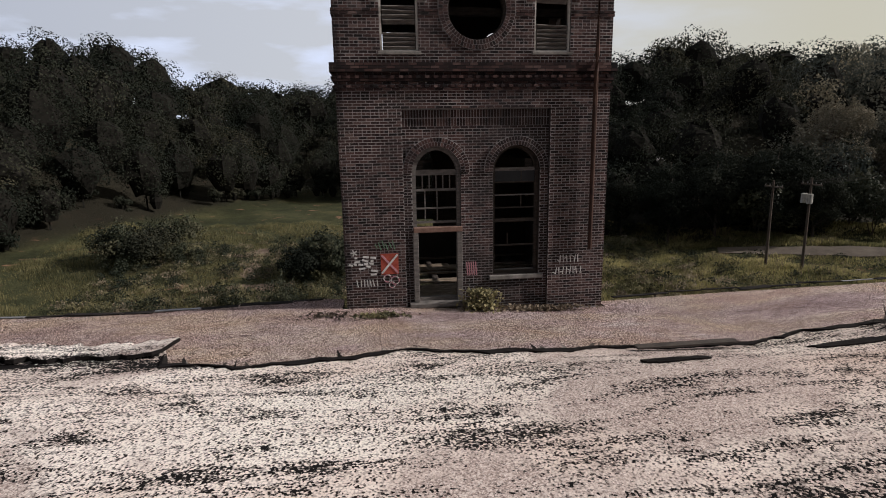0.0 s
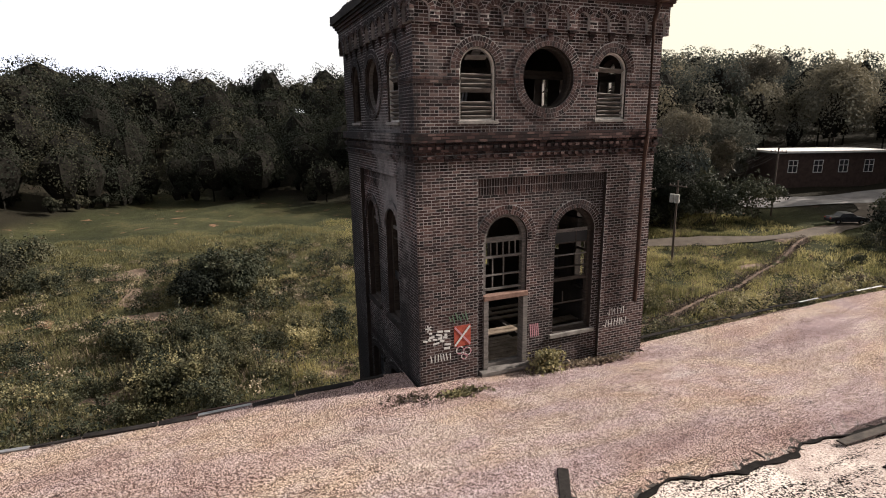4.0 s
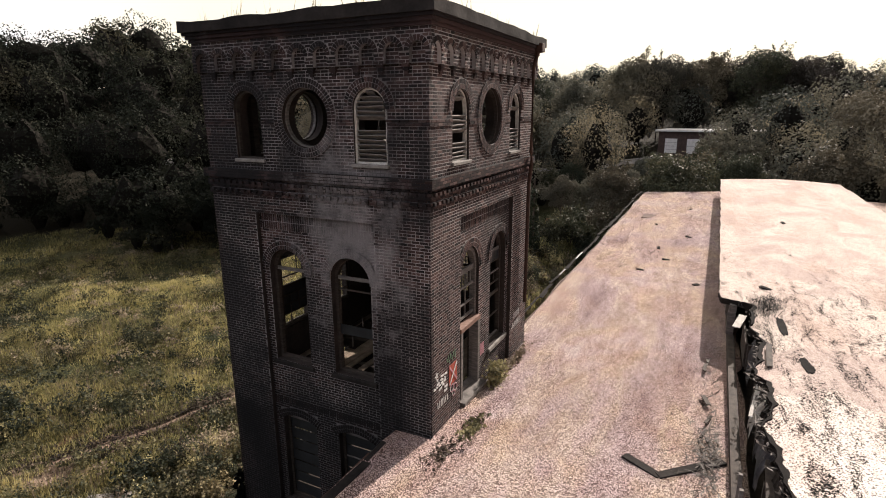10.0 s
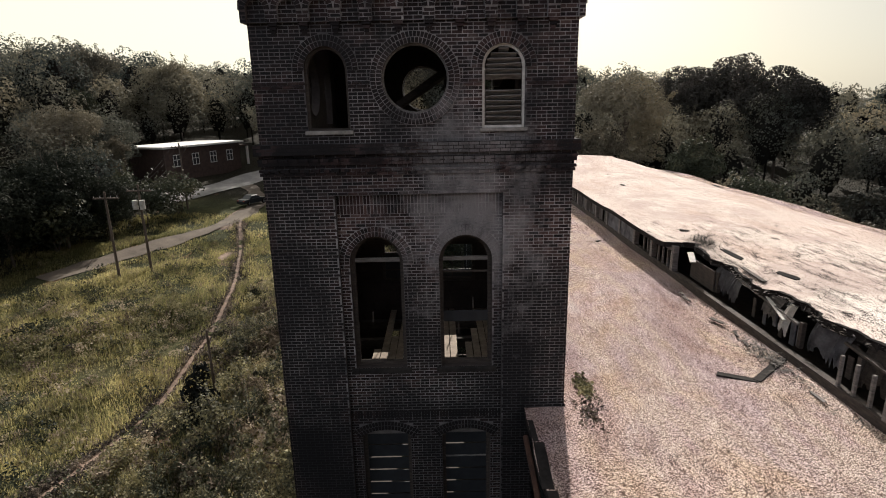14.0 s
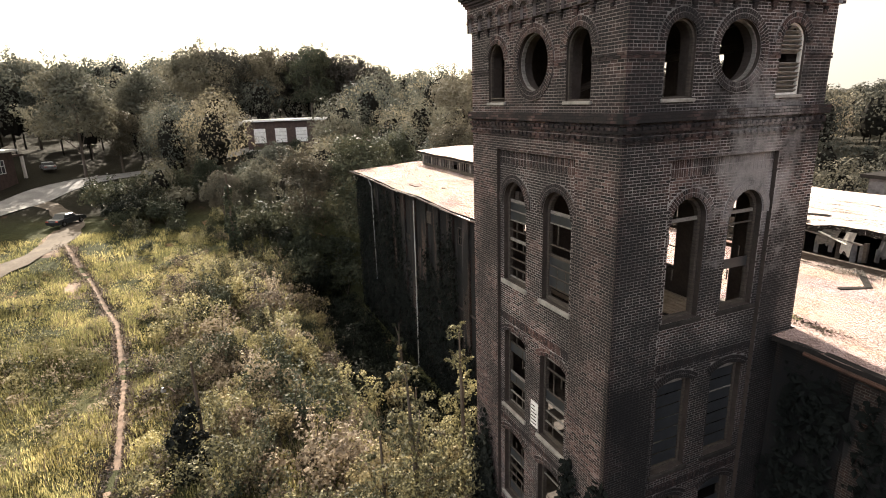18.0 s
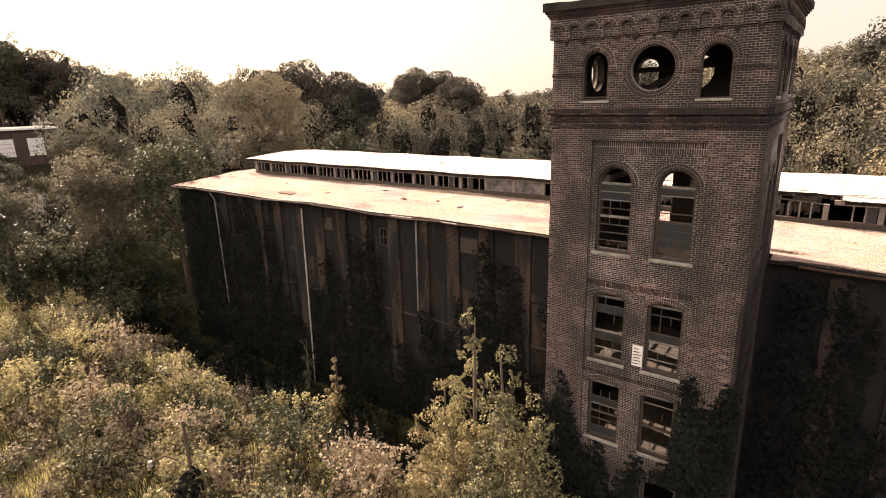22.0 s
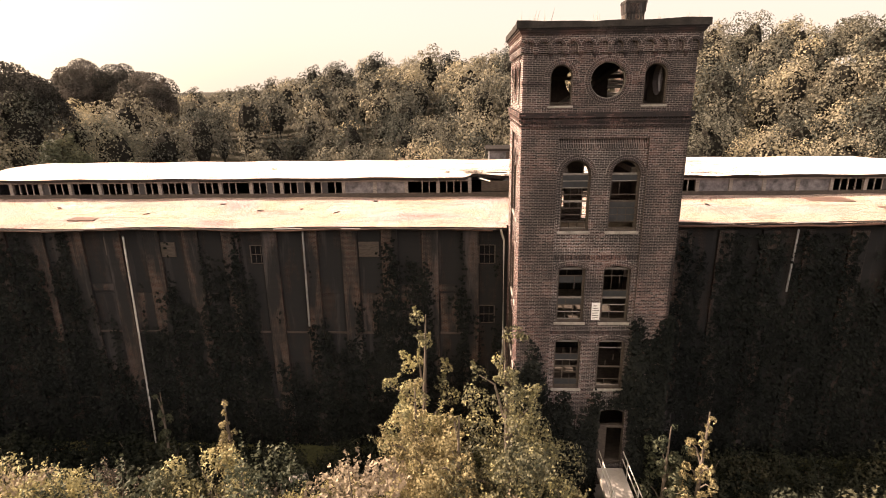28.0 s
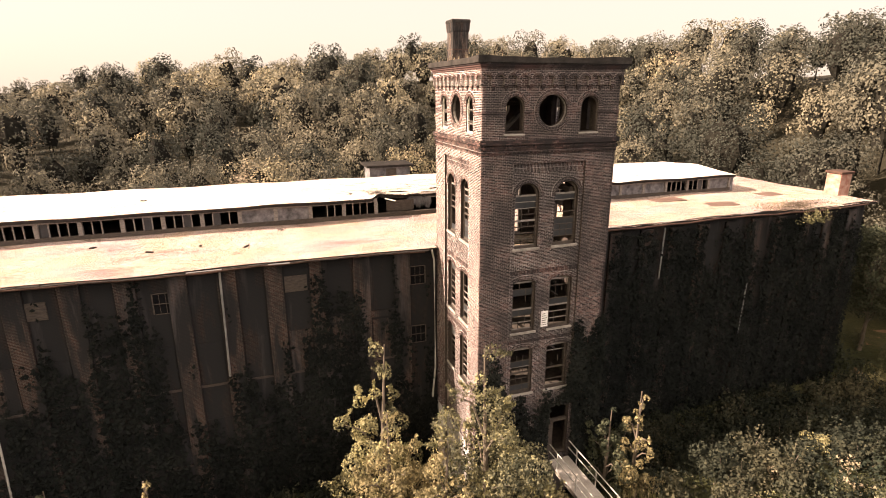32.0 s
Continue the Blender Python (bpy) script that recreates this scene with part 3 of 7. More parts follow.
def tube(points, r0, r1=None, sides=8):
    """A round bar along points, tapering from r0 to r1."""
    bm = bmesh.new()
    pts = [Vector(p) for p in points]
    r1 = r0 if r1 is None else r1
    rings = []
    for i, p in enumerate(pts):
        d = (pts[min(i + 1, len(pts) - 1)] - pts[max(i - 1, 0)]).normalized()
        q = d.to_track_quat("Z", "Y")
        r = r0 + (r1 - r0) * i / (len(pts) - 1)
        rings.append([bm.verts.new(p + q @ Vector((r * math.cos(2 * math.pi * k / sides), r * math.sin(2 * math.pi * k / sides), 0))) for k in range(sides)])
    for a, b in zip(rings, rings[1:]):
        for k in range(sides):
            bm.faces.new((a[k], a[(k + 1) % sides], b[(k + 1) % sides], b[k]))
    bm.faces.new(rings[0][::-1]), bm.faces.new(rings[-1])
    return bm


def smooth01(a, b, x):
    t = np.clip((np.asarray(x, float) - a) / (b - a), 0, 1)
    return t * t * (3 - 2 * t)


# ---------- terrain ----------
AZ = [-180, -165, -150, -140, -130, -120, -110, -100, -90, -80, -70, -60, -50, -40, -20, 0, 20, 40, 52, 66, 76, 92, 106, 116, 125, 140, 155, 165, 172, 180]
CLEAR = [62, 72, 78, 64, 56, 60, 72, 86, 100, 110, 96, 82, 76, 66, 50, 46, 48, 52, 52, 48, 44, 42, 44, 50, 56, 60, 62, 58, 60, 62]
CREST = [3.8, 2.8, 3.7, 5.4, 6.0, 6.0, 5.4, 4.5, 4.1, 4.2, 5.4, 7.4, 7.6, 8, 9, 9, 8.5, 6.2, 4.6, 4.9, 4.6, 3.2, 2.4, 0.6, 0.3, 1.0, 1.6, 2.4, 3.4, 3.8]
REACH = [300, 320, 230, 190, 180, 180, 180, 190, 210, 210, 180, 150, 140, 130, 120, 120, 120, 150, 190, 200, 200, 200, 200, 220, 230, 230, 240, 260, 290, 300]


def polar(x, y):
    return np.hypot(x, y + 3), np.degrees(np.arctan2(y + 3, x))


def ground_z(x, y):
    x, y = np.asarray(x, float), np.asarray(y, float)
    r, a = polar(x, y)
    low = 1.0 + 0.035 * np.clip(-y - 12, 0, 60) + 0.075 * np.clip(-20 - x, 0, 90)
    low = low - 1.2 * smooth01(0, 40, x) * smooth01(-60, -20, y)
    trough = smooth01(-12.5, -3.5, y) * smooth01(-51, -45, x)
    low = low * (1 - trough) + -3.0 * trough
    r0, r1 = np.interp(a, AZ, CLEAR), np.interp(a, AZ, REACH)
    top = 18.5 + r1 * np.tan(np.radians(np.interp(a, AZ, CREST))) - 11.5
    k = smooth01(0, 1, (r - r0 * 0.9) / (r1 - r0 * 0.9))
    z = low * (1 - k) + top * k
    wob = 0.35 * np.sin(x * 0.21 + 1.3) * np.sin(y * 0.17) + 0.18 * np.sin(x * 0.5 + y * 0.33)
    return z + wob * smooth01(-4, -12, y) + 1.6 * k * np.sin(x * 0.05 + 2) * np.sin(y * 0.06)


def axis_steps(lo, hi, step):
    mid = np.arange(lo, hi + 0.01, step)
    out = [8, 18, 32, 50, 75, 105, 140, 180, 240, 330, 470, 700, 1100, 1800, 3000]
    return np.concatenate([[lo - o for o in out[::-1]], mid, [hi + o for o in out]])


gx, gy = axis_steps(-80, 50, 2.0), axis_steps(-90, 60, 2.0)
GX, GY = np.meshgrid(gx, gy)
gv = np.stack([GX, GY, ground_z(GX, GY)], -1).reshape(-1, 3)
gi = np.arange(len(gv)).reshape(len(gy), len(gx))
gf = np.stack([gi[:-1, :-1], gi[:-1, 1:], gi[1:, 1:], gi[1:, :-1]], -1).reshape(-1, 4)
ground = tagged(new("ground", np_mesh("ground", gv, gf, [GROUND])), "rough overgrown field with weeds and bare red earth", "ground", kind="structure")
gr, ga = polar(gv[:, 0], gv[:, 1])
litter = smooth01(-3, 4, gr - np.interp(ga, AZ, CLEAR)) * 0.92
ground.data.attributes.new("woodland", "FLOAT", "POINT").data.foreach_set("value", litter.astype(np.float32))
ground.data.polygons.foreach_set("use_smooth", np.ones(len(ground.data.polygons), bool))


def ribbon(name, line, width, material, label, category, lift=0.05, wobble=0.3):
    """A strip of road or path laid on the ground."""
    pts = [np.array(p, float) for p in line]
    dense = []
    for p, q in zip(pts, pts[1:]):
        k = max(2, int(np.hypot(*(q - p)) / 1.5))
        dense += [p + (q - p) * i / k for i in range(k)]
    dense.append(pts[-1])
    d = np.array(dense)
    for _ in range(6):
        d[1:-1] = (d[:-2] + 2 * d[1:-1] + d[2:]) / 4
    tang = np.gradient(d, axis=0)
    tang /= np.linalg.norm(tang, axis=1, keepdims=True)
    nrm = np.stack([-tang[:, 1], tang[:, 0]], 1)
    cols = 5
    vs = []
    for i in range(len(d)):
        w = width * (1 + wobble * math.sin(i * 0.9) * 0.5 + wobble * 0.5 * math.sin(i * 2.3 + 1))
        for c in range(cols):
            p = d[i] + nrm[i] * w * (c / (cols - 1) - 0.5)
            vs.append((p[0], p[1], 0))
    v = np.array(vs)
    v[:, 2] = ground_z(v[:, 0], v[:, 1]) + lift + 0.05
    ii = np.arange(len(v)).reshape(len(d), cols)
    fs = np.stack([ii[:-1, :-1], ii[:-1, 1:], ii[1:, 1:], ii[1:, :-1]], -1).reshape(-1, 4)
    return tagged(new(name, np_mesh(name, v, fs, [material])), label, category, kind="structure")


PATHLINE = [(2, -25), (-5, -22.3), (-9, -21.5), (-16, -20.8), (-24, -21.2), (-33, -22.4), (-44, -25.5), (-56, -29.5)]
TRACK = [(-36, -42), (-44, -37.5), (-48.3, -35.1), (-53, -31.5), (-64, -29.5), (-74, -33), (-79, -37)]
ROAD = [(-50, -100), (-60, -60), (-68, -43), (-76, -39), (-86, -35.5), (-92, -29), (-95, -23), (-106, -8), (-126, 24), (-150, 60)]
ribbon("path", PATHLINE, 1.15, PATHDIRT, "narrow trodden footpath of red earth", "path", -0.03, 0.7)
ribbon("track", TRACK, 2.6, TRACKDIRT, "unpaved dirt track at the edge of the field", "track", 0.06)
ribbon("road", ROAD, 5.2, ASPHALT, "pale worn asphalt road in the valley", "road", 0.1, 0.0)



def dirt_patch(x, y, rx, ry, seed):
    rs = np.random.RandomState(seed)
    n, rings = 22, 4
    v, f = [(x, y, 0)], []
    ph = rs.uniform(0, 6.28, 4)
    for k in range(1, rings + 1):
        for i in range(n):
            t = 2 * math.pi * i / n
            w = 1 + 0.22 * math.sin(2 * t + ph[0]) + 0.16 * math.sin(3 * t + ph[1]) + 0.1 * math.sin(7 * t + ph[2])
            v.append((x + rx * w * k / rings * math.cos(t), y + ry * w * k / rings * math.sin(t), 0))
    v = np.array(v)
    edge = np.r_[0, np.repeat(np.arange(1, rings + 1), n)]
    v[:, 2] = ground_z(v[:, 0], v[:, 1]) + np.where(edge == rings, -0.12, 0.07)
    f = [(0, 1 + i, 1 + (i + 1) % n, 1 + (i + 1) % n) for i in range(n)]
    q = []
    for k in range(rings - 1):
        for i in range(n):
            a, b = 1 + k * n + i, 1 + k * n + (i + 1) % n
            q.append((a, b, b + n, a + n))
    me = bpy.data.meshes.new("earth_patch")
    me.from_pydata([tuple(p) for p in v], [], [t[:3] for t in f] + q)
    me.materials.append(PATHDIRT if x < -40 else DIRT)
    return tagged(new("earth_patch", me), "bare patch of reddish earth in the field", "bare earth", kind="structure")


EARTH = ((1.2, -23.2, 2.2, 1.3), (4.6, -26.5, 1.4, 0.8), (16, -47, 2.2, 3.4), (17, -55, 3.0, 3.0), (14, -40.5, 3.4, 1.6), (15, -28, 2.5, 1.4), (-44, -27, 3.2, 1.6), (-57, -31, 5, 2.2))
for i, p in enumerate(EARTH):
    dirt_patch(*p, 100 + i)


# ---------- mill ----------
MX0, MX1, MY1 = -43.2, 31.2, 21.4
WALL_Z0 = -3.6


def eave_z(x):
    return 11.76 + 0.3 * smooth01(-6, 9, x) + 0.05 * np.sin(np.asarray(x) * 0.45)


def roof_z(x, y):
    f = np.clip((np.asarray(y) + 0.5) / 6.8, 0, 1)
    f = np.where(np.asarray(y) > 11, np.clip((21.9 - np.asarray(y)) / 6.8, 0, 1), f)
    return eave_z(x) * (1 - f) + 12.15 * f


mill = thing("mill_building", "long derelict brick mill with a flat gravel roof", "mill")
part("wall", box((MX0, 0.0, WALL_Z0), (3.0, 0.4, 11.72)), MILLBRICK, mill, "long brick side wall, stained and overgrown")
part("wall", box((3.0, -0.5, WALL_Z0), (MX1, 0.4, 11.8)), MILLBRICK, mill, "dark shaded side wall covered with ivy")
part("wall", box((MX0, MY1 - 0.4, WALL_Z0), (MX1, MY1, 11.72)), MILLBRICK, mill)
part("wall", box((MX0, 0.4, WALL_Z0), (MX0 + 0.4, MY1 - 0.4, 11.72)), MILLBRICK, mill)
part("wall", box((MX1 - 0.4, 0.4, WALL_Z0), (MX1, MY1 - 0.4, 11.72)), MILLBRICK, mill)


def slab(name, xs, ys, zfun, thick, mat, side_mat, parent, label, jag=0.0, seed=1, hole=None, warp=None):
    """A roof deck over a grid, with a thickness and ragged edges."""
    rnd = np.random.RandomState(seed)
    X, Y = np.meshgrid(xs, ys)
    if warp:
        Y = warp(xs, ys)
    Z = zfun(X, Y)
    if jag:
        Y[0] += rnd.uniform(-jag, jag, len(xs))
        Y[-1] += rnd.uniform(-jag, jag, len(xs))
        Z[0] += rnd.uniform(-jag, jag * 0.3, len(xs)) * 0.5
    n = X.size
    v = np.concatenate([np.stack([X, Y, Z], -1).reshape(-1, 3), np.stack([X, Y, Z - thick], -1).reshape(-1, 3)])
    i = np.arange(n).reshape(X.shape)
    top = np.stack([i[:-1, :-1], i[:-1, 1:], i[1:, 1:], i[1:, :-1]], -1).reshape(-1, 4)
    keep = np.ones(len(top), bool)
    if hole is not None:
        cx, cy = v[top].mean(1)[:, 0], v[top].mean(1)[:, 1]
        keep = ~hole(cx, cy)
        top = top[keep]
    bot = top[:, ::-1] + n
    # side walls along every open edge
    edges = {}
    for q in top:
        for a, b in zip(q, np.roll(q, -1)):
            edges[(a, b)] = edges.get((a, b), 0) + 1
    side = [(b, a, a + n, b + n) for (a, b) in edges if (b, a) not in edges]
    faces = np.concatenate([top, bot, np.array(side)])
    idx = np.concatenate([np.zeros(len(top)), np.ones(len(bot) + len(side))])
    return part(name, np_mesh(name, v, faces, [mat, side_mat], idx), None, parent, label)


def wobble_roof(x, y):
    return roof_z(x, y) + 0.03 * np.sin(x * 0.7 + y) + 0.025 * np.sin(x * 0.31 - y * 0.8)


def at_tower(x, y):
    return ((np.abs(x) < 3.62) & (y < 0.02)) | ((x < 3.62) & (y < -0.5))


slab("roof", np.concatenate([np.arange(MX0 - 0.5, -3.7, 0.6), [-3.62], np.arange(-3.3, 3.5, 0.6), [3.62], np.arange(4.2, MX1 + 0.6, 0.6)]), np.concatenate([[-1.0, -0.5, 0.02], np.arange(0.6, 6.6, 0.8), [6.7]]),
     wobble_roof, 0.16, GRAVEL, TAR, mill, "flat gravel roof with a ragged tarred edge", 0.07, 1, at_tower)
slab("roof", np.arange(MX0 - 0.5, MX1 + 0.7, 1.5), np.array([14.9, 17, 19, 21.0, 21.9]), wobble_roof, 0.16, GRAVEL, TAR, mill, "", 0.08, 4)
slab("roof", np.array([MX0 - 0.5, MX0 + 0.5, -40.4]), np.array([6.7, 9, 12, 14.9]), wobble_roof, 0.16, GRAVEL, TAR, mill, "", 0.0, 5)
slab("roof", np.array([25.2, 27, 29, MX1 + 0.4]), np.array([6.7, 9, 12, 14.9]), wobble_roof, 0.16, GRAVEL, TAR, mill, "", 0.0, 6)

# raised monitor along the middle of the roof
MON_X0, MON_X1, MON_Y0, MON_Y1 = -40.6, 25.0, 6.35, 14.9


def monitor_z(x, y):
    z = 13.55 + 0.3 * (1 - np.abs(np.asarray(y) - 10.6) / 4.6)
    sag = 0.28 * np.exp(-((np.asarray(x) + 1.5) / 3.2) ** 2) * smooth01(8.6, 6.0, y)
    return z - sag + 0.03 * np.sin(x * 0.9 + y)


def torn_edge(x):
    """How far the edge of the raised roof has gone back."""
    x = np.asarray(x, float)
    gone = smooth01(-6.2, -5.2, x) * smooth01(5.75, 5.6, x)
    rag = 0.1 * np.sin(x * 1.9) + 0.05 * np.sin(x * 4.3 + 1) + 0.025 * np.sin(x * 9.7 + 2) + 0.012 * np.sin(x * 21)
    return 6.0 + gone * (0.95 + rag)


def torn_monitor(xs, ys):
    X, Y = np.meshgrid(xs, ys)
    E = torn_edge(X)
    return E + (Y - 6.0) * (15.2 - E) / 9.2


mon_xs = np.concatenate([np.arange(MON_X0 - 0.7, -8, 0.8), np.arange(-8, 8, 0.1), np.arange(8, MON_X1 + 0.6, 0.8)])
mon_ys = np.concatenate([np.arange(6.0, 8.01, 0.25), np.arange(8.6, 15.3, 0.9)])
slab("monitor_roof", mon_xs, mon_ys, monitor_z, 0.2, GRAVEL_WHITE, TAR, mill, "raised gravel roof over the windows, broken away along its edge", 0.03, 7, None, torn_monitor)
part("monitor_wall", box((MON_X0, MON_Y0, 11.9), (MON_X0 + 0.25, MON_Y1, 13.5)), BOARD, mill)
part("monitor_wall", box((MON_X1 - 0.25, MON_Y0, 11.9), (MON_X1, MON_Y1, 13.5)), BOARD, mill)
part("monitor_wall", box((MON_X0 + 0.25, MON_Y1 - 0.2, 11.9), (MON_X1 - 0.25, MON_Y1, 13.45)), BOARD, mill)
part("curb", box((MON_X0 + 0.25, MON_Y0, 11.9), (MON_X1 - 0.25, MON_Y0 + 0.2, 12.42)), WOOD_DARK, mill, "grey boarded curb below the monitor windows")
part("head_rail", box((MON_X0 + 0.25, MON_Y0 - 0.02, 13.2), (-5.6, MON_Y0 + 0.18, 13.42)), WOOD, mill)
part("head_rail", box((5.4, MON_Y0 - 0.02, 13.2), (MON_X1 - 0.25, MON_Y0 + 0.18, 13.42)), WOOD, mill)
BAY = 2.16
bay_n = int((MON_X1 - MON_X0 - 0.5) / BAY)
rnd = random.Random(11)
for i in range(bay_n + 1):
    x = MON_X0 + 0.35 + i * BAY
    if not -5.0 < x < 3.0:
        part("post", box((x - 0.12, MON_Y0 - 0.05, 12.42), (x + 0.12, MON_Y0 + 0.17, 13.2)), WOOD, mill)
    if i == bay_n:
        break
    a, b = x + 0.12, x + BAY - 0.12
    if -5.6 < (a + b) / 2 < 4.0:
        continue
    boarded = -13.4 < (a + b) / 2 < -10.9 or 9.4 < (a + b) / 2 < 17.0 or (a + b) / 2 > 22 or (a + b) / 2 < -39.5
    if boarded:
        part("board_panel", box((a + 0.004, MON_Y0 + 0.02, 12.424), (b - 0.004, MON_Y0 + 0.08, 13.196)), BOARD, mill, "grey boarded-up window bay with faded graffiti")
    else:
        for k in (1, 2, 3):
            if rnd.random() < 0.85:
                xm = a + (b - a) * k / 4
                part("mullion", box((xm - 0.035, MON_Y0 + 0.03, 12.43), (xm + 0.035, MON_Y0 + 0.1, 13.19)), WOOD, mill)
        if rnd.random() < 0.4:
            k = rnd.randrange(4)
            part("pane", box((a + (b - a) * k / 4 + 0.04, MON_Y0 + 0.06, 12.44), (a + (b - a) * (k + 1) / 4 - 0.04, MON_Y0 + 0.07, 13.18)), GLASS_DARK, mill)

# dark loft under the monitor so that its windows open on a room
part("loft_floor", box((MON_X0 + 0.3, MON_Y0 + 0.25, 11.2), (MON_X1 - 0.3, MON_Y1 - 0.25, 11.3)), WOOD_DARK, mill)

# wall piers, bricked-up bays, windows and pipes on the long side
PIER = 2.36
px_list = [-43.41 + i * PIER for i in range(32) if -43.41 + i * PIER < 31 and i > 0]
for i, x in enumerate(px_list):
    if -4.3 < x < 4.4:
        continue
    top = 11.55
    yw = -0.5 if x > 3 else 0.0
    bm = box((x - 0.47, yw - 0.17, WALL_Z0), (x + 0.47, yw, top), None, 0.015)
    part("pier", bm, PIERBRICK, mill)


def mill_window(x, z, w=0.92, h=1.1, state="bars"):
    f = part("window", box((x - w / 2, -0.03, z - h / 2), (x + w / 2, 0.02, z + h / 2)), DARKNESS, mill, "small dark window in the mill wall")
    for sx in (-1, 1):
        part("frame", box((x + sx * w / 2 - 0.03, -0.06, z - h / 2), (x + sx * w / 2 + 0.03, 0.0, z + h / 2)), WOOD_DARK, f)
    for k in (0, 0.5, 1):
        zz = z - h / 2 + h * k
        part("bar", box((x - w / 2 + 0.05, -0.055, zz - 0.018), (x + w / 2 - 0.05, -0.002, zz + 0.018)), WOOD_DARK, f)
    for k in (1, 2):
        xx = x - w / 2 + w * k / 3
        part("bar", box((xx - 0.012, -0.05, z - h / 2 + 0.03), (xx + 0.012, -0.004, z + h / 2 - 0.03)), WOOD_DARK, f)


for x, z in ((-4.7, 10.0), (-4.7, 6.25), (-18.2, 10.0), (-27.0, 10.5)):
    mill_window(x, z)
for x, z in ((-11.6, 10.3), (-23.8, 10.3), (-37, 10.2)):
    v = part("vent", box((x - 0.6, -0.05, z - 0.45), (x + 0.6, 0.0, z + 0.45)), WOOD_DARK, mill, "slatted wall vent under the eaves")
    for k in range(6):
        part("slat", box((x - 0.58, -0.09, z - 0.42 + k * 0.145), (x + 0.58, -0.05, z - 0.34 + k * 0.145)), WOOD_DARK, v)
for i in range(len(px_list)):
    x = px_list[i] + PIER / 2
    if x > -5.5:
        continue
    if rnd.random() < 0.6:
        part("string_course", box((x - 0.7, -0.07, 7.72), (x + 0.7, 0.0, 8.12)), PIERBRICK, mill, "pale band of brick headers")
    for z, h in ((6.3, 2.5), (1.6, 2.6)):
        if rnd.random() < 0.75:
            part("blocked_window", box((x - 0.62, -0.04, z - h / 2), (x + 0.62, 0.0, z + h / 2)), rnd.choice((PIERBRICK, MILLBRICK, MILLBRICK)), mill)
            part("sill", box((x - 0.7, -0.1, z - h / 2 - 0.12), (x + 0.7, 0.0, z - h / 2)), INNER, mill)
for pts, mat, lab in (([(-26.1, -0.3, 11.2), (-26.25, -0.3, 5), (-26.5, -0.32, -3.4)], PIPE_WHITE, "pale metal downpipe"),
                      ([(-15.35, -0.3, 11.5), (-15.45, -0.3, 5.5)], LEAD, ""),
                      ([(-37.6, -0.5, 11.5), (-37.3, -0.32, 10.9), (-37.3, -0.3, 1.6)], LEAD, ""),
                      ([(-3.95, -0.5, 11.6), (-3.75, -0.3, 10.9), (-3.72, -0.3, 4.0), (-3.95, -0.4, 2.0)], PIPE_WHITE, ""),
                      ([(12.2, -0.75, 11.6), (12.1, -0.75, 8.0)], LEAD, ""),
                      ([(20.1, -0.75, 6.8), (20.0, -0.75, 2.6)], LEAD, "")):
    part("downpipe", tube(pts, 0.055), mat, mill, lab)
part("gutter", tube([(x, -0.58 - 0.05 * math.sin(x), float(eave_z(x)) - 0.13 + 0.03 * math.sin(x * 1.7)) for x in np.arange(-43.4, -4, 1.3)], 0.06, None, 6), RUST, mill, "bent rusty gutter along the eave")
part("gutter", tube([(x, -1.12 - 0.05 * math.sin(x), float(eave_z(x)) - 0.13 + 0.03 * math.sin(x * 1.7)) for x in np.arange(4.6, 31.4, 1.3)], 0.06, None, 6), RUST, mill)

# torn tar flashing along the eaves
rnd = random.Random(23)
for x0, x1, y in ((-43.2, -4.2, -0.82), (4.2, 31.4, -0.84)):
    x = x0
    while x < x1:
        L = rnd.uniform(0.7, 1.9)
        z = float(wobble_roof(np.array(x + L / 2), np.array(y + 0.1)))
        part("flashing", box((0, -0.13, 0.0), (L - 0.03, rnd.uniform(-0.04, 0.1), 0.028), pose(x, y, z - 0.005, rnd.uniform(-6, 9), rnd.uniform(-1.6, 1.6), rnd.uniform(-3, 3)), 0.006), rnd.choice((TAR, TAR, TAR, TAR, TAR, TAR, LEAD)), mill)
        x += L
# patches of bare deck on the roof
BARE_DECK = [(15.6, 18.2, 4.0, 5.3), (18.6, 21.0, 1.6, 2.9), (25.8, 27.6, 3.6, 4.8), (-30.3, -28.6, 0.9, 1.7)]
patch_rnd = random.Random(31)
for a, b, c, d in BARE_DECK:
    x, y = (a + b) / 2, (c + d) / 2
    z = float(wobble_roof(np.array(x), np.array(y))) + 0.045
    bm = bmesh.new()
    side = [k / 6 for k in range(6)]
    ring = [(a + (b - a) * f, c) for f in side] + [(b, c + (d - c) * f) for f in side] + [(b - (b - a) * f, d) for f in side] + [(a, d - (d - c) * f) for f in side]
    vs = [bm.verts.new((u + patch_rnd.uniform(-0.06, 0.06), v + patch_rnd.uniform(-0.05, 0.05), z)) for u, v in ring]
    bm.faces.new(vs)
    ex = bmesh.ops.extrude_face_region(bm, geom=bm.faces[:])
    bmesh.ops.translate(bm, vec=(0, 0, -0.06), verts=[g for g in ex["geom"] if isinstance(g, bmesh.types.BMVert)])
    part("roof_patch", bm, DECK, mill, "bare patch in the roof where the gravel is gone")

# stair head on the far side, corner chimney and the tall stack
head = thing("stair_head", "small grey flat-roofed hut on the mill roof", "roof hut")
part("wall", box((-4.0, 16.6, 12.0), (-0.5, 19.0, 14.1)), BOARD, head)
part("roof", box((-4.3, 16.3, 14.1), (-0.2, 19.3, 14.28)), TAR, head)
part("door", box((-2.6, 16.57, 12.1), (-1.7, 16.6, 13.95)), WOOD_DARK, head)
corner_stack = thing("corner_chimney", "square brick corner chimney with flaking red and white paint", "chimney")
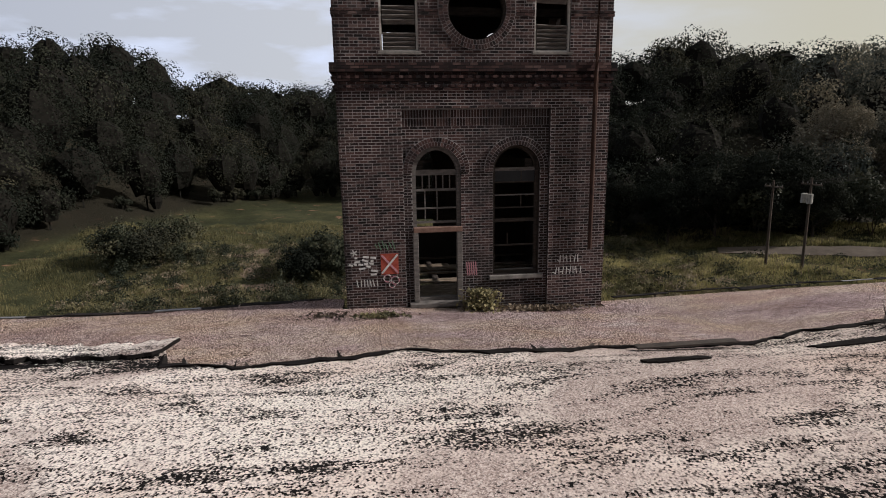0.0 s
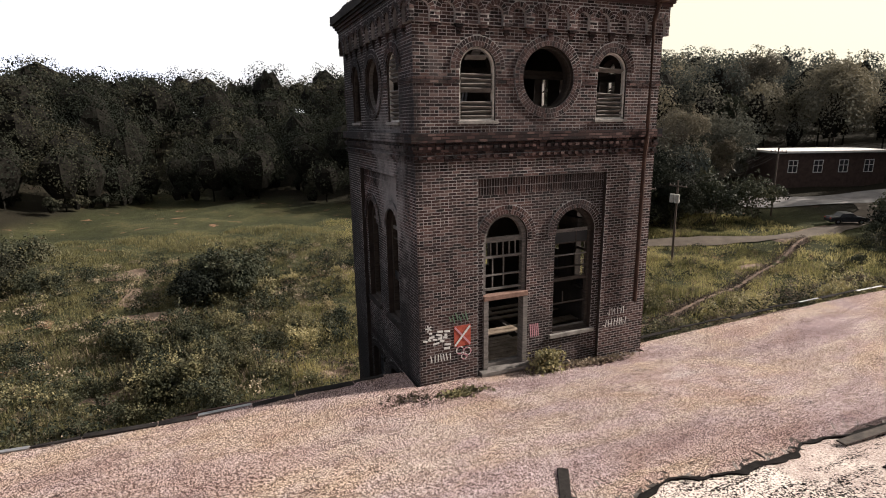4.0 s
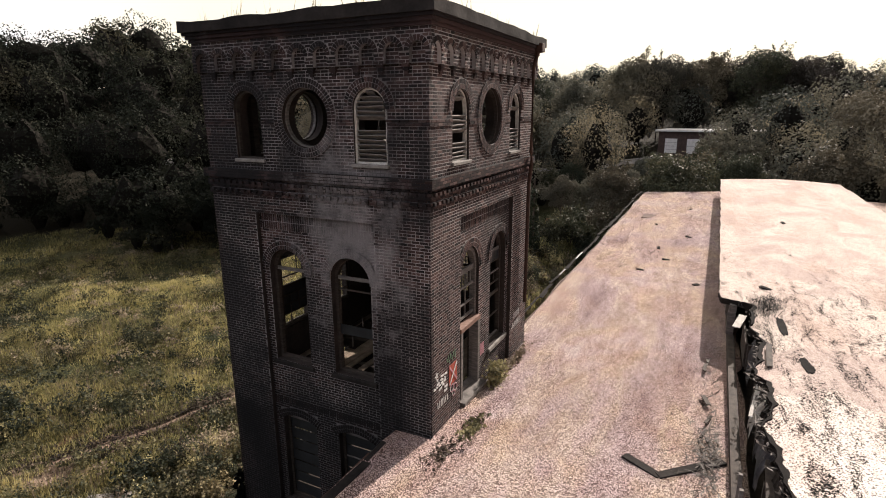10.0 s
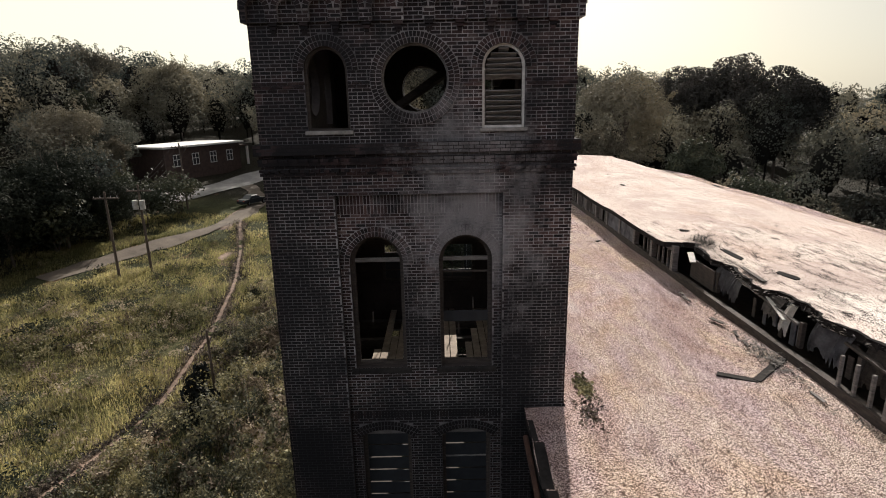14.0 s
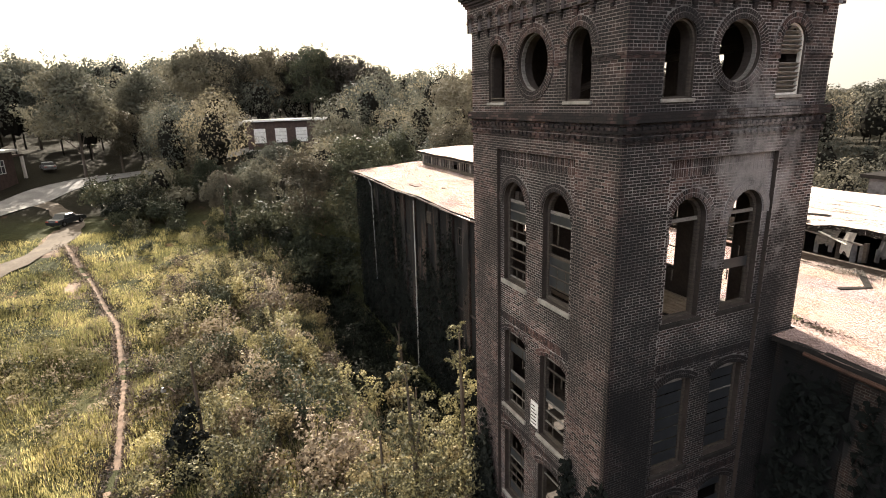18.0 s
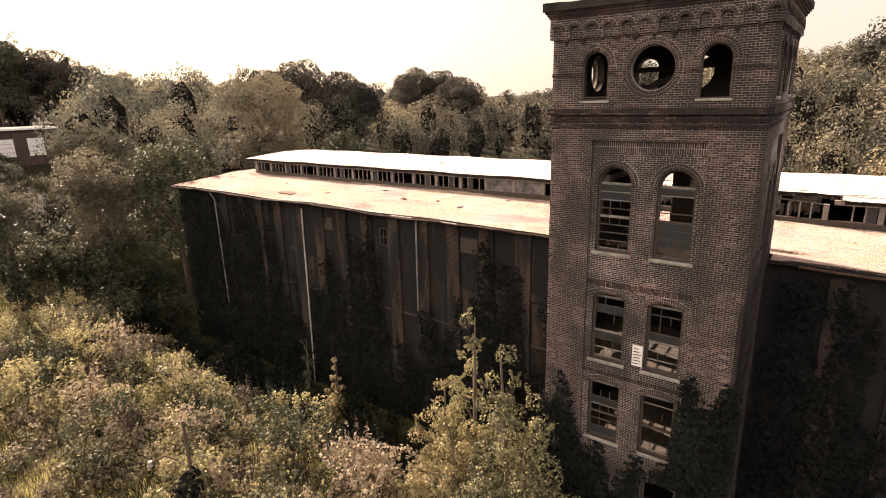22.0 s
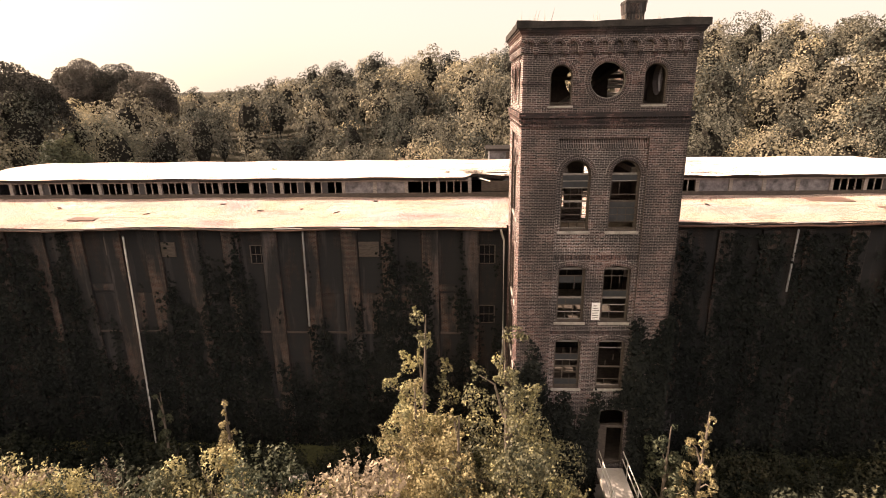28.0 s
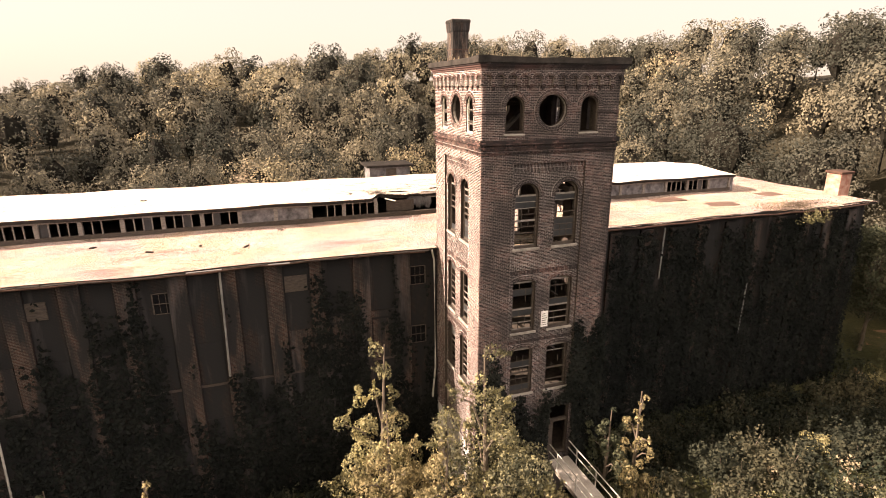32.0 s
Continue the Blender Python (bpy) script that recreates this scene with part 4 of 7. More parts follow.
part("shaft", box((31.0, 1.6, WALL_Z0), (32.2, 2.8, 13.85), None, 0.02), plain("flaking_paint", (0.2, 0.075, 0.055), (0.34, 0.25, 0.21), 2.2, 14), corner_stack)
part("cap", box((30.88, 1.48, 13.85), (32.32, 2.92, 14.03), None, 0.03), RUST, corner_stack)
stack = thing("smokestack", "tall square brick smokestack standing behind the mill", "smokestack")
def square_taper(levels):
    bm = bmesh.new()
    rings = [[bm.verts.new((16.6 + sx * h, 51 + sy * h, z)) for sx, sy in ((-1, -1), (1, -1), (1, 1), (-1, 1))] for z, h in levels]
    for a, b in zip(rings, rings[1:]):
        for k in range(4):
            bm.faces.new((a[k], a[(k + 1) % 4], b[(k + 1) % 4], b[k]))
    bm.faces.new(rings[0][::-1]), bm.faces.new(rings[-1])
    return bm


part("plinth", square_taper(((-4, 1.8), (6.0, 1.64), (6.2, 1.58))), STACKBRICK, stack)
part("shaft", square_taper(((6.2, 1.55), (11, 1.47), (28.4, 1.2))), STACKBRICK, stack)
part("collar", square_taper(((28.4, 1.22), (28.7, 1.31), (29.7, 1.37))), PIERBRICK, stack, "corbelled brick collar")
part("cap", square_taper(((29.7, 1.42), (30.0, 1.42), (30.15, 1.32))), CORNICE, stack, "blackened stone cap")
for z in (14.0, 20.0, 26.0):
    w = 1.47 - 0.27 * (z - 11) / 17.4
    part("iron_band", square_taper(((z, w + 0.03), (z + 0.12, w + 0.03))), RUST, stack)


# ---------- tower ----------
TH, TD = 3.5, 6.55                       # half width along the mill, depth out from it
FACES = {
    "a": (Matrix(((1, 0, 0, 0), (0, 1, 0, 0), (0, 0, 1, 0), (0, 0, 0, 1))), TH),
    "c": (Matrix(((1, 0, 0, 0), (0, -1, 0, -TD), (0, 0, 1, 0), (0, 0, 0, 1))), TH),
    "b": (Matrix(((0, 1, 0, TH), (1, 0, 0, -TD / 2), (0, 0, 1, 0), (0, 0, 0, 1))), TD / 2),
    "d": (Matrix(((0, -1, 0, -TH), (1, 0, 0, -TD / 2), (0, 0, 1, 0), (0, 0, 0, 1))), TD / 2),
}
tower = thing("bell_tower", "derelict square red brick mill tower with arched and round windows", "tower")


class Gap:
    """An opening in a wall: round-headed, flat-arched or round."""

    def __init__(self, kind, uc, w, lo, hi, rise=0.16):
        self.kind, self.uc, self.w, self.lo0, self.hi0, self.rise = kind, uc, w, lo, hi, rise
        self.ua, self.ub = uc - w / 2, uc + w / 2
        self.r = w / 2 if kind != "seg" else (rise * rise + w * w / 4) / (2 * rise)
        self.spring = hi - self.r if kind == "arch" else hi - rise

    def lo(self, u):
        if self.kind == "round":
            return self.mid() - math.sqrt(max(self.r ** 2 - (u - self.uc) ** 2, 0))
        return self.lo0

    def hi(self, u):
        d2 = (u - self.uc) ** 2
        if self.kind == "round":
            return self.mid() + math.sqrt(max(self.r ** 2 - d2, 0))
        if self.kind == "arch":
            return self.spring + math.sqrt(max(self.r ** 2 - d2, 0))
        if self.kind == "seg":
            return self.hi0 - self.r + math.sqrt(max(self.r ** 2 - d2, 0))
        return self.hi0

    def mid(self):
        return (self.lo0 + self.hi0) / 2

    def centre(self):
        """Centre and radius of the arch."""
        if self.kind == "round":
            return self.mid(), self.r
        if self.kind == "arch":
            return self.spring, self.r
        return self.hi0 - self.r, self.r

    def outline(self, n=20):
        us = [self.uc - self.w / 2 * math.cos(math.pi * k / n) for k in range(n + 1)]
        top = [(u, self.hi(u)) for u in us]
        bot = [(u, self.lo(u)) for u in reversed(us)] if self.kind == "round" else [(self.ub, self.lo0), (self.ua, self.lo0)]
        return top + bot


class Sheet:
    """Collects quads of one wall in (u, depth, v)."""

    def __init__(self, m):
        self.m, self.v, self.f = m, [], []

    def quad(self, *p):
        k = len(self.v)
        self.v += p
        self.f.append((k, k + 1, k + 2, k + 3))

    def field(self, u0, u1, v0, v1, d, gaps=()):
        cuts = {u0, u1}
        live = [g for g in gaps if g.ub > u0 and g.ua < u1 and g.hi0 > v0 and g.lo0 < v1]
        for g in live:
            n = 18
            cuts |= {min(max(g.uc - g.w / 2 * math.cos(math.pi * k / n), u0), u1) for k in range(n + 1)}
        cuts = sorted(cuts)
        for a, b in zip(cuts, cuts[1:]):
            if b - a < 1e-6:
                continue
            mid = (a + b) / 2
            cur = [(v0, v0)]
            for g in sorted((g for g in live if g.ua < mid < g.ub), key=lambda g: g.lo0):
                la, lb, ha, hb = (min(max(x, v0), v1) for x in (g.lo(a), g.lo(b), g.hi(a), g.hi(b)))
                ca, cb = cur[-1]
                if la > ca + 1e-6 or lb > cb + 1e-6:
                    self.quad((a, d, ca), (b, d, cb), (b, d, lb), (a, d, la))
                cur.append((ha, hb))
            ca, cb = cur[-1]
            if ca < v1 - 1e-6 or cb < v1 - 1e-6:
                self.quad((a, d, ca), (b, d, cb), (b, d, v1), (a, d, v1))

    def reveal(self, g, d0, d1):
        o = g.outline()
        for (ua, va), (ub, vb) in zip(o, o[1:] + o[:1]):
            self.quad((ua, d0, va), (ub, d0, vb), (ub, d1, vb), (ua, d1, va))

    def mesh(self, name, mat):
        v = np.array(self.v)
        w = np.c_[v, np.ones(len(v))] @ np.array(self.m).T
        return np_mesh(name, w[:, :3], self.f, [mat])


class Bricks:
    """Collects bricks as six-sided blocks without backs, in (u, depth, v)."""

    def __init__(self):
        self.h = []

    def add(self, ua, ub, va, vb, d, deep=0.03):
        self.h.append(((ua, va), (ub, va), (ub, vb), (ua, vb), d, d - deep))

    def skew(self, corners, d, deep=0.03):
        self.h.append((*corners, d, d - deep))

    def arrays(self, m, first=0, last=None):
        h = self.h[first:last]
        q = np.array([[p for p in b[:4]] for b in h], float)
        d0, d1 = np.array([b[4] for b in h])[:, None], np.array([b[5] for b in h])[:, None]
        front = np.stack([q[:, :, 0], np.repeat(d0, 4, 1), q[:, :, 1]], -1)
        back = np.stack([q[:, :, 0], np.repeat(d1, 4, 1), q[:, :, 1]], -1)
        v = np.concatenate([front, back], 1).reshape(-1, 3)
        w = (np.c_[v, np.ones(len(v))] @ np.array(m).T)[:, :3]
        base = np.array([(0, 1, 2, 3), (0, 4, 5, 1), (1, 5, 6, 2), (2, 6, 7, 3), (3, 7, 4, 0)])
        f = (np.arange(len(h))[:, None, None] * 8 + base[None]).reshape(-1, 4)
        return w, f

    def lay(self, u0, u1, v0, v1, d, gaps, rnd, ring=0.23, single=None):
        """Common bond: stretchers, every sixth course headers."""
        ch, joint = 0.0725, 0.0155
        n = int(round((v1 - v0) / ch))
        for c in range(n):
            va, vb = v0 + c * (v1 - v0) / n + joint / 2, v0 + (c + 1) * (v1 - v0) / n - joint / 2
            key = int(round((v0 + 10) / ch)) + c
            step = 0.1075 if key % 6 == 0 else 0.215
            u = math.floor(u0 / step) * step - (step / 2 if key % 2 else 0)
            vm = (va + vb) / 2
            while u < u1:
                a, b = max(u + joint / 2, u0 + 0.003), min(u + step - joint / 2, u1 - 0.003)
                u += step
                if b - a < 0.03:
                    continue
                skip = False
                for g in gaps:
                    if vm < g.lo0 - 0.02 or vm > g.hi0 + ring:
                        continue
                    cz, r = g.centre()
                    if g.kind == "round" or vm > g.spring - (0.05 if g.kind == "arch" else 0.0):
                        if g.kind == "seg":
                            half = g.w / 2 + 0.06 if math.hypot(min(max(g.uc, a), b) - g.uc, vm - cz) < r + ring - 0.03 else 0.0
                        else:
                            half = math.sqrt(max((r + ring) ** 2 - (vm - cz) ** 2, 0.0))
                        if b > g.uc - half and a < g.uc + half:
                            if a < g.uc - half - 0.03:
                                b = g.uc - half - 0.004
                            elif b > g.uc + half + 0.03:
                                a = g.uc + half + 0.004
                            else:
                                skip = True
                                break
                    elif b > g.ua and a < g.ub:
                        if a < g.ua - 0.03:
                            b = g.ua - 0.004
                        elif b > g.ub + 0.03:
                            a = g.ub + 0.004
                        else:
                            skip = True
                            break
                if skip or b - a < 0.03:
                    continue
                dd = d + rnd.uniform(-0.0008, 0.0008)
                if single is not None and step > 0.2 and b - a > 0.2 and single(a, b, va, vb):
                    continue
                self.add(a, b, va, vb, dd)

    def ring(self, g, d, rows=2, bl=0.105, sheet=None):
        cz, r = g.centre()
        if g.kind == "round":
            t0, t1 = 0, 2 * math.pi
        elif g.kind == "arch":
            t0, t1 = -0.05, math.pi + 0.05
        else:
            h = math.asin(min(1, (g.w / 2 + 0.08) / r))
            t0, t1 = math.pi / 2 - h, math.pi / 2 + h
        for k in range(rows):
            ra, rb = r + k * (bl + 0.01) + 0.003, r + k * (bl + 0.01) + bl
            n = max(4, int((t1 - t0) * (ra + rb) / 2 / 0.075))
            for i in range(n):
                a, b = t0 + (t1 - t0) * i / n, t0 + (t1 - t0) * (i + 1) / n
                gap = 0.014 / rb / 2
                if sheet is not None:
                    rc = rb + 0.012
                    sheet.quad(*[(g.uc + rr * math.cos(t), d - 0.006, cz + rr * math.sin(t)) for rr, t in ((ra - 0.003, a), (ra - 0.003, b), (rc, b), (rc, a))])
                pts = [(g.uc + rr * math.cos(t), cz + rr * math.sin(t)) for rr, t in ((ra, a + gap), (ra, b - gap), (rb, b - gap), (rb, a + gap))]
                self.skew(pts, d)


def tower_gaps(side, H):
    s = H / TH
    belfry = [Gap("arch", -1.92 * s, 0.93 * s, 18.5, 20.15), Gap("arch", 1.92 * s, 0.93 * s, 18.5, 20.15), Gap("round", 0, 1.46 * s, 19.5 - 0.73 * s, 19.5 + 0.73 * s)]
    lo_r = 12.1 if side == "a" else 13.05
    hall = [Gap("arch", -1.06 * s, 1.27 * s, 12.75 if side == "a" else 13.05, 16.22), Gap("arch", 1.06 * s, 1.27 * s, lo_r, 16.22)]
    if side == "a":
        return belfry, hall
    low = [Gap("seg", k * 1.03 * s, 1.25 * s, 8.62, 11.42) for k in (-1, 1)] + [Gap("seg", k * 1.03 * s, 1.25 * s, 5.1, 7.75) for k in (-1, 1)]
    if side == "c":
        low.append(Gap("seg", 1.35, 1.35, 0.8, 3.95))
    return belfry, hall + low


single_bricks = []
GAPS = {}
for side, (m, H) in FACES.items():
    rnd = random.Random(ord(side))
    s = H / TH
    pu = 1.92 * s
    v0 = 11.6 if side == "a" else -3.5
    belfry, hall = tower_gaps(side, H)
    GAPS[side] = (belfry, hall)
    sh, sh2, br = Sheet(m), Sheet(m), Bricks()
    e = -0.003
    # plain fields of mortar behind the bricks
    sh.field(-H, -pu, v0, 17.15, e)
    sh.field(pu, H, v0, 17.15, e)
    sh.field(-pu, pu, v0, 17.15, e - 0.12, hall)
    sh.field(-H, H, 17.15, 20.62, e, belfry)
    sh.field(-H, H, 20.62, 21.3, e)
    # panel returns take the dark inner brick: edge shadow put into their colour
    for sx in (-1, 1):
        sh2.quad((sx * pu, e, v0), (sx * pu, e - 0.12, v0), (sx * pu, e - 0.12, 17.15), (sx * pu, e, 17.15))
    sh2.quad((-pu, e, 17.15), (pu, e, 17.15), (pu, e - 0.12, 17.15), (-pu, e - 0.12, 17.15))
    # inner face
    sh2.field(-H + 0.45, H - 0.45, v0, 21.3, -0.45, belfry + hall)
    for g in belfry:
        sh2.reveal(g, e, -0.45)
    for g in hall:
        sh2.reveal(g, e - 0.12, -0.45)
    part("wall_core", sh2.mesh("wall_core", INNER), None, tower)
    vb = 11.75 if side == "a" else (1.5 if side != "c" else -0.5)
    single = None
    if side == "b":
        def single(a, b, va, vb2):
            if a > pu and 13.6 < va < 17.0 and len(single_bricks) < 290:
                single_bricks.append(((a + b) / 2, (va + vb2) / 2))
                return True
            return False
    br.lay(-H, -pu, vb, 17.15, 0.0, (), rnd)
    br.lay(pu, H, vb, 17.15, 0.0, (), rnd, 0.23, single)
    br.lay(-pu, pu, vb, 16.72, -0.12, hall, rnd)
    br.lay(-H, H, 17.15, 17.58, 0.0, (), rnd)
    # soldier rows at the head of the sunk panel and between the storeys
    for z in (16.72, 16.93) + (() if side == "a" else (11.72, 7.98)):
        n = int(2 * pu / 0.0725)
        for i in range(n):
            a = -pu + 2 * pu * i / n
            br.add(a + 0.0075, a + 2 * pu / n - 0.0075, z, z + 0.195, -0.12 + (0.005 if i % 2 else 0.0), 0.012)
    # stepped belt
    for z, z2, d in ((17.58, 17.73, 0.04), (17.73, 17.8, 0.015), (17.8, 17.95, 0.06), (17.95, 18.02, 0.03), (18.02, 18.24, 0.12)):
        br.lay(-H - d, H + d, z, z2, d, (), rnd)
        part("belt_course", box((-H - d, -0.05, z), (H + d, d - 0.003, z2), m), PIERBRICK, tower) if d > 0.05 else None
    for z, d in ((17.65, 0.085), (17.87, 0.105)):
        k = int(2 * H / 0.21)
        for i in range(k):
            u = -H + 2 * H * (i + 0.25) / k
            br.add(u, u + 0.1, z + 0.004, z + 0.068, d, 0.06)
    br.lay(-H, H, 18.24, 19.34, 0.0, belfry, rnd)
    br.lay(-H - 0.025, H + 0.025, 19.34, 19.485, 0.025, belfry, rnd)
    br.lay(-H, H, 19.485, 20.62, 0.0, belfry, rnd)
    br.lay(-H, H, 20.62, 21.3, 0.0, (), rnd)
    for g in belfry:
        br.ring(g, 0.035, 2, 0.105, sh)
    for g in hall:
        br.ring(g, -0.12 + (0.05 if g.kind == "arch" else 0.03), 2, 0.105, sh)
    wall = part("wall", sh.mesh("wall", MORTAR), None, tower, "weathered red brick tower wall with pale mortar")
    # corbel table of small arches
    n = 12 if H == TH else 11
    pitch = (2 * H + 0.2) / n
    cor = [Gap("arch", -H - 0.1 + pitch * (i + 0.5), 0.37, 20.4, 21.03) for i in range(n)]
    sh3, br3 = Sheet(m), Bricks()
    sh3.field(-H - 0.1, H + 0.1, 20.6, 21.3, 0.097, cor)
    for g in cor:
        o = [(u, max(v, 20.6)) for u, v in g.outline(10)]
        for (ua, va), (ub, vbb) in zip(o, o[1:] + o[:1]):
            sh3.quad((ua, 0.088, va), (ub, 0.088, vbb), (ub, -0.01, vbb), (ua, -0.01, va))
        br3.ring(g, 0.125, 1, 0.11, sh3)
        uc = g.uc + pitch / 2
        for k in range(3):
            if abs(uc) < H:
                br3.add(uc - 0.085 + 0.02 * k, uc + 0.085 - 0.02 * k, 20.6 - 0.07 * (k + 1) + 0.006, 20.6 - 0.07 * k - 0.006, 0.08 - 0.025 * k, 0.1)
    br3.lay(-H - 0.1, H + 0.1, 20.6, 21.3, 0.1, cor, rnd, 0.12)
    part("corbel_table", sh3.mesh("corbel_table", MORTAR), None, tower, "row of small brick corbel arches under the cornice")
    w3, f3 = br3.arrays(m)
    tagged(part("corbel_bricks", np_mesh("corbel_bricks", w3, f3, [BRICK]), None, tower), kind="stuff")
    w, f = br.arrays(m)
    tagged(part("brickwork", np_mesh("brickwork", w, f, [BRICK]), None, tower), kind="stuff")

# floors and beams inside
ix, iy0, iy1 = TH - 0.46, -TD + 0.46, -0.46
for z in (0.55, 4.3, 8.0):
    part("floor", box((-ix, iy0, z - 0.2), (ix, iy1, z)), WOOD_DARK, tower)
rnd = random.Random(5)
k = 0
y = iy0 + 0.1
while y < iy1 - 0.3:
    x0, x1 = -ix, ix
    if rnd.random() < 0.3:
        x0 = rnd.uniform(-1.5, 2)
    if rnd.random() < 0.85:
        part("floorboard", box((x0, y, 11.98), (x1, y + 0.2, 12.02)), FLOORWOOD, tower)
    y += 0.225
for x in (-2.2, -0.7, 0.8, 2.3):
    part("joist", box((x - 0.1, iy0, 11.7), (x + 0.1, iy1, 11.97)), WOOD_DARK, tower)
part("belfry_floor", box((-ix, iy0, 17.55), (ix, iy1, 17.7)), WOOD_DARK, tower)
for x in (-1.5, 1.5):
    part("joist", box((x - 0.12, iy0, 15.6), (x + 0.12, iy1, 15.85)), WOOD_DARK, tower)
part("brace", beam((-2.6, -5.6, 18.0), (2.4, -1.2, 20.6), 0.18), WOOD_DARK, tower)
part("brace", beam((-2.8, -1.0, 19.6), (2.8, -1.4, 19.75), 0.2), WOOD_DARK, tower)
part("brace", beam((2.6, -5.8, 17.7), (2.6, -5.8, 21.2), 0.2), WOOD_DARK, tower)

# cornice slabs and flat top
for z, z2, d, mat in ((21.3, 21.38, 0.14, BRICK), (21.38, 21.46, 0.19, BRICK), (21.46, 21.53, 0.24, BRICK)):
    part("cornice_step", box((-TH - d, -TD - d, z), (TH + d, d, z2)), mat, tower)
bm = bmesh.new()
box_into(bm, (-TH - 0.3, -TD - 0.3, 21.53), (TH + 0.3, 0.3, 21.78))
bmesh.ops.subdivide_edges(bm, edges=bm.edges[:], cuts=14, use_grid_fill=True)
for v in bm.verts:
    nz = noise.noise(v.co * 0.9)
    v.co.z += (0.07 * nz + 0.03 * noise.noise(v.co * 3)) if v.co.z > 21.6 else 0.01 * nz
    v.co += Vector((noise.noise(v.co * 2.1), noise.noise(v.co * 2.1 + Vector((5, 0, 0))), 0)) * 0.03
part("cornice", bm, CORNICE, tower, "dark coated cornice with a ragged top edge")


# windows of the tower: frames, bars and louvres
def arc_frame(m, g, inset, fw, d0, d1):
    """A frame that follows an opening's outline."""
    o = g.outline(16)
    cu, cv = g.uc, (g.lo0 + g.hi0) / 2
    inner = []
    for u, v in o:
        du = u - cu
        inner.append((cu + du * (1 - fw / (g.w / 2)), cv + (v - cv) * (1 - fw / ((g.hi0 - g.lo0) / 2))))
    vs, fs = [], []
    n = len(o)
    for (u, v), (iu, iv) in zip(o, inner):
        vs += [(u, d0, v), (iu, d0, iv), (iu, d1, iv), (u, d1, v)]
    for i in range(n):
        a, b = 4 * i, 4 * ((i + 1) % n)
        for k in range(4):
            fs.append((a + k, a + (k + 1) % 4, b + (k + 1) % 4, b + k))
    w = (np.c_[np.array(vs), np.ones(len(vs))] @ np.array(m).T)[:, :3]
    return np_mesh("frame", w, fs, [])


def sash_window(m, g, rnd, dep, rows, keep, panes=0.45, sill=STONE):
    f = part("window", arc_frame(m, g, 0, 0.085, dep - 0.16, dep - 0.28), WOOD_DARK, tower, "weathered wooden window frame, most panes gone")
    a, b = g.ua + 0.085, g.ub - 0.085
    top = g.spring if g.kind == "arch" else g.hi0 - 0.2
    zs = [g.lo0 + 0.1 + (top - g.lo0 - 0.1) * i / rows for i in range(rows + 1)]
    for i, z in enumerate(zs):
        t = 0.045 if i in (rows, rows // 2) else 0.018
        if i == rows or (keep > 0.2 and i in (0, rows // 2)) or rnd.random() < keep:
            part("bar", box((a, dep - 0.23, z - t), (b, dep - 0.185, z + t), m), WOOD if i == rows or rnd.random() < 0.4 else WOOD_DARK, f)
        if i < rows and rnd.random() < panes:
            part("pane", box((a, dep - 0.21, z + 0.02), (b, dep - 0.2, zs[i + 1] - 0.02), m), GLASS_DARK, f)
    for k in ((1, 2) if g.w > 0.9 else (1,)):
        u = a + (b - a) * k / 3
        for z, z2 in zip(zs, zs[1:]):
            if rnd.random() < keep * 0.6:
                part("bar", box((u - 0.014, dep - 0.225, z + 0.02), (u + 0.014, dep - 0.195, z2 - 0.02), m), WOOD_DARK, f)
    part("sill", box((g.ua - 0.1, dep - 0.3, g.lo0 - 0.12), (g.ub + 0.1, dep + 0.07, g.lo0 - 0.002), m, 0.012), sill, f, "worn stone sill")
    return f


def louvre_window(m, g, rows_kept, tilt=0.0, frame=True):
    f = part("louvre_window", arc_frame(m, g, 0, 0.05, -0.06, -0.15), WOOD_PALE if frame and rows_kept else WOOD_DARK, tower, "round-headed belfry louvre with slats missing")
    n = 15
    for i in range(n):
        if i not in rows_kept:
            continue
        z = g.lo0 + 0.08 + (g.hi0 - g.lo0 - 0.1) * i / n
        half = g.w / 2 - 0.07
        if z > g.spring:
            half = math.sqrt(max((g.r - 0.07) ** 2 - (z + 0.05 - g.spring) ** 2, 0.01))
        skew = tilt * (0.06 * math.sin(i * 2.1))
        mm = m @ Matrix.Translation((g.uc, -0.1, z)) @ Matrix.Rotation(radians(35), 4, "X") @ Matrix.Rotation(skew, 4, "Y")
        part("slat", box((-half, -0.075, -0.011), (half, 0.075, 0.011), mm), WOOD if frame else WOOD_DARK, f)
    part("sill", box((g.ua - 0.06, -0.2, g.lo0 - 0.075), (g.ub + 0.06, 0.06, g.lo0 + 0.004), m, 0.01), STONE, f)


LOUVRES = {"a": ({0, 1, 2, 3, 4, 5, 11}, {0, 1, 2, 3, 6, 7, 8, 9, 13, 14}), "b": (set(), {0, 1, 2, 3, 4, 5, 6, 9, 10, 11, 12, 13, 14}),
           "c": ({0}, set()), "d": ({3, 4, 9}, {0, 1, 2, 7, 8})}
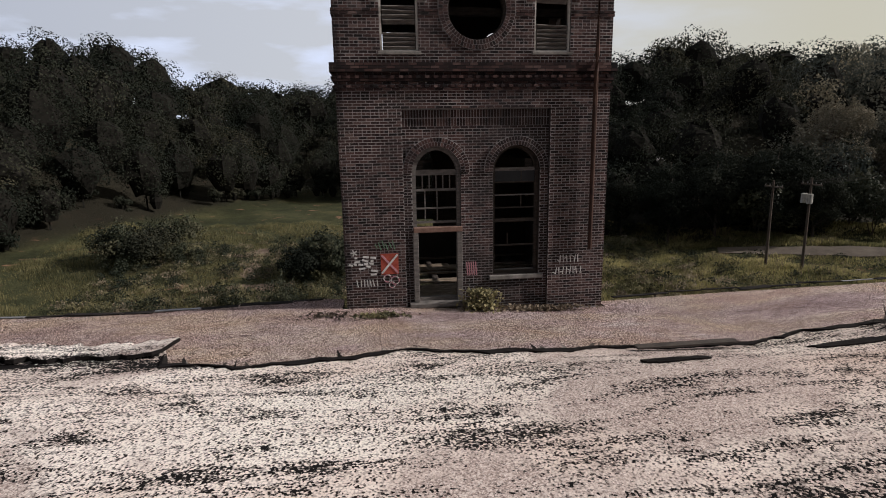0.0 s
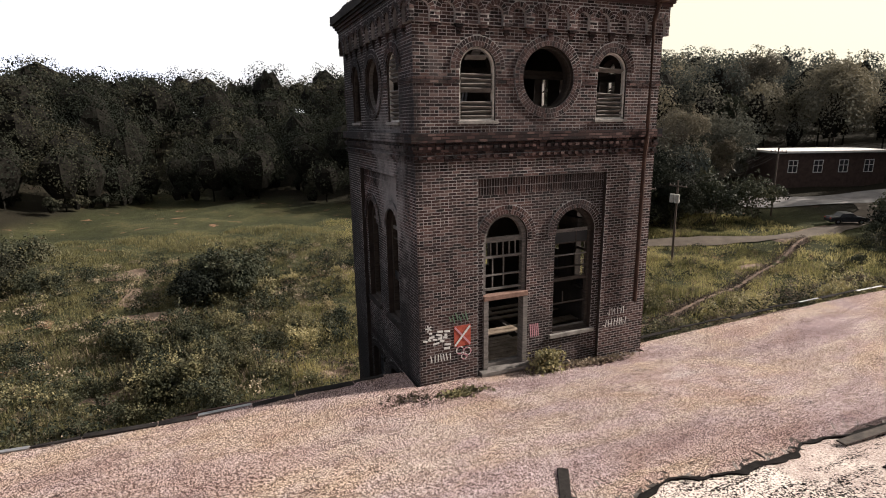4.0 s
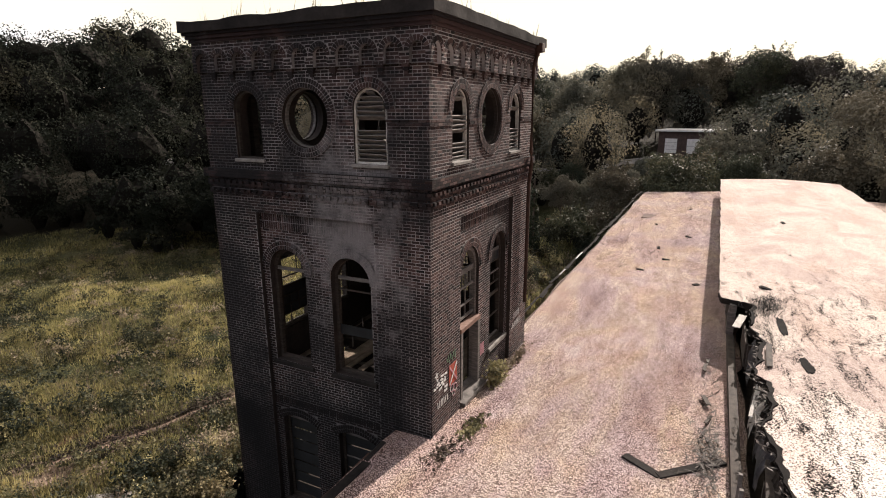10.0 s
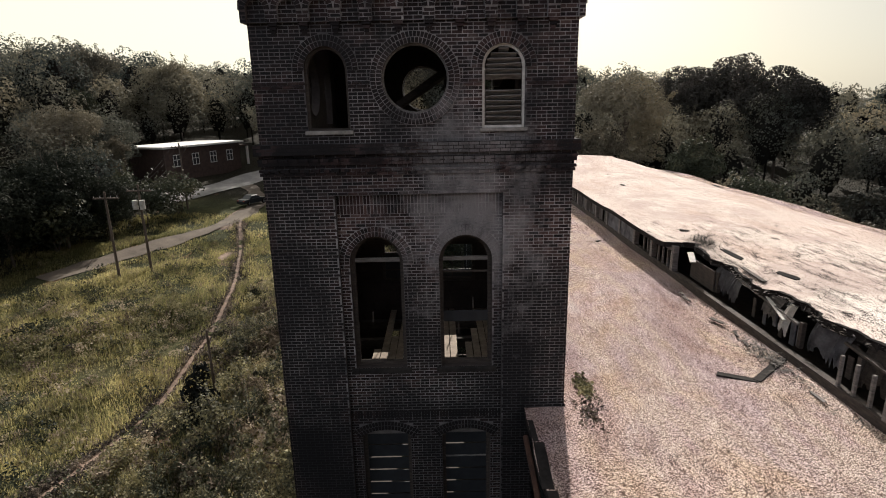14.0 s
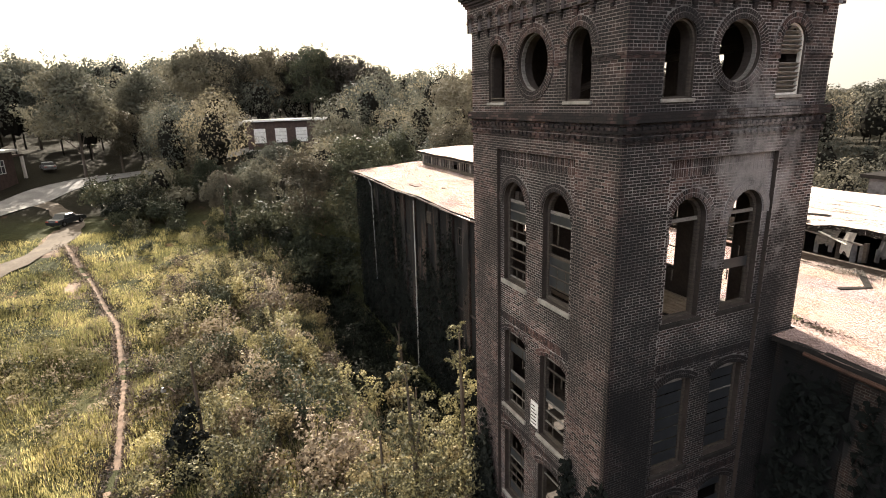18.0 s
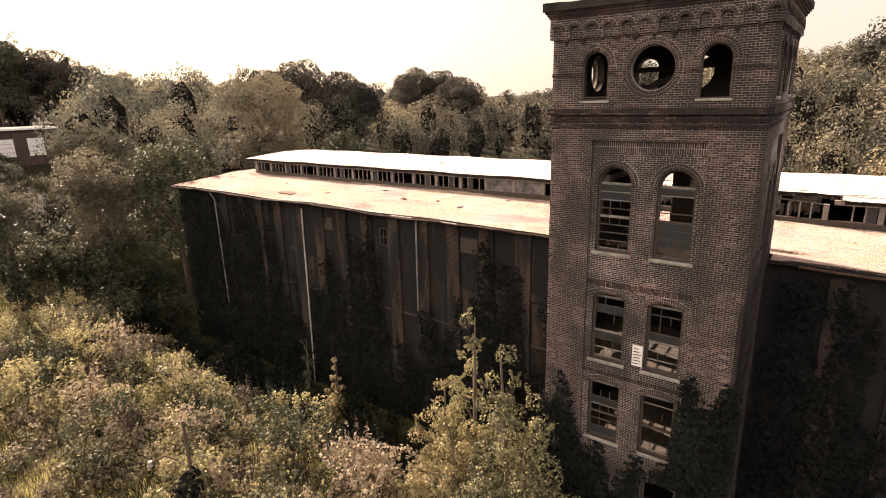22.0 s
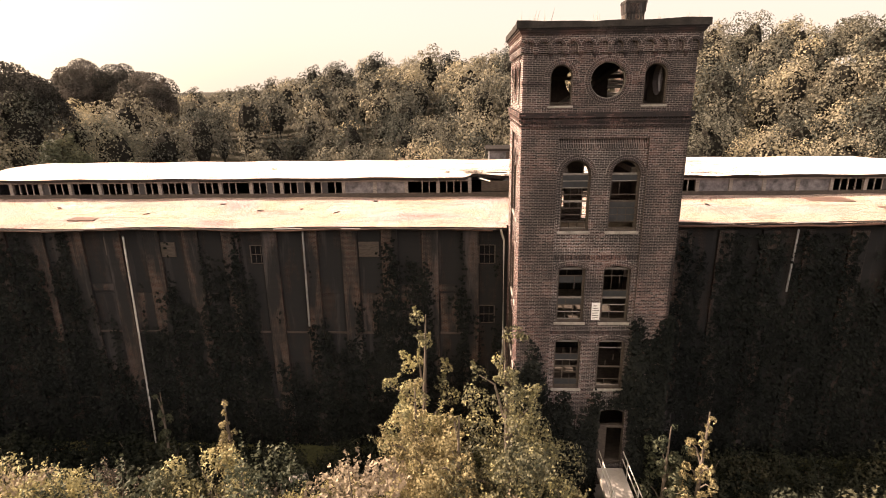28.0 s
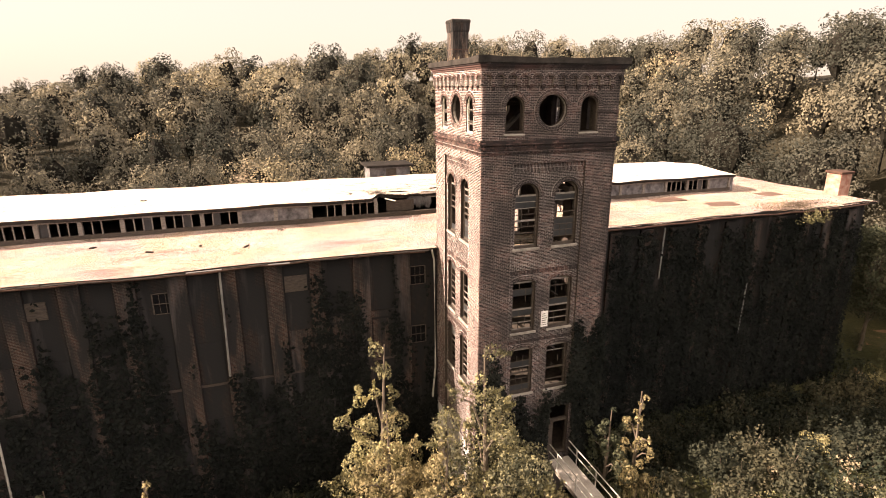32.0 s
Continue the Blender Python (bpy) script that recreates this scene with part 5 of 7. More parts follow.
for side, (m, H) in FACES.items():
    rnd = random.Random(ord(side) + 40)
    belfry, hall = GAPS[side]
    louvre_window(m, belfry[0], LOUVRES[side][0], 1.0, side != "c")
    louvre_window(m, belfry[1], LOUVRES[side][1], 0.6, side != "c")
    g = belfry[2]
    part("round_frame", arc_frame(m, g, 0, 0.035, -0.1, -0.2), WOOD if side in "bcd" else WOOD_DARK, tower, "pale wooden rim of the round window")
    for g in hall:
        if side == "a" and g.lo0 < 12.2:
            continue
        if side == "c" and g.lo0 < 1:
            continue
        # lower east panes are added dark sheets, standing in for the unlit room
        sash_window(m, g, rnd, -0.12, 8 if g.hi0 > 14 else 7, {"a": 0.5, "b": 0.12}.get(side, 0.75), 0.9 if side == "b" and g.hi0 < 12 else 0.08 if side == "b" else 0.35 if side == "c" and g.hi0 > 14 else 0.2, CORNICE if side == "b" else STONE)

# doorway on to the roof, with the sash above its transom
m, H = FACES["a"]
g = GAPS["a"][1][1]
door = part("doorway", arc_frame(m, g, 0, 0.1, -0.2, -0.36), WOOD, tower, "open wooden doorway on to the roof under an old sash")
part("transom", box((g.ua - 0.02, -0.3, 14.0), (g.ub + 0.0, -0.06, 14.13), m, 0.008), LINTEL_RED, door, "faded red transom beam")
part("jamb", box((g.ua - 0.02, -0.27, 12.12), (g.ua + 0.12, -0.07, 14.0), m, 0.008), WOOD, door)
part("jamb", box((g.ub - 0.12, -0.27, 12.12), (g.ub + 0.02, -0.06, 14.0), m, 0.008), WOOD, door)
part("threshold", box((g.ua - 0.1, -0.4, 12.0), (g.ub + 0.15, 0.12, 12.11), m, 0.008), WOOD, door)
for z, t in ((15.55, 0.07), (15.1, 0.03), (14.62, 0.02), (14.25, 0.03)):
    part("bar", box((g.ua + 0.1, -0.3, z - t), (g.ub - 0.1, -0.24, z + t), m), WOOD, door)
for u in (-0.36, -0.18, 0.0, 0.18, 0.36):
    part("bar", box((g.uc + u - 0.014, -0.285, 15.12), (g.uc + u + 0.014, -0.25, 15.48), m), WOOD, door)
for u in (-0.02, 0.3):
    part("bar", box((g.uc + u - 0.014, -0.285, 14.3), (g.uc + u + 0.014, -0.25, 15.08), m), WOOD, door)

# bottom doorway and the footbridge to it
g = GAPS["c"][1][-1]
m, H = FACES["c"]
door2 = part("doorway", arc_frame(m, g, 0, 0.1, -0.25, -0.4), WOOD_DARK, tower, "dark doorway at the foot of the tower")
part("transom", box((g.ua, -0.4, 2.85), (g.ub, -0.2, 2.97), m), WOOD_DARK, door2)
part("door_leaf", box((g.ua + 0.1, -0.36, 0.82), (g.ua + 0.5, -0.3, 2.83), m), WOOD_DARK, door2)
bridge = thing("footbridge", "concrete footbridge with thin metal rails leading to the tower door", "footbridge")
part("deck", box((0.7, -13.2, 0.45), (2.0, -TD - 0.14, 0.72), None, 0.02), CONCRETE, bridge)
for x in (0.76, 1.94):
    for z in (1.2, 1.65):
        part("rail", tube([(x, -TD - 0.2, z + 0.1), (x, -13.1, z)], 0.028), PIPE_WHITE, bridge)
    for y in (-7.6, -9.4, -11.2, -13.0):
        part("post", tube([(x, y, 0.68), (x, y, 1.72)], 0.03), PIPE_WHITE, bridge)
part("pier", box((0.8, -10.6, -2.6), (1.95, -10.1, 0.45)), CONCRETE, bridge)

# rusty downpipe on the roof side
pipe = part("downpipe", tube([(-3.05, 0.12, 13.4), (-3.05, 0.12, 17.4), (-3.02, 0.2, 18.0), (-3.05, 0.16, 18.4), (-3.05, 0.14, 20.9), (-3.1, 0.28, 21.5), (-3.1, 0.3, 21.62)], 0.06), RUST, tower, "rusty iron downpipe")
part("hopper", box((-3.25, 0.2, 21.35), (-2.95, 0.42, 21.6), None, 0.02), RUST, pipe)


# ---------- foliage ----------
def leaf_quads(centres, normals, size, rs, flat=0.55):
    """One folded leaf clump a centre: a quad turned at random about its outward normal."""
    n = len(centres)
    nr = normals + rs.normal(0, flat, (n, 3))
    nr /= np.linalg.norm(nr, axis=1, keepdims=True) + 1e-9
    t = np.cross(nr, rs.normal(0, 1, (n, 3)))
    t /= np.linalg.norm(t, axis=1, keepdims=True) + 1e-9
    b = np.cross(nr, t)
    s = size * rs.uniform(0.55, 1.25, (n, 1))
    w = s * rs.uniform(0.4, 0.75, (n, 1))
    v = np.stack([centres - t * s, centres - b * w, centres + t * s, centres + b * w + nr * s * 0.3], 1).reshape(-1, 3)
    return v


def leaf_tris(centres, normals, size, rs, flat=0.28):
    """One bent leaf clump a centre, as a single triangle facing outward."""
    n = len(centres)
    nr = normals + rs.normal(0, flat, (n, 3))
    nr /= np.linalg.norm(nr, axis=1, keepdims=True) + 1e-9
    t = np.cross(nr, rs.normal(0, 1, (n, 3)))
    t /= np.linalg.norm(t, axis=1, keepdims=True) + 1e-9
    b = np.cross(nr, t)
    s = size * rs.uniform(0.6, 1.3, (n, 1))
    return np.stack([centres - t * s, centres + t * s * 0.5 - b * s * 0.7, centres + t * s * 0.5 + b * s * 0.7], 1).reshape(-1, 3)


def blob_points(rs, n, centre, radii, low=-0.5):
    d = rs.normal(0, 1, (n * 2, 3))
    d /= np.linalg.norm(d, axis=1, keepdims=True)
    d = d[d[:, 2] > low][:n]
    r = rs.uniform(0.55, 1.05, (len(d), 1)) ** 0.5
    return centre + d * radii * r, d


def crown(rs, n, lobes, size, shoots=0, leaf=None):
    """Leaves over a heap of lobes ((centre), (radii))."""
    area = np.array([r[0] * r[1] + r[0] * r[2] for _, r in lobes])
    cs, ns = [], []
    for (c, r), k in zip(lobes, (n * area / area.sum()).astype(int)):
        p, d = blob_points(rs, k, np.array(c), np.array(r))
        cs.append(p), ns.append(d)
    cs, ns = np.concatenate(cs), np.concatenate(ns)
    if shoots:
        top = np.array([c for c, _ in lobes])
        for k in range(shoots):
            c, r = lobes[rs.randint(len(lobes))]
            d = rs.normal(0, 1, 3) * (1, 1, 0.5) + (0, 0, 1.1)
            d /= np.linalg.norm(d)
            t = rs.uniform(0.6, 1.9, (max(6, n // 150), 1)) * r[0]
            p = np.array(c) + d * t + rs.normal(0, 0.1 * r[0], (len(t), 3))
            cs, ns = np.concatenate([cs, p]), np.concatenate([ns, np.tile(d, (len(t), 1))])
    return (leaf or leaf_quads)(cs, ns, size, rs)


def leaf_close(centres, normals, size, rs):
    return leaf_tris(centres, normals, size, rs, 0.2)


def leaf_loose(centres, normals, size, rs):
    return leaf_tris(centres, normals, size, rs, 0.6)


def tris(v):
    return np.arange(len(v)).reshape(-1, 3)


def quads(v):
    return np.arange(len(v)).reshape(-1, 4)


def tree_lobes(rs, h, spread, n, base=0.35, cone=False, big=False):
    """Uneven heap of leaf lobes for a crown: a dome of clumps, or a spire."""
    lobes = []
    mid, half = h * (base + 1) / 2, h * (1 - base) / 2
    if cone:
        for i in range(n):
            f = base + (1 - base) * (i + 0.5) / n
            a, width = rs.uniform(0, 6.28), spread * (1.05 - f)
            r = max(0.3, width * rs.uniform(0.5, 0.75))
            lobes.append(((math.cos(a) * width * 0.45, math.sin(a) * width * 0.45, h * f), (r, r, r * rs.uniform(0.8, 1.2))))
        lobes.append(((0, 0, h * 0.95), (spread * 0.1, spread * 0.1, h * 0.07)))
        return lobes
    lobes.append(((0, 0, mid), (spread * 0.62, spread * 0.62, half * 0.7)))
    for i in range(n):
        d = rs.normal(0, 1, 3)
        d[2] = d[2] * 0.8 + 0.25
        d /= np.linalg.norm(d)
        q = rs.uniform(0.48, 0.7) if big else rs.uniform(0.5, 0.78)
        r = spread * (rs.uniform(0.34, 0.5) if big else rs.uniform(0.26, 0.44))
        lobes.append(((d[0] * spread * q, d[1] * spread * q, mid + d[2] * half * q), (r, r, r * rs.uniform(0.6, 0.95))))
    return lobes


def round_lobes(rs, h, spread, n):
    """A full rounded crown: one large dome with boughs swelling out of it on all sides."""
    lobes = [((0, 0, h * 0.5), (spread * 0.82, spread * 0.82, h * 0.44))]
    for i in range(n):
        up = 1 - 1.35 * (i + 0.5) / n
        a = i * 2.4 + rs.uniform(-0.5, 0.5)
        w = math.sqrt(max(1 - up * up, 0)) * spread * rs.uniform(0.62, 0.82)
        r = spread * rs.uniform(0.26, 0.42)
        lobes.append(((math.cos(a) * w, math.sin(a) * w, h * 0.5 + up * h * 0.4), (r, r, r * rs.uniform(0.75, 1.1))))
    return lobes


def spire_lobes(rs, h, spread, stems):
    """Several upright leafy stems of uneven height, growing together below."""
    lobes = []
    for k in range(stems):
        a, q = k * 2.4 + rs.uniform(-0.4, 0.4), spread * 0.62 * math.sqrt(k / stems)
        bx, by = math.cos(a) * q, math.sin(a) * q
        top = h * (1.0 - 0.5 * q / spread - rs.uniform(0, 0.14) * (k > 0))
        for f in np.arange(0.06, 1.0, 0.105):
            r = spread * (0.27 * (1 - f) ** 0.7 + 0.06) * rs.uniform(0.6, 1.3)
            jx, jy = rs.normal(0, 0.8, 2) * r
            lobes.append(((bx * (1 + 0.25 * f) + jx, by * (1 + 0.25 * f) + jy, top * f), (r, r, r * rs.uniform(0.8, 1.4))))
    return lobes


def make_tree(name, seed, h, spread, leaves, size, mat, label, category="tree", cone=False, lobes=20, base=0.16, shoots=24, stems=0):
    rs = np.random.RandomState(seed)
    t = thing(name, label, category)
    lb = spire_lobes(rs, h, spread, stems) if stems else tree_lobes(rs, h, spread, lobes, base, cone)
    r0 = 0.012 * h + 0.06
    lean = rs.uniform(-0.04, 0.04, 2) * h
    part("trunk", tube([(0, 0, -0.6), (lean[0] * 0.2, lean[1] * 0.2, h * 0.3), (lean[0] * 0.6, lean[1] * 0.6, h * 0.6), (lean[0], lean[1], h * 0.92)], r0, 0.03, 7), BARK, t)
    for (c, r) in lb[::max(2, len(lb) // 10)]:
        z = max(0.15 * h, c[2] - r[2] * 1.2)
        part("limb", tube([(lean[0] * z / h, lean[1] * z / h, z * 0.8), ((c[0]) * 0.5, c[1] * 0.5, (z + c[2]) / 2), c], r0 * 0.4, 0.02, 5), BARK, t)
    v = crown(rs, int(leaves * 1.75), lb, size * 0.78, shoots, leaf_loose)
    part("crown", np_mesh("crown", v, tris(v), [mat]), None, t)
    return t


def place(ob, x, y, turn=0.0, scale=1.0, sink=0.0):
    z = float(ground_z(x, y)) - sink
    ob.matrix_world = pose(x, y, z, 0, 0, turn) @ Matrix.Scale(scale, 4)
    return ob


def scatter(protos, spots, group, sink=0.1):
    """Sets the first copies and then copies of them on the ground."""
    for i, (x, y, s) in enumerate(spots):
        src = protos[i % len(protos)]
        if i < len(protos):
            ob = src
        else:
            keep = src.scale.copy()
            src.scale = (1, 1, 1)
            ob = copy_thing(src, Matrix())
            src.scale = keep
        place(ob, x, y, (i * 137.5) % 360, s, sink)
        tagged(ob, group=group)


# far woods on the slopes, joined by direction
rs = np.random.RandomState(21)
spots = []
for gx0 in np.arange(-330, 260, 8.6):
    for gy0 in np.arange(-260, 260, 8.6):
        spots.append((gx0 + rs.uniform(-3, 3), gy0 + rs.uniform(-3, 3)))
spots = np.array(spots)
sr, sa = polar(spots[:, 0], spots[:, 1])
r0, r1 = np.interp(sa, AZ, CLEAR), np.interp(sa, AZ, REACH)
keep = (sr > r0) & (sr < r1 + 10)
keep &= (rs.uniform(0, 1, len(spots)) < np.clip(1.2 - (sr - r0) / 300, 0.6, 1)) | (sr > r1 - 16) | ((sa < -46) & (sa > -140))


def off_line(p, line, d):
    """True where a spot is more than d from a line on the plan."""
    ok = np.ones(len(p), bool)
    for a, b in zip(line, line[1:]):
        a, b = np.array(a, float), np.array(b, float)
        t = np.clip(((p - a) @ (b - a)) / ((b - a) @ (b - a)), 0, 1)
        ok &= np.linalg.norm(p - (a + t[:, None] * (b - a)), axis=1) > d
    return ok


keep &= off_line(spots, ROAD, 7) & off_line(spots, TRACK, 6) & off_line(spots, [(-66, -36), (-98, -40)], 11) & off_line(spots, [(-76, -50), (-94, -45)], 10)
keep &= off_line(spots, [(-96, 2), (-112, 4)], 9) & off_line(spots, [(-62, -8), (-106, 2)], 5)
spots, sa, sr = spots[keep], sa[keep], sr[keep]
gz = ground_z(spots[:, 0], spots[:, 1])
edge = sr - np.interp(sa, AZ, CLEAR)
# core hull set inside each crown, filling its gaps with painted shade
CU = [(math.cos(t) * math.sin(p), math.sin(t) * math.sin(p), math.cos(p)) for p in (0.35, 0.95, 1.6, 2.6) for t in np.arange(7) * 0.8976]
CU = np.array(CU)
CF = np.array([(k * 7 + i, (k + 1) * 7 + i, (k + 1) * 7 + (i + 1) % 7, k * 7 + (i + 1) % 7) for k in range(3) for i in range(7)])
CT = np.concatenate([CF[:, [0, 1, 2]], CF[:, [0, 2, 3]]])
NAMES = {0: "west", 1: "south", 2: "east", 3: "north"}
for q in range(4):
    lo = (-225 + 90 * q)
    sel = np.nonzero(((sa - lo) % 360) < 90)[0]
    vs, cores, trunks, tints, ctints = [], [], [], [], []
    for i in sel:
        (x, y), z, r = spots[i], gz[i], sr[i]
        at = np.array((x, y, z))
        unseen = -46 < sa[i] < -8
        tall = rs.uniform() < 0.13 and edge[i] > 12
        h = (rs.uniform(15.5, 19) if tall else rs.uniform(8.5, 15.5)) * (0.8 if edge[i] < 10 else 1.0)
        if 104 < sa[i] < 152:
            h *= 0.8
        sp = (h * rs.uniform(0.3, 0.4) + 0.6) * (1.3 if -140 < sa[i] < -46 else 1.0)
        lb = round_lobes(rs, h, sp, 15 if edge[i] < 62 else 10)
        count, leaf = (200, 0.7) if unseen else (2100, 0.19) if edge[i] < 30 else (1100, 0.27) if edge[i] < 70 and r < 150 else (680, 0.36)
        vs.append(crown(rs, int(count * (0.8 if q == 1 else 1) * sp * h / 63), lb, leaf, 0, leaf_close) + at)
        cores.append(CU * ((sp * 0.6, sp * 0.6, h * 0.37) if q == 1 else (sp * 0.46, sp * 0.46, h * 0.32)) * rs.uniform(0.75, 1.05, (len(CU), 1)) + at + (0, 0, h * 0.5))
        trunks.append((x, y, z, h))
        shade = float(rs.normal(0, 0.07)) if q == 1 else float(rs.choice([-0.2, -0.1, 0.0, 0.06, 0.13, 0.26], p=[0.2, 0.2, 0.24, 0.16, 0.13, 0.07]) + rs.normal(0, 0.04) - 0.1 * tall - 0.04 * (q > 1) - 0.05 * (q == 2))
        tints += [shade] * len(vs[-1])
        ctints.append(shade)
        if edge[i] < 14 and not unseen:
            for _ in range(2):
                hh = rs.uniform(2.5, 5.5)
                d = at + (*rs.uniform(-3.5, 3.5, 2), 0)
                vs.append(crown(rs, 420, tree_lobes(rs, hh, hh * 0.62, 6, 0.0), 0.2, 0, leaf_tris) + d)
                tints += [shade] * len(vs[-1])
                ctints.append(shade)
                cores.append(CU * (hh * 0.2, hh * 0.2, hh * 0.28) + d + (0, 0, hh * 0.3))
    v, cv = np.concatenate(vs), np.concatenate(cores)
    fq = np.arange(len(v)).reshape(-1, 3)
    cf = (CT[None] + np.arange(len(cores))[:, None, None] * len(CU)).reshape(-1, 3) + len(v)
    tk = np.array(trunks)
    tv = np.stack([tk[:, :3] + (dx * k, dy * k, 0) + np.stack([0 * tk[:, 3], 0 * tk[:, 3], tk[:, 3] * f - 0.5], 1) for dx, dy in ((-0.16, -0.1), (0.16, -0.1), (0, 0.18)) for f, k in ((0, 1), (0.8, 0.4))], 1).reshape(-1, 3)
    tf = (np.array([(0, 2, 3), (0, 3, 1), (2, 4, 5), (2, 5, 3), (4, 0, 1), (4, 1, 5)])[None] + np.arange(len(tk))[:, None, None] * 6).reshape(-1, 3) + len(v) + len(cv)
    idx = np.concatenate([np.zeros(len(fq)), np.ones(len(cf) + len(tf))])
    woods = np_mesh("woods", np.concatenate([v, cv, tv]), np.concatenate([fq, cf, tf]), [(LEAF_WEST, LEAF_DIMMED, LEAF_WOODS, LEAF_WOODS)[q], CROWN_SHADE_BARK], idx)
    tint = np.concatenate([tints, np.repeat(ctints, len(CU)), np.zeros(len(tv))]).astype(np.float32)
    woods.attributes.new("tree_tint", "FLOAT", "POINT").data.foreach_set("value", tint)
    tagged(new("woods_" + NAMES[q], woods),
           "dense green woods on the slopes, shade put into the leaf colour" if q == 1 else "dense mixed woods turning to autumn on the slopes", "woods", kind="stuff")

# single trees near the mill
T1 = make_tree("tree", 31, 17, 5.2, 7800, 0.2, LEAF_GREEN, "tall green broadleaf tree with an uneven crown")
T2 = make_tree("tree", 32, 15, 4.6, 7000, 0.2, LEAF_TAN, "broadleaf tree with olive leaves turning yellow")
T3 = make_tree("tree", 33, 19, 6.0, 9600, 0.2, LEAF_WOODS, "tall spreading dark green tree")
T4 = make_tree("tree", 34, 14, 3.6, 5600, 0.21, LEAF_GREEN, "slender green tree beside the mill")
near = [(-47.5, 1.5, 1.02), (-50, -4.5, 0.78), (-60, -13, 0.42), (-66, -9, 0.5), (-56, 8, 0.72), (-52, 16, 0.9), (-60, 22, 1.05), (-50, 27, 0.95), (-42, 31, 0.9), (-33, 34, 0.85),
        (-24, 35, 0.8), (-15, 37, 0.8), (-5, 36, 0.78), (5, 38, 0.8), (14, 40, 0.82), (24, 38, 0.78), (33, 35, 0.74), (40, 28, 0.76), (41, 19, 0.76), (40, 9, 0.76), (38.5, 2, 0.75), (37, -4, 0.6),
        (44, -2, 0.8), (-60, -52, 0.75), (-70, -14, 0.45), (-97, -27.5, 0.8), (-58, -52, 0.8), (-50, -50, 0.5), (-46, -46, 0.45), (-68, -52, 0.6), (-89, -18.5, 0.55), (-96, -12, 0.45), (-112, -34, 1.1), (-122, -44, 1.15), (-98, -72, 1.0), (-86, -66, 0.9), (-129, 12, 1.3), (-133, 2, 1.4), (-130, -7, 1.15), (-138, 18, 1.35), (-92, 50, 0.9), (-84, 42, 0.8)]
scatter([T1, T2, T3, T4], near, "trees round the mill")
RT = make_tree("tree", 35, 11, 5.4, 5200, 0.25, LEAF_WEST, "broad round dark tree beside the road", lobes=26, base=0.05)
VT = make_tree("tree", 36, 19, 7.6, 7000, 0.3, LEAF_WEST, "tall wide-crowned tree beside the house", lobes=30, base=0.1)
scatter([VT, RT], [(-93, -32.5, 1.0), (-83, -17.5, 0.9), (-128, -14, 1.15), (-98, -20, 1.0), (-112, -24, 0.9), (-74, -7, 0.55), (-122, -44, 1.0), (-62, -9, 0.7), (-104, -58, 1.0), (-72, -56, 1.0)], "trees along the valley road")
VINE = make_tree("tree", 38, 10.5, 4.6, 6800, 0.19, LEAF_DIMMED, "dark tree hung with vines beside the dirt track", lobes=28, base=0.0, shoots=16)
scatter([VINE], [(-33, -47.5, 0.85), (-38.5, -46.5, 0.95), (-43.5, -44, 1.0), (-47.5, -41.8, 0.8), (-36, -53, 0.9), (-42, -51, 1.0), (-48, -48, 1.05), (-30, -54, 0.8)], "trees beside the dirt track")
OAK = make_tree("tree", 37, 19, 7.6, 15000, 0.27, LEAF_OAK, "tall broad oak with dark leaves above the other trees", lobes=34, base=0.2, shoots=8)
oaks = [(-90, 43, 25.5), (-84, 49, 27), (-76, 53, 24.5), (-105, 111, 28), (-97, 116, 27), (-86, 107, 24.5), (-139, 9, 32), (-138, 16, 33), (-136, 23, 31.5), (-133, 30, 28)]
scatter([OAK], [(x, y, (top - float(ground_z(x, y))) / 19) for x, y, top in oaks], "tall oaks beyond the mill")
scatter([copy_thing(RT, Matrix())], [(-80, -3.4, 0.62), (-78, 6.8, 1.0)], "trees along the valley road")
place(make_tree("tree", 41, 12.4, 3.0, 7500, 0.1, LEAF_OLIVE, "slim pointed young tree by the mill wall", stems=4, shoots=40), -8.3, -4.8, 20, 1.0, 0.2)
place(make_tree("tree", 42, 8.6, 2.6, 6500, 0.1, LEAF_YELLOW, "bushy tree with bright yellow autumn leaves", stems=6, shoots=40), -8.3, -7.4, 60, 0.95, 0.2)
place(make_tree("tree", 43, 11.0, 3.4, 11000, 0.1, LEAF_OLIVE, "bushy olive and yellow tree in front of the tower", stems=6, shoots=60), -3.9, -8.8, 100, 1.0, 0.2)
place(make_tree("tree", 48, 6.2, 2.2, 4500, 0.1, LEAF_YELLOW, "low yellow tree among the bushes", stems=5, shoots=30), -6.3, -9.6, 30, 1.0, 0.2)
place(make_tree("tree", 44, 7.4, 1.5, 2000, 0.11, LEAF_YELLOW, "thin yellowing tree beside the footbridge", stems=3, shoots=20), 4.9, -8.6, 10, 0.9, 0.1)
place(make_tree("tree", 45, 7.0, 1.9, 3600, 0.12, LEAF_GREEN, "leafy young tree at the foot of the tower", stems=4, shoots=14), 3.6, -7.9, 200, 0.85, 0.1)
place(make_tree("tree", 46, 4.8, 1.1, 1500, 0.1, LEAF_YELLOW, "small yellow sapling against the mill wall", stems=3, shoots=8), -19.4, -4.2, 0, 1.3, 0.1)
place(make_tree("tree", 47, 6.5, 1.2, 1500, 0.1, LEAF_GREEN, "thin green sapling against the mill wall", stems=2, shoots=10), -24.0, -2.9, 0, 0.9, 0.1)


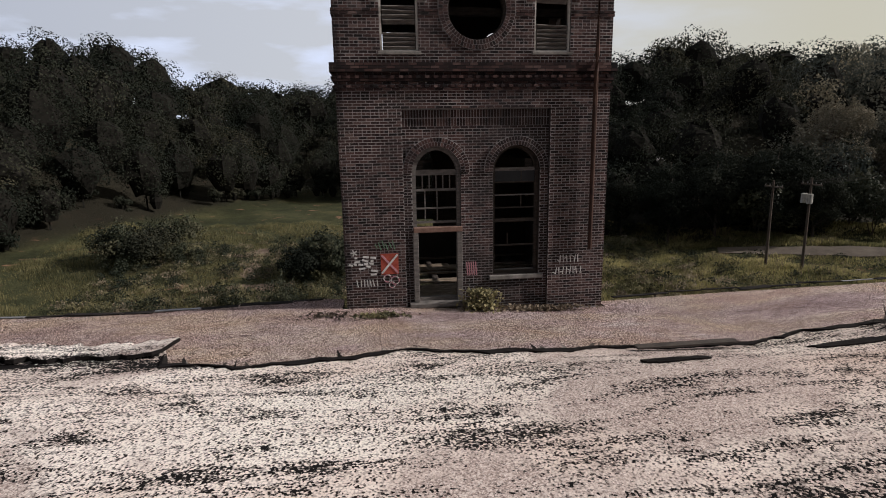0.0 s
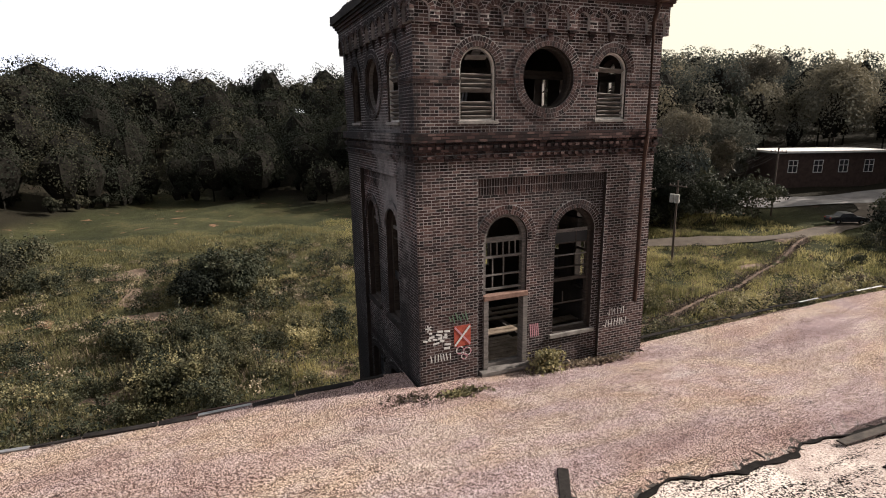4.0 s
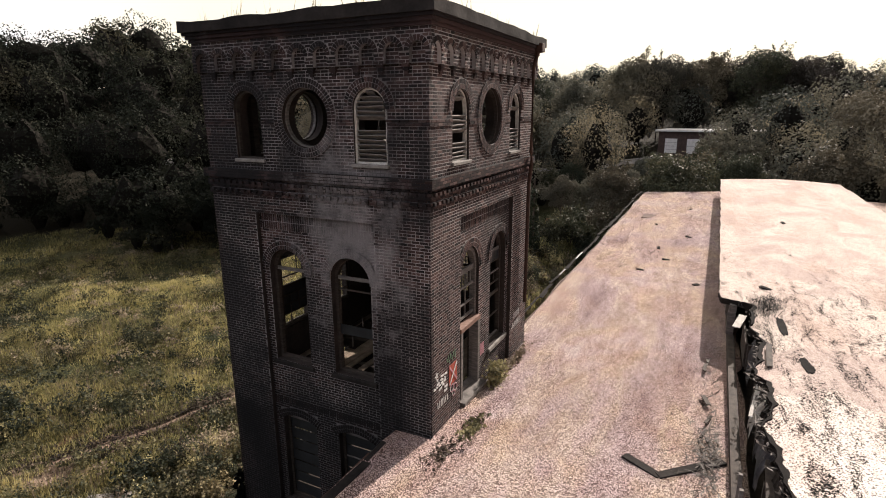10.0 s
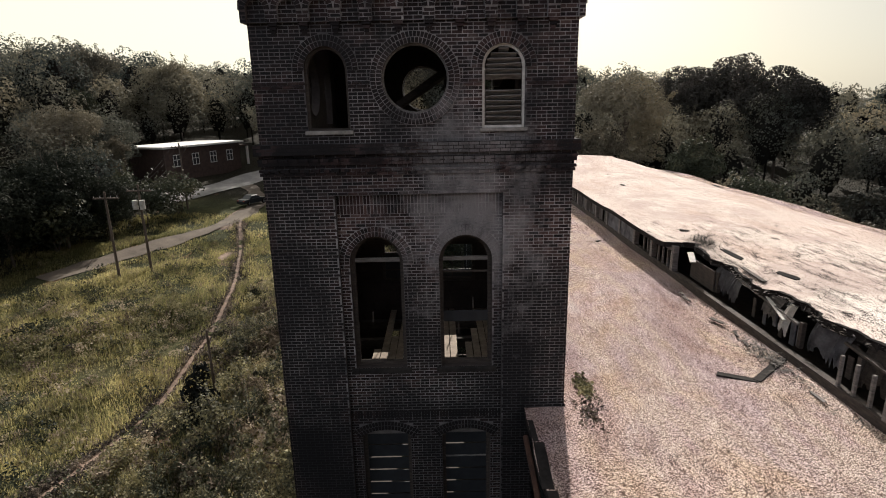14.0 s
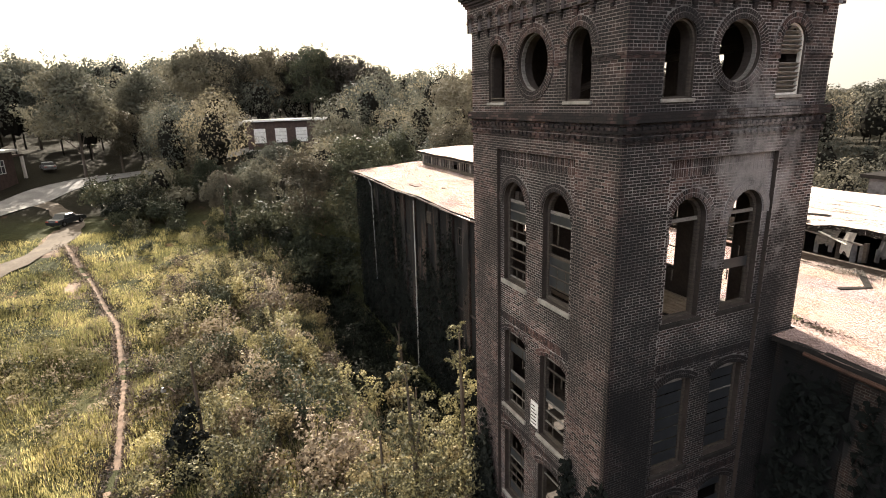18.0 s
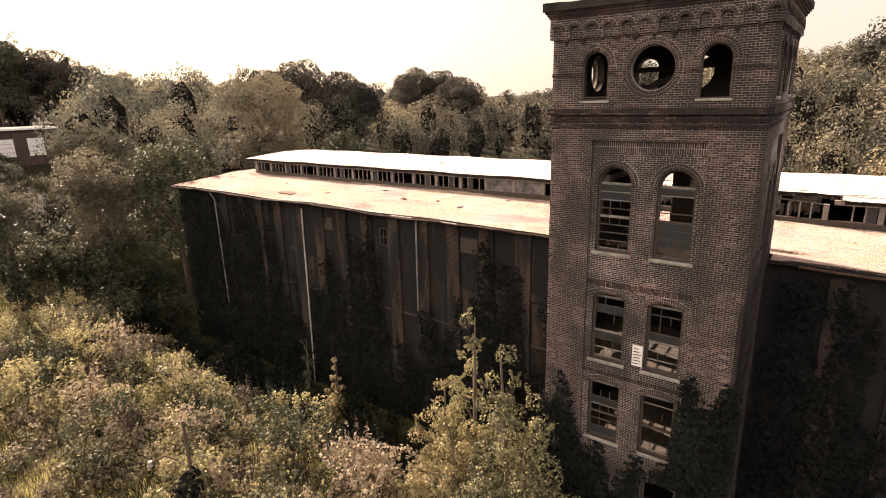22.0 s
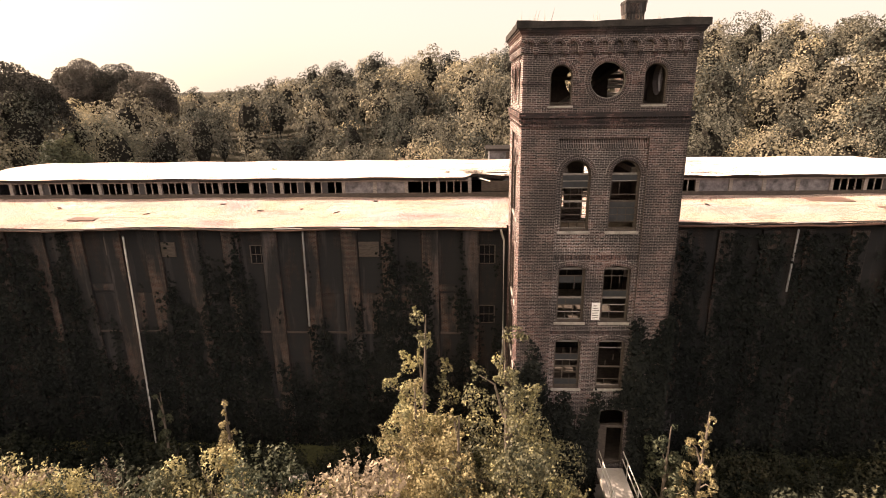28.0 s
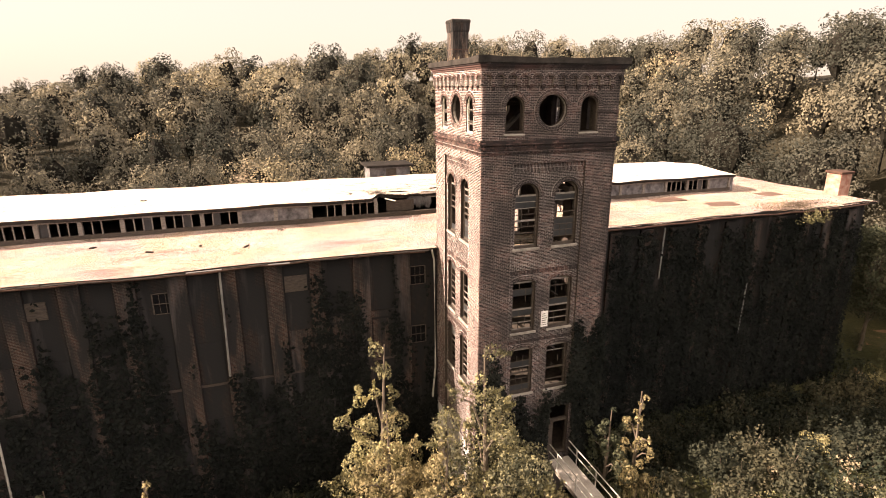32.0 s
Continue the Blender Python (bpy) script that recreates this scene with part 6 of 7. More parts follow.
def bush_leaves(rs, w, h, leaves, size):
    """Small ragged lobes and upright shoots."""
    lb = []
    for i in range(13):
        a, q = rs.uniform(0, 6.28), rs.uniform(0, 0.95)
        r = w * rs.uniform(0.16, 0.34)
        lb.append(((math.cos(a) * w * q, math.sin(a) * w * q, h * rs.uniform(0.12, 0.75) * (1 - 0.35 * q)), (r, r, h * rs.uniform(0.12, 0.3))))
    v = [crown(rs, int(leaves * 0.72), lb, size, 0, leaf_loose)]
    cs = []
    for i in range(16):
        a, q = rs.uniform(0, 6.28), rs.uniform(0.1, 0.8)
        top = np.array((math.cos(a) * w * q, math.sin(a) * w * q, h * rs.uniform(0.7, 1.3) * (1.1 - 0.5 * q)))
        t = rs.uniform(0.25, 1, (int(leaves * 0.28 / 16), 1))
        cs.append(top * t * (1, 1, 1) + rs.normal(0, 0.07 * w, (len(t), 3)) * (1.1 - t))
    cs = np.concatenate(cs)
    v.append(leaf_tris(cs, np.tile((0, 0, 1.0), (len(cs), 1)), size * 0.9, rs, 0.9))
    v = np.concatenate(v)
    v[:, 2] = np.maximum(v[:, 2], 0.0)
    return v


def make_bush(seed, w, h, leaves, size, mat, label):
    rs = np.random.RandomState(seed)
    t = thing("bush", label, "bush")
    v = bush_leaves(rs, w, h, int(leaves * 1.3), size * 0.72)
    part("foliage", np_mesh("foliage", v, tris(v), [mat]), None, t)
    part("stem", tube([(0, 0, -0.2), (0.1 * w, 0.05 * w, h * 0.4), (0.05 * w, -0.1 * w, h * 0.85)], 0.04, 0.01, 5), BARK, t)
    return t


B = [make_bush(51, 1.9, 2.4, 1500, 0.105, LEAF_OLIVE, "dense olive-green wild bush"), make_bush(52, 1.5, 1.8, 1300, 0.1, LEAF_GREEN, "low green wild bush"),
     make_bush(53, 1.7, 2.1, 1400, 0.1, LEAF_OLIVE, "yellow-green bush of tall weeds"), make_bush(54, 1.2, 1.6, 1100, 0.095, LEAF_YELLOW, "small wild bush with yellow leaves"),
     make_bush(55, 2.1, 2.9, 1700, 0.115, LEAF_OLIVE, "tall tangled olive bush"), make_bush(56, 1.6, 2.4, 1300, 0.1, LEAF_GREEN, "dark green ragged bush"),
     make_bush(57, 1.8, 2.2, 1400, 0.105, LEAF_DRY, "ragged tan-brown bush with upright shoots")]


def scrub_edge(x):
    """Where the sunny scrub ends and the shaded strip along the wall begins."""
    return np.interp(x, [-48, -38, -28, -18, -10, 0], [-5.0, -6.0, -7.8, -8.4, -8.4, -8.6])


rs = np.random.RandomState(77)
spots = []
while len(spots) < 150:
    x, y = rs.uniform(-47, 2), rs.uniform(-19.5, -6.0)
    edge = -19.5 + 0.25 * abs(x + 12) * 0.3
    if y < edge or (-0.8 < x and y > -14) or y > scrub_edge(x):
        continue
    spots.append((x, y, rs.uniform(0.6, 1.15) + 0.7 * rs.uniform() ** 3))
for n, x0, x1, y0, y1, s0, s1 in ((46, -1, 22, -29, -12, 0.4, 1.0), (34, 1, 22, -52, -30, 0.45, 1.1), (12, 5, 30, -16, -10, 0.3, 0.7), (26, -66, -46, -22, -6, 0.6, 1.3), (18, 32, 42, -14, 8, 0.7, 1.4)):
    for _ in range(n):
        spots.append((rs.uniform(x0, x1), rs.uniform(y0, y1), rs.uniform(s0, s1)))
spots = spots[:112]
for n, cx, cy, rx, ry, s0, s1 in ((7, 9.5, -25, 3.0, 2.5, 0.7, 1.45), (3, 2.2, -25.5, 1.2, 1.0, 0.4, 0.8), (20, 29, -54, 5, 4, 0.6, 1.5), (18, 8.5, -45, 4, 5, 0.6, 1.4), (12, 11, -34, 4, 4, 0.4, 1.0), (8, -4, -48, 6, 5, 0.4, 0.8), (14, 24, -53, 5, 3, 0.5, 1.0), (10, 6, -50, 2.5, 3, 0.5, 1.1), (12, 5, -43, 4, 4, 0.4, 0.9), (10, 4, -31, 3, 2.5, 0.4, 0.9),
                               (10, 20, -27, 5, 4, 0.4, 1.0), (22, -56, -14, 8, 6, 0.6, 1.3), (14, 36, -4, 4, 8, 0.7, 1.4), (8, -14, -36, 6, 4, 0.3, 0.6), (8, 18, -13, 7, 2, 0.4, 0.8), (26, 9, -31, 14, 14, 0.35, 0.85), (16, 11, -27.5, 4, 3, 0.5, 1.2), (14, 13.5, -34, 3, 3, 0.5, 1.1)):
    for _ in range(n):
        spots.append((rs.normal(cx, rx * 0.6), rs.normal(cy, ry * 0.6), rs.uniform(s0, s1)))
sp = np.array(spots)
ok = off_line(sp[:, :2], [(-14.5, -16.6), (-9.5, -18.6)], 1.5) & off_line(sp[:, :2], PATHLINE, 1.5) & off_line(sp[:, :2], TRACK, 3) & ((sp[:, 1] < -14) | (np.abs(sp[:, 0] - 1.4) > 1.8))
kept = [tuple(q) for q, k in zip(spots, ok) if k]
order = sorted((k for k in range(len(kept)) if kept[k][0] < 3), key=lambda k: math.hypot(kept[k][0] + 6, kept[k][1] + 14))
scatter(B, [kept[k] for k in order[:185]], "wild bushes round the mill", 0.05)


def joined_bushes(name, spots, mat, label, seed):
    """Bushes farther off, joined into one mesh."""
    rs = np.random.RandomState(seed)
    protos = [bush_leaves(rs, rs.uniform(1.4, 2.0), rs.uniform(1.8, 2.6), 1100, 0.095) for _ in range(5)]
    vs, tints = [], []
    for x, y, size in spots:
        t = rs.uniform(0, 6.28)
        v = protos[rs.randint(5)] * size
        c, d = math.cos(t), math.sin(t)
        vs.append(np.stack([v[:, 0] * c - v[:, 1] * d + x, v[:, 0] * d + v[:, 1] * c + y, v[:, 2] + float(ground_z(x, y)) - 0.05], 1))
        tints.append(np.full(len(v), rs.normal(0, 0.14)))
    v = np.concatenate(vs)
    me = np_mesh(name, v, tris(v), [mat])
    me.attributes.new("tree_tint", "FLOAT", "POINT").data.foreach_set("value", np.concatenate(tints).astype(np.float32))
    tagged(new(name, me), label, "bushes", kind="stuff")


rest = [kept[k] for k in order[185:]] + [q for q in kept if q[0] >= 3]
joined_bushes("bushes", rest[::2], LEAF_GREEN, "far dark green bushes in the rough field", 401)
joined_bushes("bushes", rest[1::2], LEAF_FIELD, "far olive bushes in the rough field", 402)


# growth at the foot of the wall, its shade put into the leaf colour
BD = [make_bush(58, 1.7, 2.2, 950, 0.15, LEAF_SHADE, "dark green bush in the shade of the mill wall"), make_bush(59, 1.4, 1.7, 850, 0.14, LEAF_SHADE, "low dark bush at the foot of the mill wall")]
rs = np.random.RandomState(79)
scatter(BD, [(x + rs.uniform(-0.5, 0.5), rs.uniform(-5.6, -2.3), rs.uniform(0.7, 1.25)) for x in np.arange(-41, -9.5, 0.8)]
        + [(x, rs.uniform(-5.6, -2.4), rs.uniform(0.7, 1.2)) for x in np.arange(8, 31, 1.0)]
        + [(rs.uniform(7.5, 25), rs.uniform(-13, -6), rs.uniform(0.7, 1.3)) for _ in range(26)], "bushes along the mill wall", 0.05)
BF = [make_bush(61, 1.8, 1.9, 1100, 0.125, LEAF_GREEN, "ragged green bush in the rough field"), make_bush(62, 1.5, 1.6, 950, 0.115, LEAF_FIELD, "low olive bush in the rough field")]
scatter(BF, [(rs.uniform(5, 24), rs.uniform(-30, -14), rs.uniform(0.45, 1.0)) for _ in range(26)], "bushes in the rough field", 0.05)


# dark thicket along the track, behind the poles and beyond the mill's corner
def make_shrub(seed, mat, label):
    rs = np.random.RandomState(seed)
    t = thing("shrub", label, "shrub")
    lb = tree_lobes(rs, 4.6, 3.0, 15, 0.0)
    v = crown(rs, 2600, lb, 0.15, 24, leaf_loose)
    v[:, 2] = np.maximum(v[:, 2], 0)
    part("foliage", np_mesh("foliage", v, tris(v), [mat]), None, t)
    for k in range(3):
        part("stem", tube([(0.1 * k, 0, -0.2), (0.5 * math.cos(k * 2), 0.5 * math.sin(k * 2), 1.4), (1.1 * math.cos(k * 2), 1.1 * math.sin(k * 2), 3.2)], 0.06, 0.02, 5), BARK, t)
    return t


S = [make_shrub(151, LEAF_GREEN, "large dark green shrub in a thicket"), make_shrub(152, LEAF_SHADE, "tall shadowed shrub in a thicket"), make_shrub(153, LEAF_GREEN, "overgrown rounded green shrub")]
rs = np.random.RandomState(88)
spots = []
for n, x0, x1, y0, y1, s0, s1 in ((34, -86, -44, -62, -38, 0.7, 1.35), (16, -64, -40, -52, -41, 0.9, 1.5), (8, -51, -45, -9, -1, 0.6, 1.0), (9, -70, -58, -29, -17, 0.6, 1.2), (12, -64, -50, -12, 2, 0.6, 1.1), (8, -90, -72, -28, -16, 0.7, 1.1), (22, -104, -66, -9, 3, 0.45, 0.75), (11, 26, 33, -58, -52, 0.6, 1.15), (9, 6, 10.5, -49, -42, 0.6, 1.1)):
    for _ in range(n):
        spots.append((rs.uniform(x0, x1), rs.uniform(y0, y1), rs.uniform(s0, s1)))
sp = np.array(spots)
ok = off_line(sp[:, :2], TRACK, 3.6) & off_line(sp[:, :2], PATHLINE, 3) & off_line(sp[:, :2], ROAD, 6) & off_line(sp[:, :2], [(-74, -46), (-94, -40)], 9) & off_line(sp[:, :2], [(-34, -30), (-39, -37)], 4)
scatter(S, [tuple(q) for q, k in zip(spots, ok) if k], "shrubs of the thicket", 0.1)


def off_earth(p):
    ok = np.ones(len(p), bool)
    for x, y, rx, ry in EARTH:
        ok &= np.hypot((p[:, 0] - x) / rx, (p[:, 1] - y) / ry) > 0.55
    return ok


def undergrowth(name, n, box4, w, h, leaves, size, mat, label, seed, clear=1.0, strip=False):
    """Weeds and brambles too many to count, joined."""
    rs = np.random.RandomState(seed)
    protos = [bush_leaves(rs, w, h, int(leaves * 1.6), size * 0.8) for _ in range(5)]
    p = np.stack([rs.uniform(box4[0], box4[1], n), rs.uniform(box4[2], box4[3], n)], 1)
    r, a = polar(p[:, 0], p[:, 1])
    p = p[off_earth(p) & off_line(p, PATHLINE, clear) & off_line(p, TRACK, 2.2) & (r < np.interp(a, AZ, CLEAR) + 3) & ~((np.abs(p[:, 0] - 1.4) < 1.5) & (p[:, 1] > -14)) & ((p[:, 1] < -4.5) | strip) & ((np.abs(p[:, 0]) > 4.6) | (p[:, 1] < -7.6))]
    if not strip:
        p = p[off_line(p, [(-14.5, -16.6), (-11, -18)], 0.8)]
        p = p[(p[:, 0] > 1) | (p[:, 1] < scrub_edge(p[:, 0]) + 0.6)]
    z = ground_z(p[:, 0], p[:, 1])
    vs, tints = [], []
    for (x, y), zz in zip(p, z):
        t, s = rs.uniform(0, 6.28), rs.uniform(0.45, 1.3)
        v = protos[rs.randint(5)] * s
        c, d = math.cos(t), math.sin(t)
        vs.append(np.stack([v[:, 0] * c - v[:, 1] * d + x, v[:, 0] * d + v[:, 1] * c + y, v[:, 2] + zz - 0.04], 1))
        tints.append(np.full(len(v), rs.normal(0, 0.14)))
    v = np.concatenate(vs)
    me = np_mesh(name, v, tris(v), [mat])
    me.attributes.new("tree_tint", "FLOAT", "POINT").data.foreach_set("value", np.concatenate(tints).astype(np.float32))
    return tagged(new(name, me), label, "undergrowth", kind="stuff")


undergrowth("brambles", 340, (-48, 1, -20, -5), 1.0, 1.1, 150, 0.1, LEAF_DRY, "brown brambles and dead weeds on the slope", 61)
undergrowth("green_weeds", 330, (-48, 1, -20, -5), 1.0, 1.1, 150, 0.1, LEAF_OLIVE, "olive and green weeds on the slope below the mill", 62)
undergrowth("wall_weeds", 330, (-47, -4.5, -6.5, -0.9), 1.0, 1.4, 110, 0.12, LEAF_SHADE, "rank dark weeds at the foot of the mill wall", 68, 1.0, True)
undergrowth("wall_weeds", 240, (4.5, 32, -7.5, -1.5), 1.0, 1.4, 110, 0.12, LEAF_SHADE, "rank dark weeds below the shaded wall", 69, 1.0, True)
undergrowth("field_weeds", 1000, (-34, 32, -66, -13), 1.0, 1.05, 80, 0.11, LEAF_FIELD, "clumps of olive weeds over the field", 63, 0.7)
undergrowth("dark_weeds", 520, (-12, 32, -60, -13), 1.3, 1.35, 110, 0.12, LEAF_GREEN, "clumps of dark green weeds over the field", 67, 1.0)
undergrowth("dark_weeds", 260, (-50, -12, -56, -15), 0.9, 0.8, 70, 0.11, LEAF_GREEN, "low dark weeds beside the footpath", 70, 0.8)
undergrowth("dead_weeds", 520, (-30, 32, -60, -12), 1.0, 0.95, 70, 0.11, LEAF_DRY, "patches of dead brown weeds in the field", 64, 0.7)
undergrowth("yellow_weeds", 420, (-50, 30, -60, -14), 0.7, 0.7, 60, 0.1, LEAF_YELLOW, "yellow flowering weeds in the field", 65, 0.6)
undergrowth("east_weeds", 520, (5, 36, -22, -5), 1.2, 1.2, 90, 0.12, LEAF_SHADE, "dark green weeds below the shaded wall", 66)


def grass_field(name, n, x0, x1, y0, y1, h, mat, label, seed, clear=0.3):
    rs = np.random.RandomState(seed)
    x, y = rs.uniform(x0, x1, n), rs.uniform(y0, y1, n)
    clump = np.sin(x * 0.9) * np.sin(y * 0.8 + 1) + 0.6 * np.sin(x * 0.37 + y * 0.5)
    p = np.stack([x, y], 1)
    r, a = polar(x, y)
    k = (clump + rs.uniform(-1, 1.4, n) > -0.3) & off_earth(p) & off_line(p, PATHLINE, clear) & off_line(p, TRACK, 1.6) & (r < np.interp(a, AZ, CLEAR) + 4) & (y < -5)
    k &= ~((np.abs(x - 1.4) < 1.0) & (y > -13.5)) & ~((x > 5) & (y > -20))
    x, y, clump = x[k], y[k], clump[k]
    z = ground_z(x, y)
    n = len(x)
    vs = []
    for j in range(4):
        a = rs.uniform(0, 6.28, n)
        hh = h * rs.uniform(0.5, 1.2, n) * (1 + 0.55 * clump)
        lean = rs.uniform(0.1, 0.6, n) * hh
        w = 0.014 + 0.022 * rs.uniform(0, 1, n)
        bx, by = x + rs.normal(0, 0.14, n), y + rs.normal(0, 0.14, n)
        ca, sa_ = np.cos(a), np.sin(a)
        vs.append(np.stack([np.stack([bx - sa_ * w, by + ca * w, z - 0.05], 1), np.stack([bx + sa_ * w, by - ca * w, z - 0.05], 1), np.stack([bx + ca * lean, by + sa_ * lean, z + hh], 1)], 1))
    v = np.concatenate(vs).reshape(-1, 3)
    return tagged(new(name, np_mesh(name, v, np.arange(len(v)).reshape(-1, 3), [mat])), label, "grass", kind="stuff")


grass_field("meadow_grass", 62000, -60, -8, -75, -9, 0.4, GRASS, "tall rough meadow grass, green and yellow", 5, 0.5)
grass_field("field_grass", 56000, -8, 45, -75, -9, 0.4, GRASS_DULL, "dull green grass of the rough field", 7)
grass_field("weeds", 12000, -48, 26, -40, -5, 0.5, LEAF_DRY, "tall dry weeds among the grass", 6)
grass_field("slope_grass", 60000, -50, 4, -46, -17, 0.3, GRASS, "fine yellow-green grass beside the footpath", 8, 0.55)



def path_tufts(n, seed):
    """Short trampled tufts on both sides of the footpath."""
    rs = np.random.RandomState(seed)
    line = np.array(PATHLINE, float)
    seg = rs.randint(0, len(line) - 1, n)
    p = line[seg] + (line[seg + 1] - line[seg]) * rs.uniform(0, 1, (n, 1)) + rs.normal(0, 0.62, (n, 2))
    p = p[off_line(p, PATHLINE, 0.16)]
    n = len(p)
    z = ground_z(p[:, 0], p[:, 1])
    c = np.stack([p[:, 0], p[:, 1], z + rs.uniform(0.02, 0.2, n)], 1)
    v = leaf_tris(c, np.tile((0, 0, 1.0), (n, 1)), 0.085, rs, 0.9)
    tagged(new("path_tufts", np_mesh("path_tufts", v, tris(v), [LEAF_DRY])), "trampled brown tufts along the footpath", "grass", kind="stuff")


path_tufts(22000, 14)

# ivy over the shaded wall and the foot of the tower
rs = np.random.RandomState(9)
n = 80000
x, z = rs.uniform(MX0, MX1, n), rs.uniform(-3, 11.4, n)
dens = np.sin(x * 0.55 + 0.6) * 0.4 + np.sin(x * 1.3 + 2) * 0.35 + np.sin(x * 2.9 + z * 0.1) * 0.35 + np.sin(x * 6.1 + 1) * 0.2
dens += 0.45 * np.sin(x * 0.8 + z * 0.5 + 0.7) * np.sin(z * 0.9 + x * 0.3) + 0.5 * smooth01(-24, -36, x)
dens += np.where(x > 4, 1.6, 0.55) + 1.7 * smooth01(-35, -38, x) - 0.17 * (z - 3.5)
k = (dens + rs.uniform(-0.35, 0.35, n) > 0.25) & (np.abs(x) > 3.6)
c = np.stack([x, np.where(x > 3, -0.72, -0.22) - rs.uniform(0, 0.12, n), z], 1)[k]
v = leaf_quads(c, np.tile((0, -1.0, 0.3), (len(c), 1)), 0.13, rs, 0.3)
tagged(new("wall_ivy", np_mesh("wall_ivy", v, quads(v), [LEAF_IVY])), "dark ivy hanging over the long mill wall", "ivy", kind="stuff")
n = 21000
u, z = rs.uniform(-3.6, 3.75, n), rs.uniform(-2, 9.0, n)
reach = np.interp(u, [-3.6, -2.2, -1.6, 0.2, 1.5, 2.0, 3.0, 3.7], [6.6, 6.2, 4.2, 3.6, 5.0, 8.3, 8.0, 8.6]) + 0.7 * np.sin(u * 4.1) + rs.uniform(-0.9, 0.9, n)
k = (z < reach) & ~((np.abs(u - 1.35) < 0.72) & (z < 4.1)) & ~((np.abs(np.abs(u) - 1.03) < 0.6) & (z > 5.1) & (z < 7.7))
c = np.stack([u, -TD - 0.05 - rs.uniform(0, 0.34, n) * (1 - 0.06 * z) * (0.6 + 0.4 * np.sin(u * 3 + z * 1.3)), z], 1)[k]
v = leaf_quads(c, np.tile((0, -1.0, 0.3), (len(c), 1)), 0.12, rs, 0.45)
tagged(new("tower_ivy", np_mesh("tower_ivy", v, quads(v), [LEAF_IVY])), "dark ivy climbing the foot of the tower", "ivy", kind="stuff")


# ---------- poles, houses, car ----------
def utility_pole(x, y, h, arm=True, cans=0, label="tall wooden utility pole", r=0.15):
    z = float(ground_z(x, y))
    t = thing("utility_pole", label, "utility pole", "utility poles by the field")
    part("pole", tube([(x, y, z - 1), (x + 0.05, y, z + h)], r, r * 0.65, 9), POLE_WOOD, t)
    if arm:
        part("crossarm", box((x - 0.06, y - 1.2, z + h - 0.7), (x + 0.06, y + 1.2, z + h - 0.56)), POLE_WOOD, t)
        for k in (-1.1, -0.5, 0.5, 1.1):
            part("insulator", tube([(x, y + k, z + h - 0.56), (x, y + k, z + h - 0.38)], 0.05, 0.03, 6), STONE, t)
    for k in range(cans):
        yy = y - 0.35 + 0.7 * k
        part("transformer", tube([(x + 0.35, yy, z + h - 2.4), (x + 0.35, yy, z + h - 1.5)], 0.26, 0.26, 10), PIPE_WHITE, t, "grey transformer can")
    return x, y, z + h - 0.4


pa = utility_pole(-38.5, -32.6, 8.9, True, 2, "wooden utility pole carrying grey transformer cans")
pb = utility_pole(-36.1, -34.5, 8.6, True, 0)
pc = utility_pole(-64, -40, 9.5, True, 0)
utility_pole(-46.5, -12.8, 9.0, False, 0, "old pole overgrown with vines")
utility_pole(-14.5, -16.6, 5.4, False, 0, "short bare pole with a broken lamp bracket", 0.1)
wires = thing("overhead_wires", "sagging overhead wires between the utility poles", "wires")
for k in (-1.1, -0.5, 0.5, 1.1):
    for a, b in ((pa, pc), (pb, pa)):
        pts = [(a[0] + (b[0] - a[0]) * t, a[1] + k + (b[1] - a[1]) * t, a[2] + (b[2] - a[2]) * t - 3.2 * t * (1 - t) * math.hypot(b[0] - a[0], b[1] - a[1]) / 30) for t in np.linspace(0, 1, 12)]
        part("wire", tube(pts, 0.012, None, 4), TAR, wires)
rs = np.random.RandomState(3)
vp = np.array((-46.5, -12.8, float(ground_z(-46.5, -12.8))))
lb = [((vp[0] + rs.uniform(-0.3, 0.3), vp[1] + rs.uniform(-0.3, 0.3), vp[2] + f * 7.5), (0.9 - 0.6 * f, 0.9 - 0.6 * f, 0.9)) for f in np.linspace(0.05, 0.95, 8)]
v = crown(rs, 1500, lb, 0.18)
tagged(new("pole_vine", np_mesh("pole_vine", v, quads(v), [LEAF_GREEN])), "green vine covering the old pole", "vine", kind="stuff")
lb = [((-13.6 + rs.uniform(-0.4, 0.4), -17.3 + rs.uniform(-0.4, 0.4), float(ground_z(-13.6, -17.3)) + f * 3.2), (1.0 - 0.6 * f, 1.0 - 0.6 * f, 0.7)) for f in np.linspace(0.05, 0.9, 6)]
v = crown(rs, 1000, lb, 0.16)
tagged(new("pole_vine", np_mesh("pole_vine", v, quads(v), [LEAF_IVY])), "dark vine round the foot of the short pole", "vine", kind="stuff")
bracket = thing("lamp_bracket", "broken metal lamp bracket on the short pole", "lamp bracket")
pz = float(ground_z(-13.6, -17.3))
part("arm", tube([(-13.6, -17.4, pz + 4.4), (-14.0, -17.7, pz + 4.6), (-14.6, -18.0, pz + 4.2)], 0.03, None, 6), RUST, bracket)
part("shade", tube([(-14.6, -18.0, pz + 4.3), (-14.62, -18.0, pz + 4.1)], 0.06, 0.14, 8), LEAD, bracket)


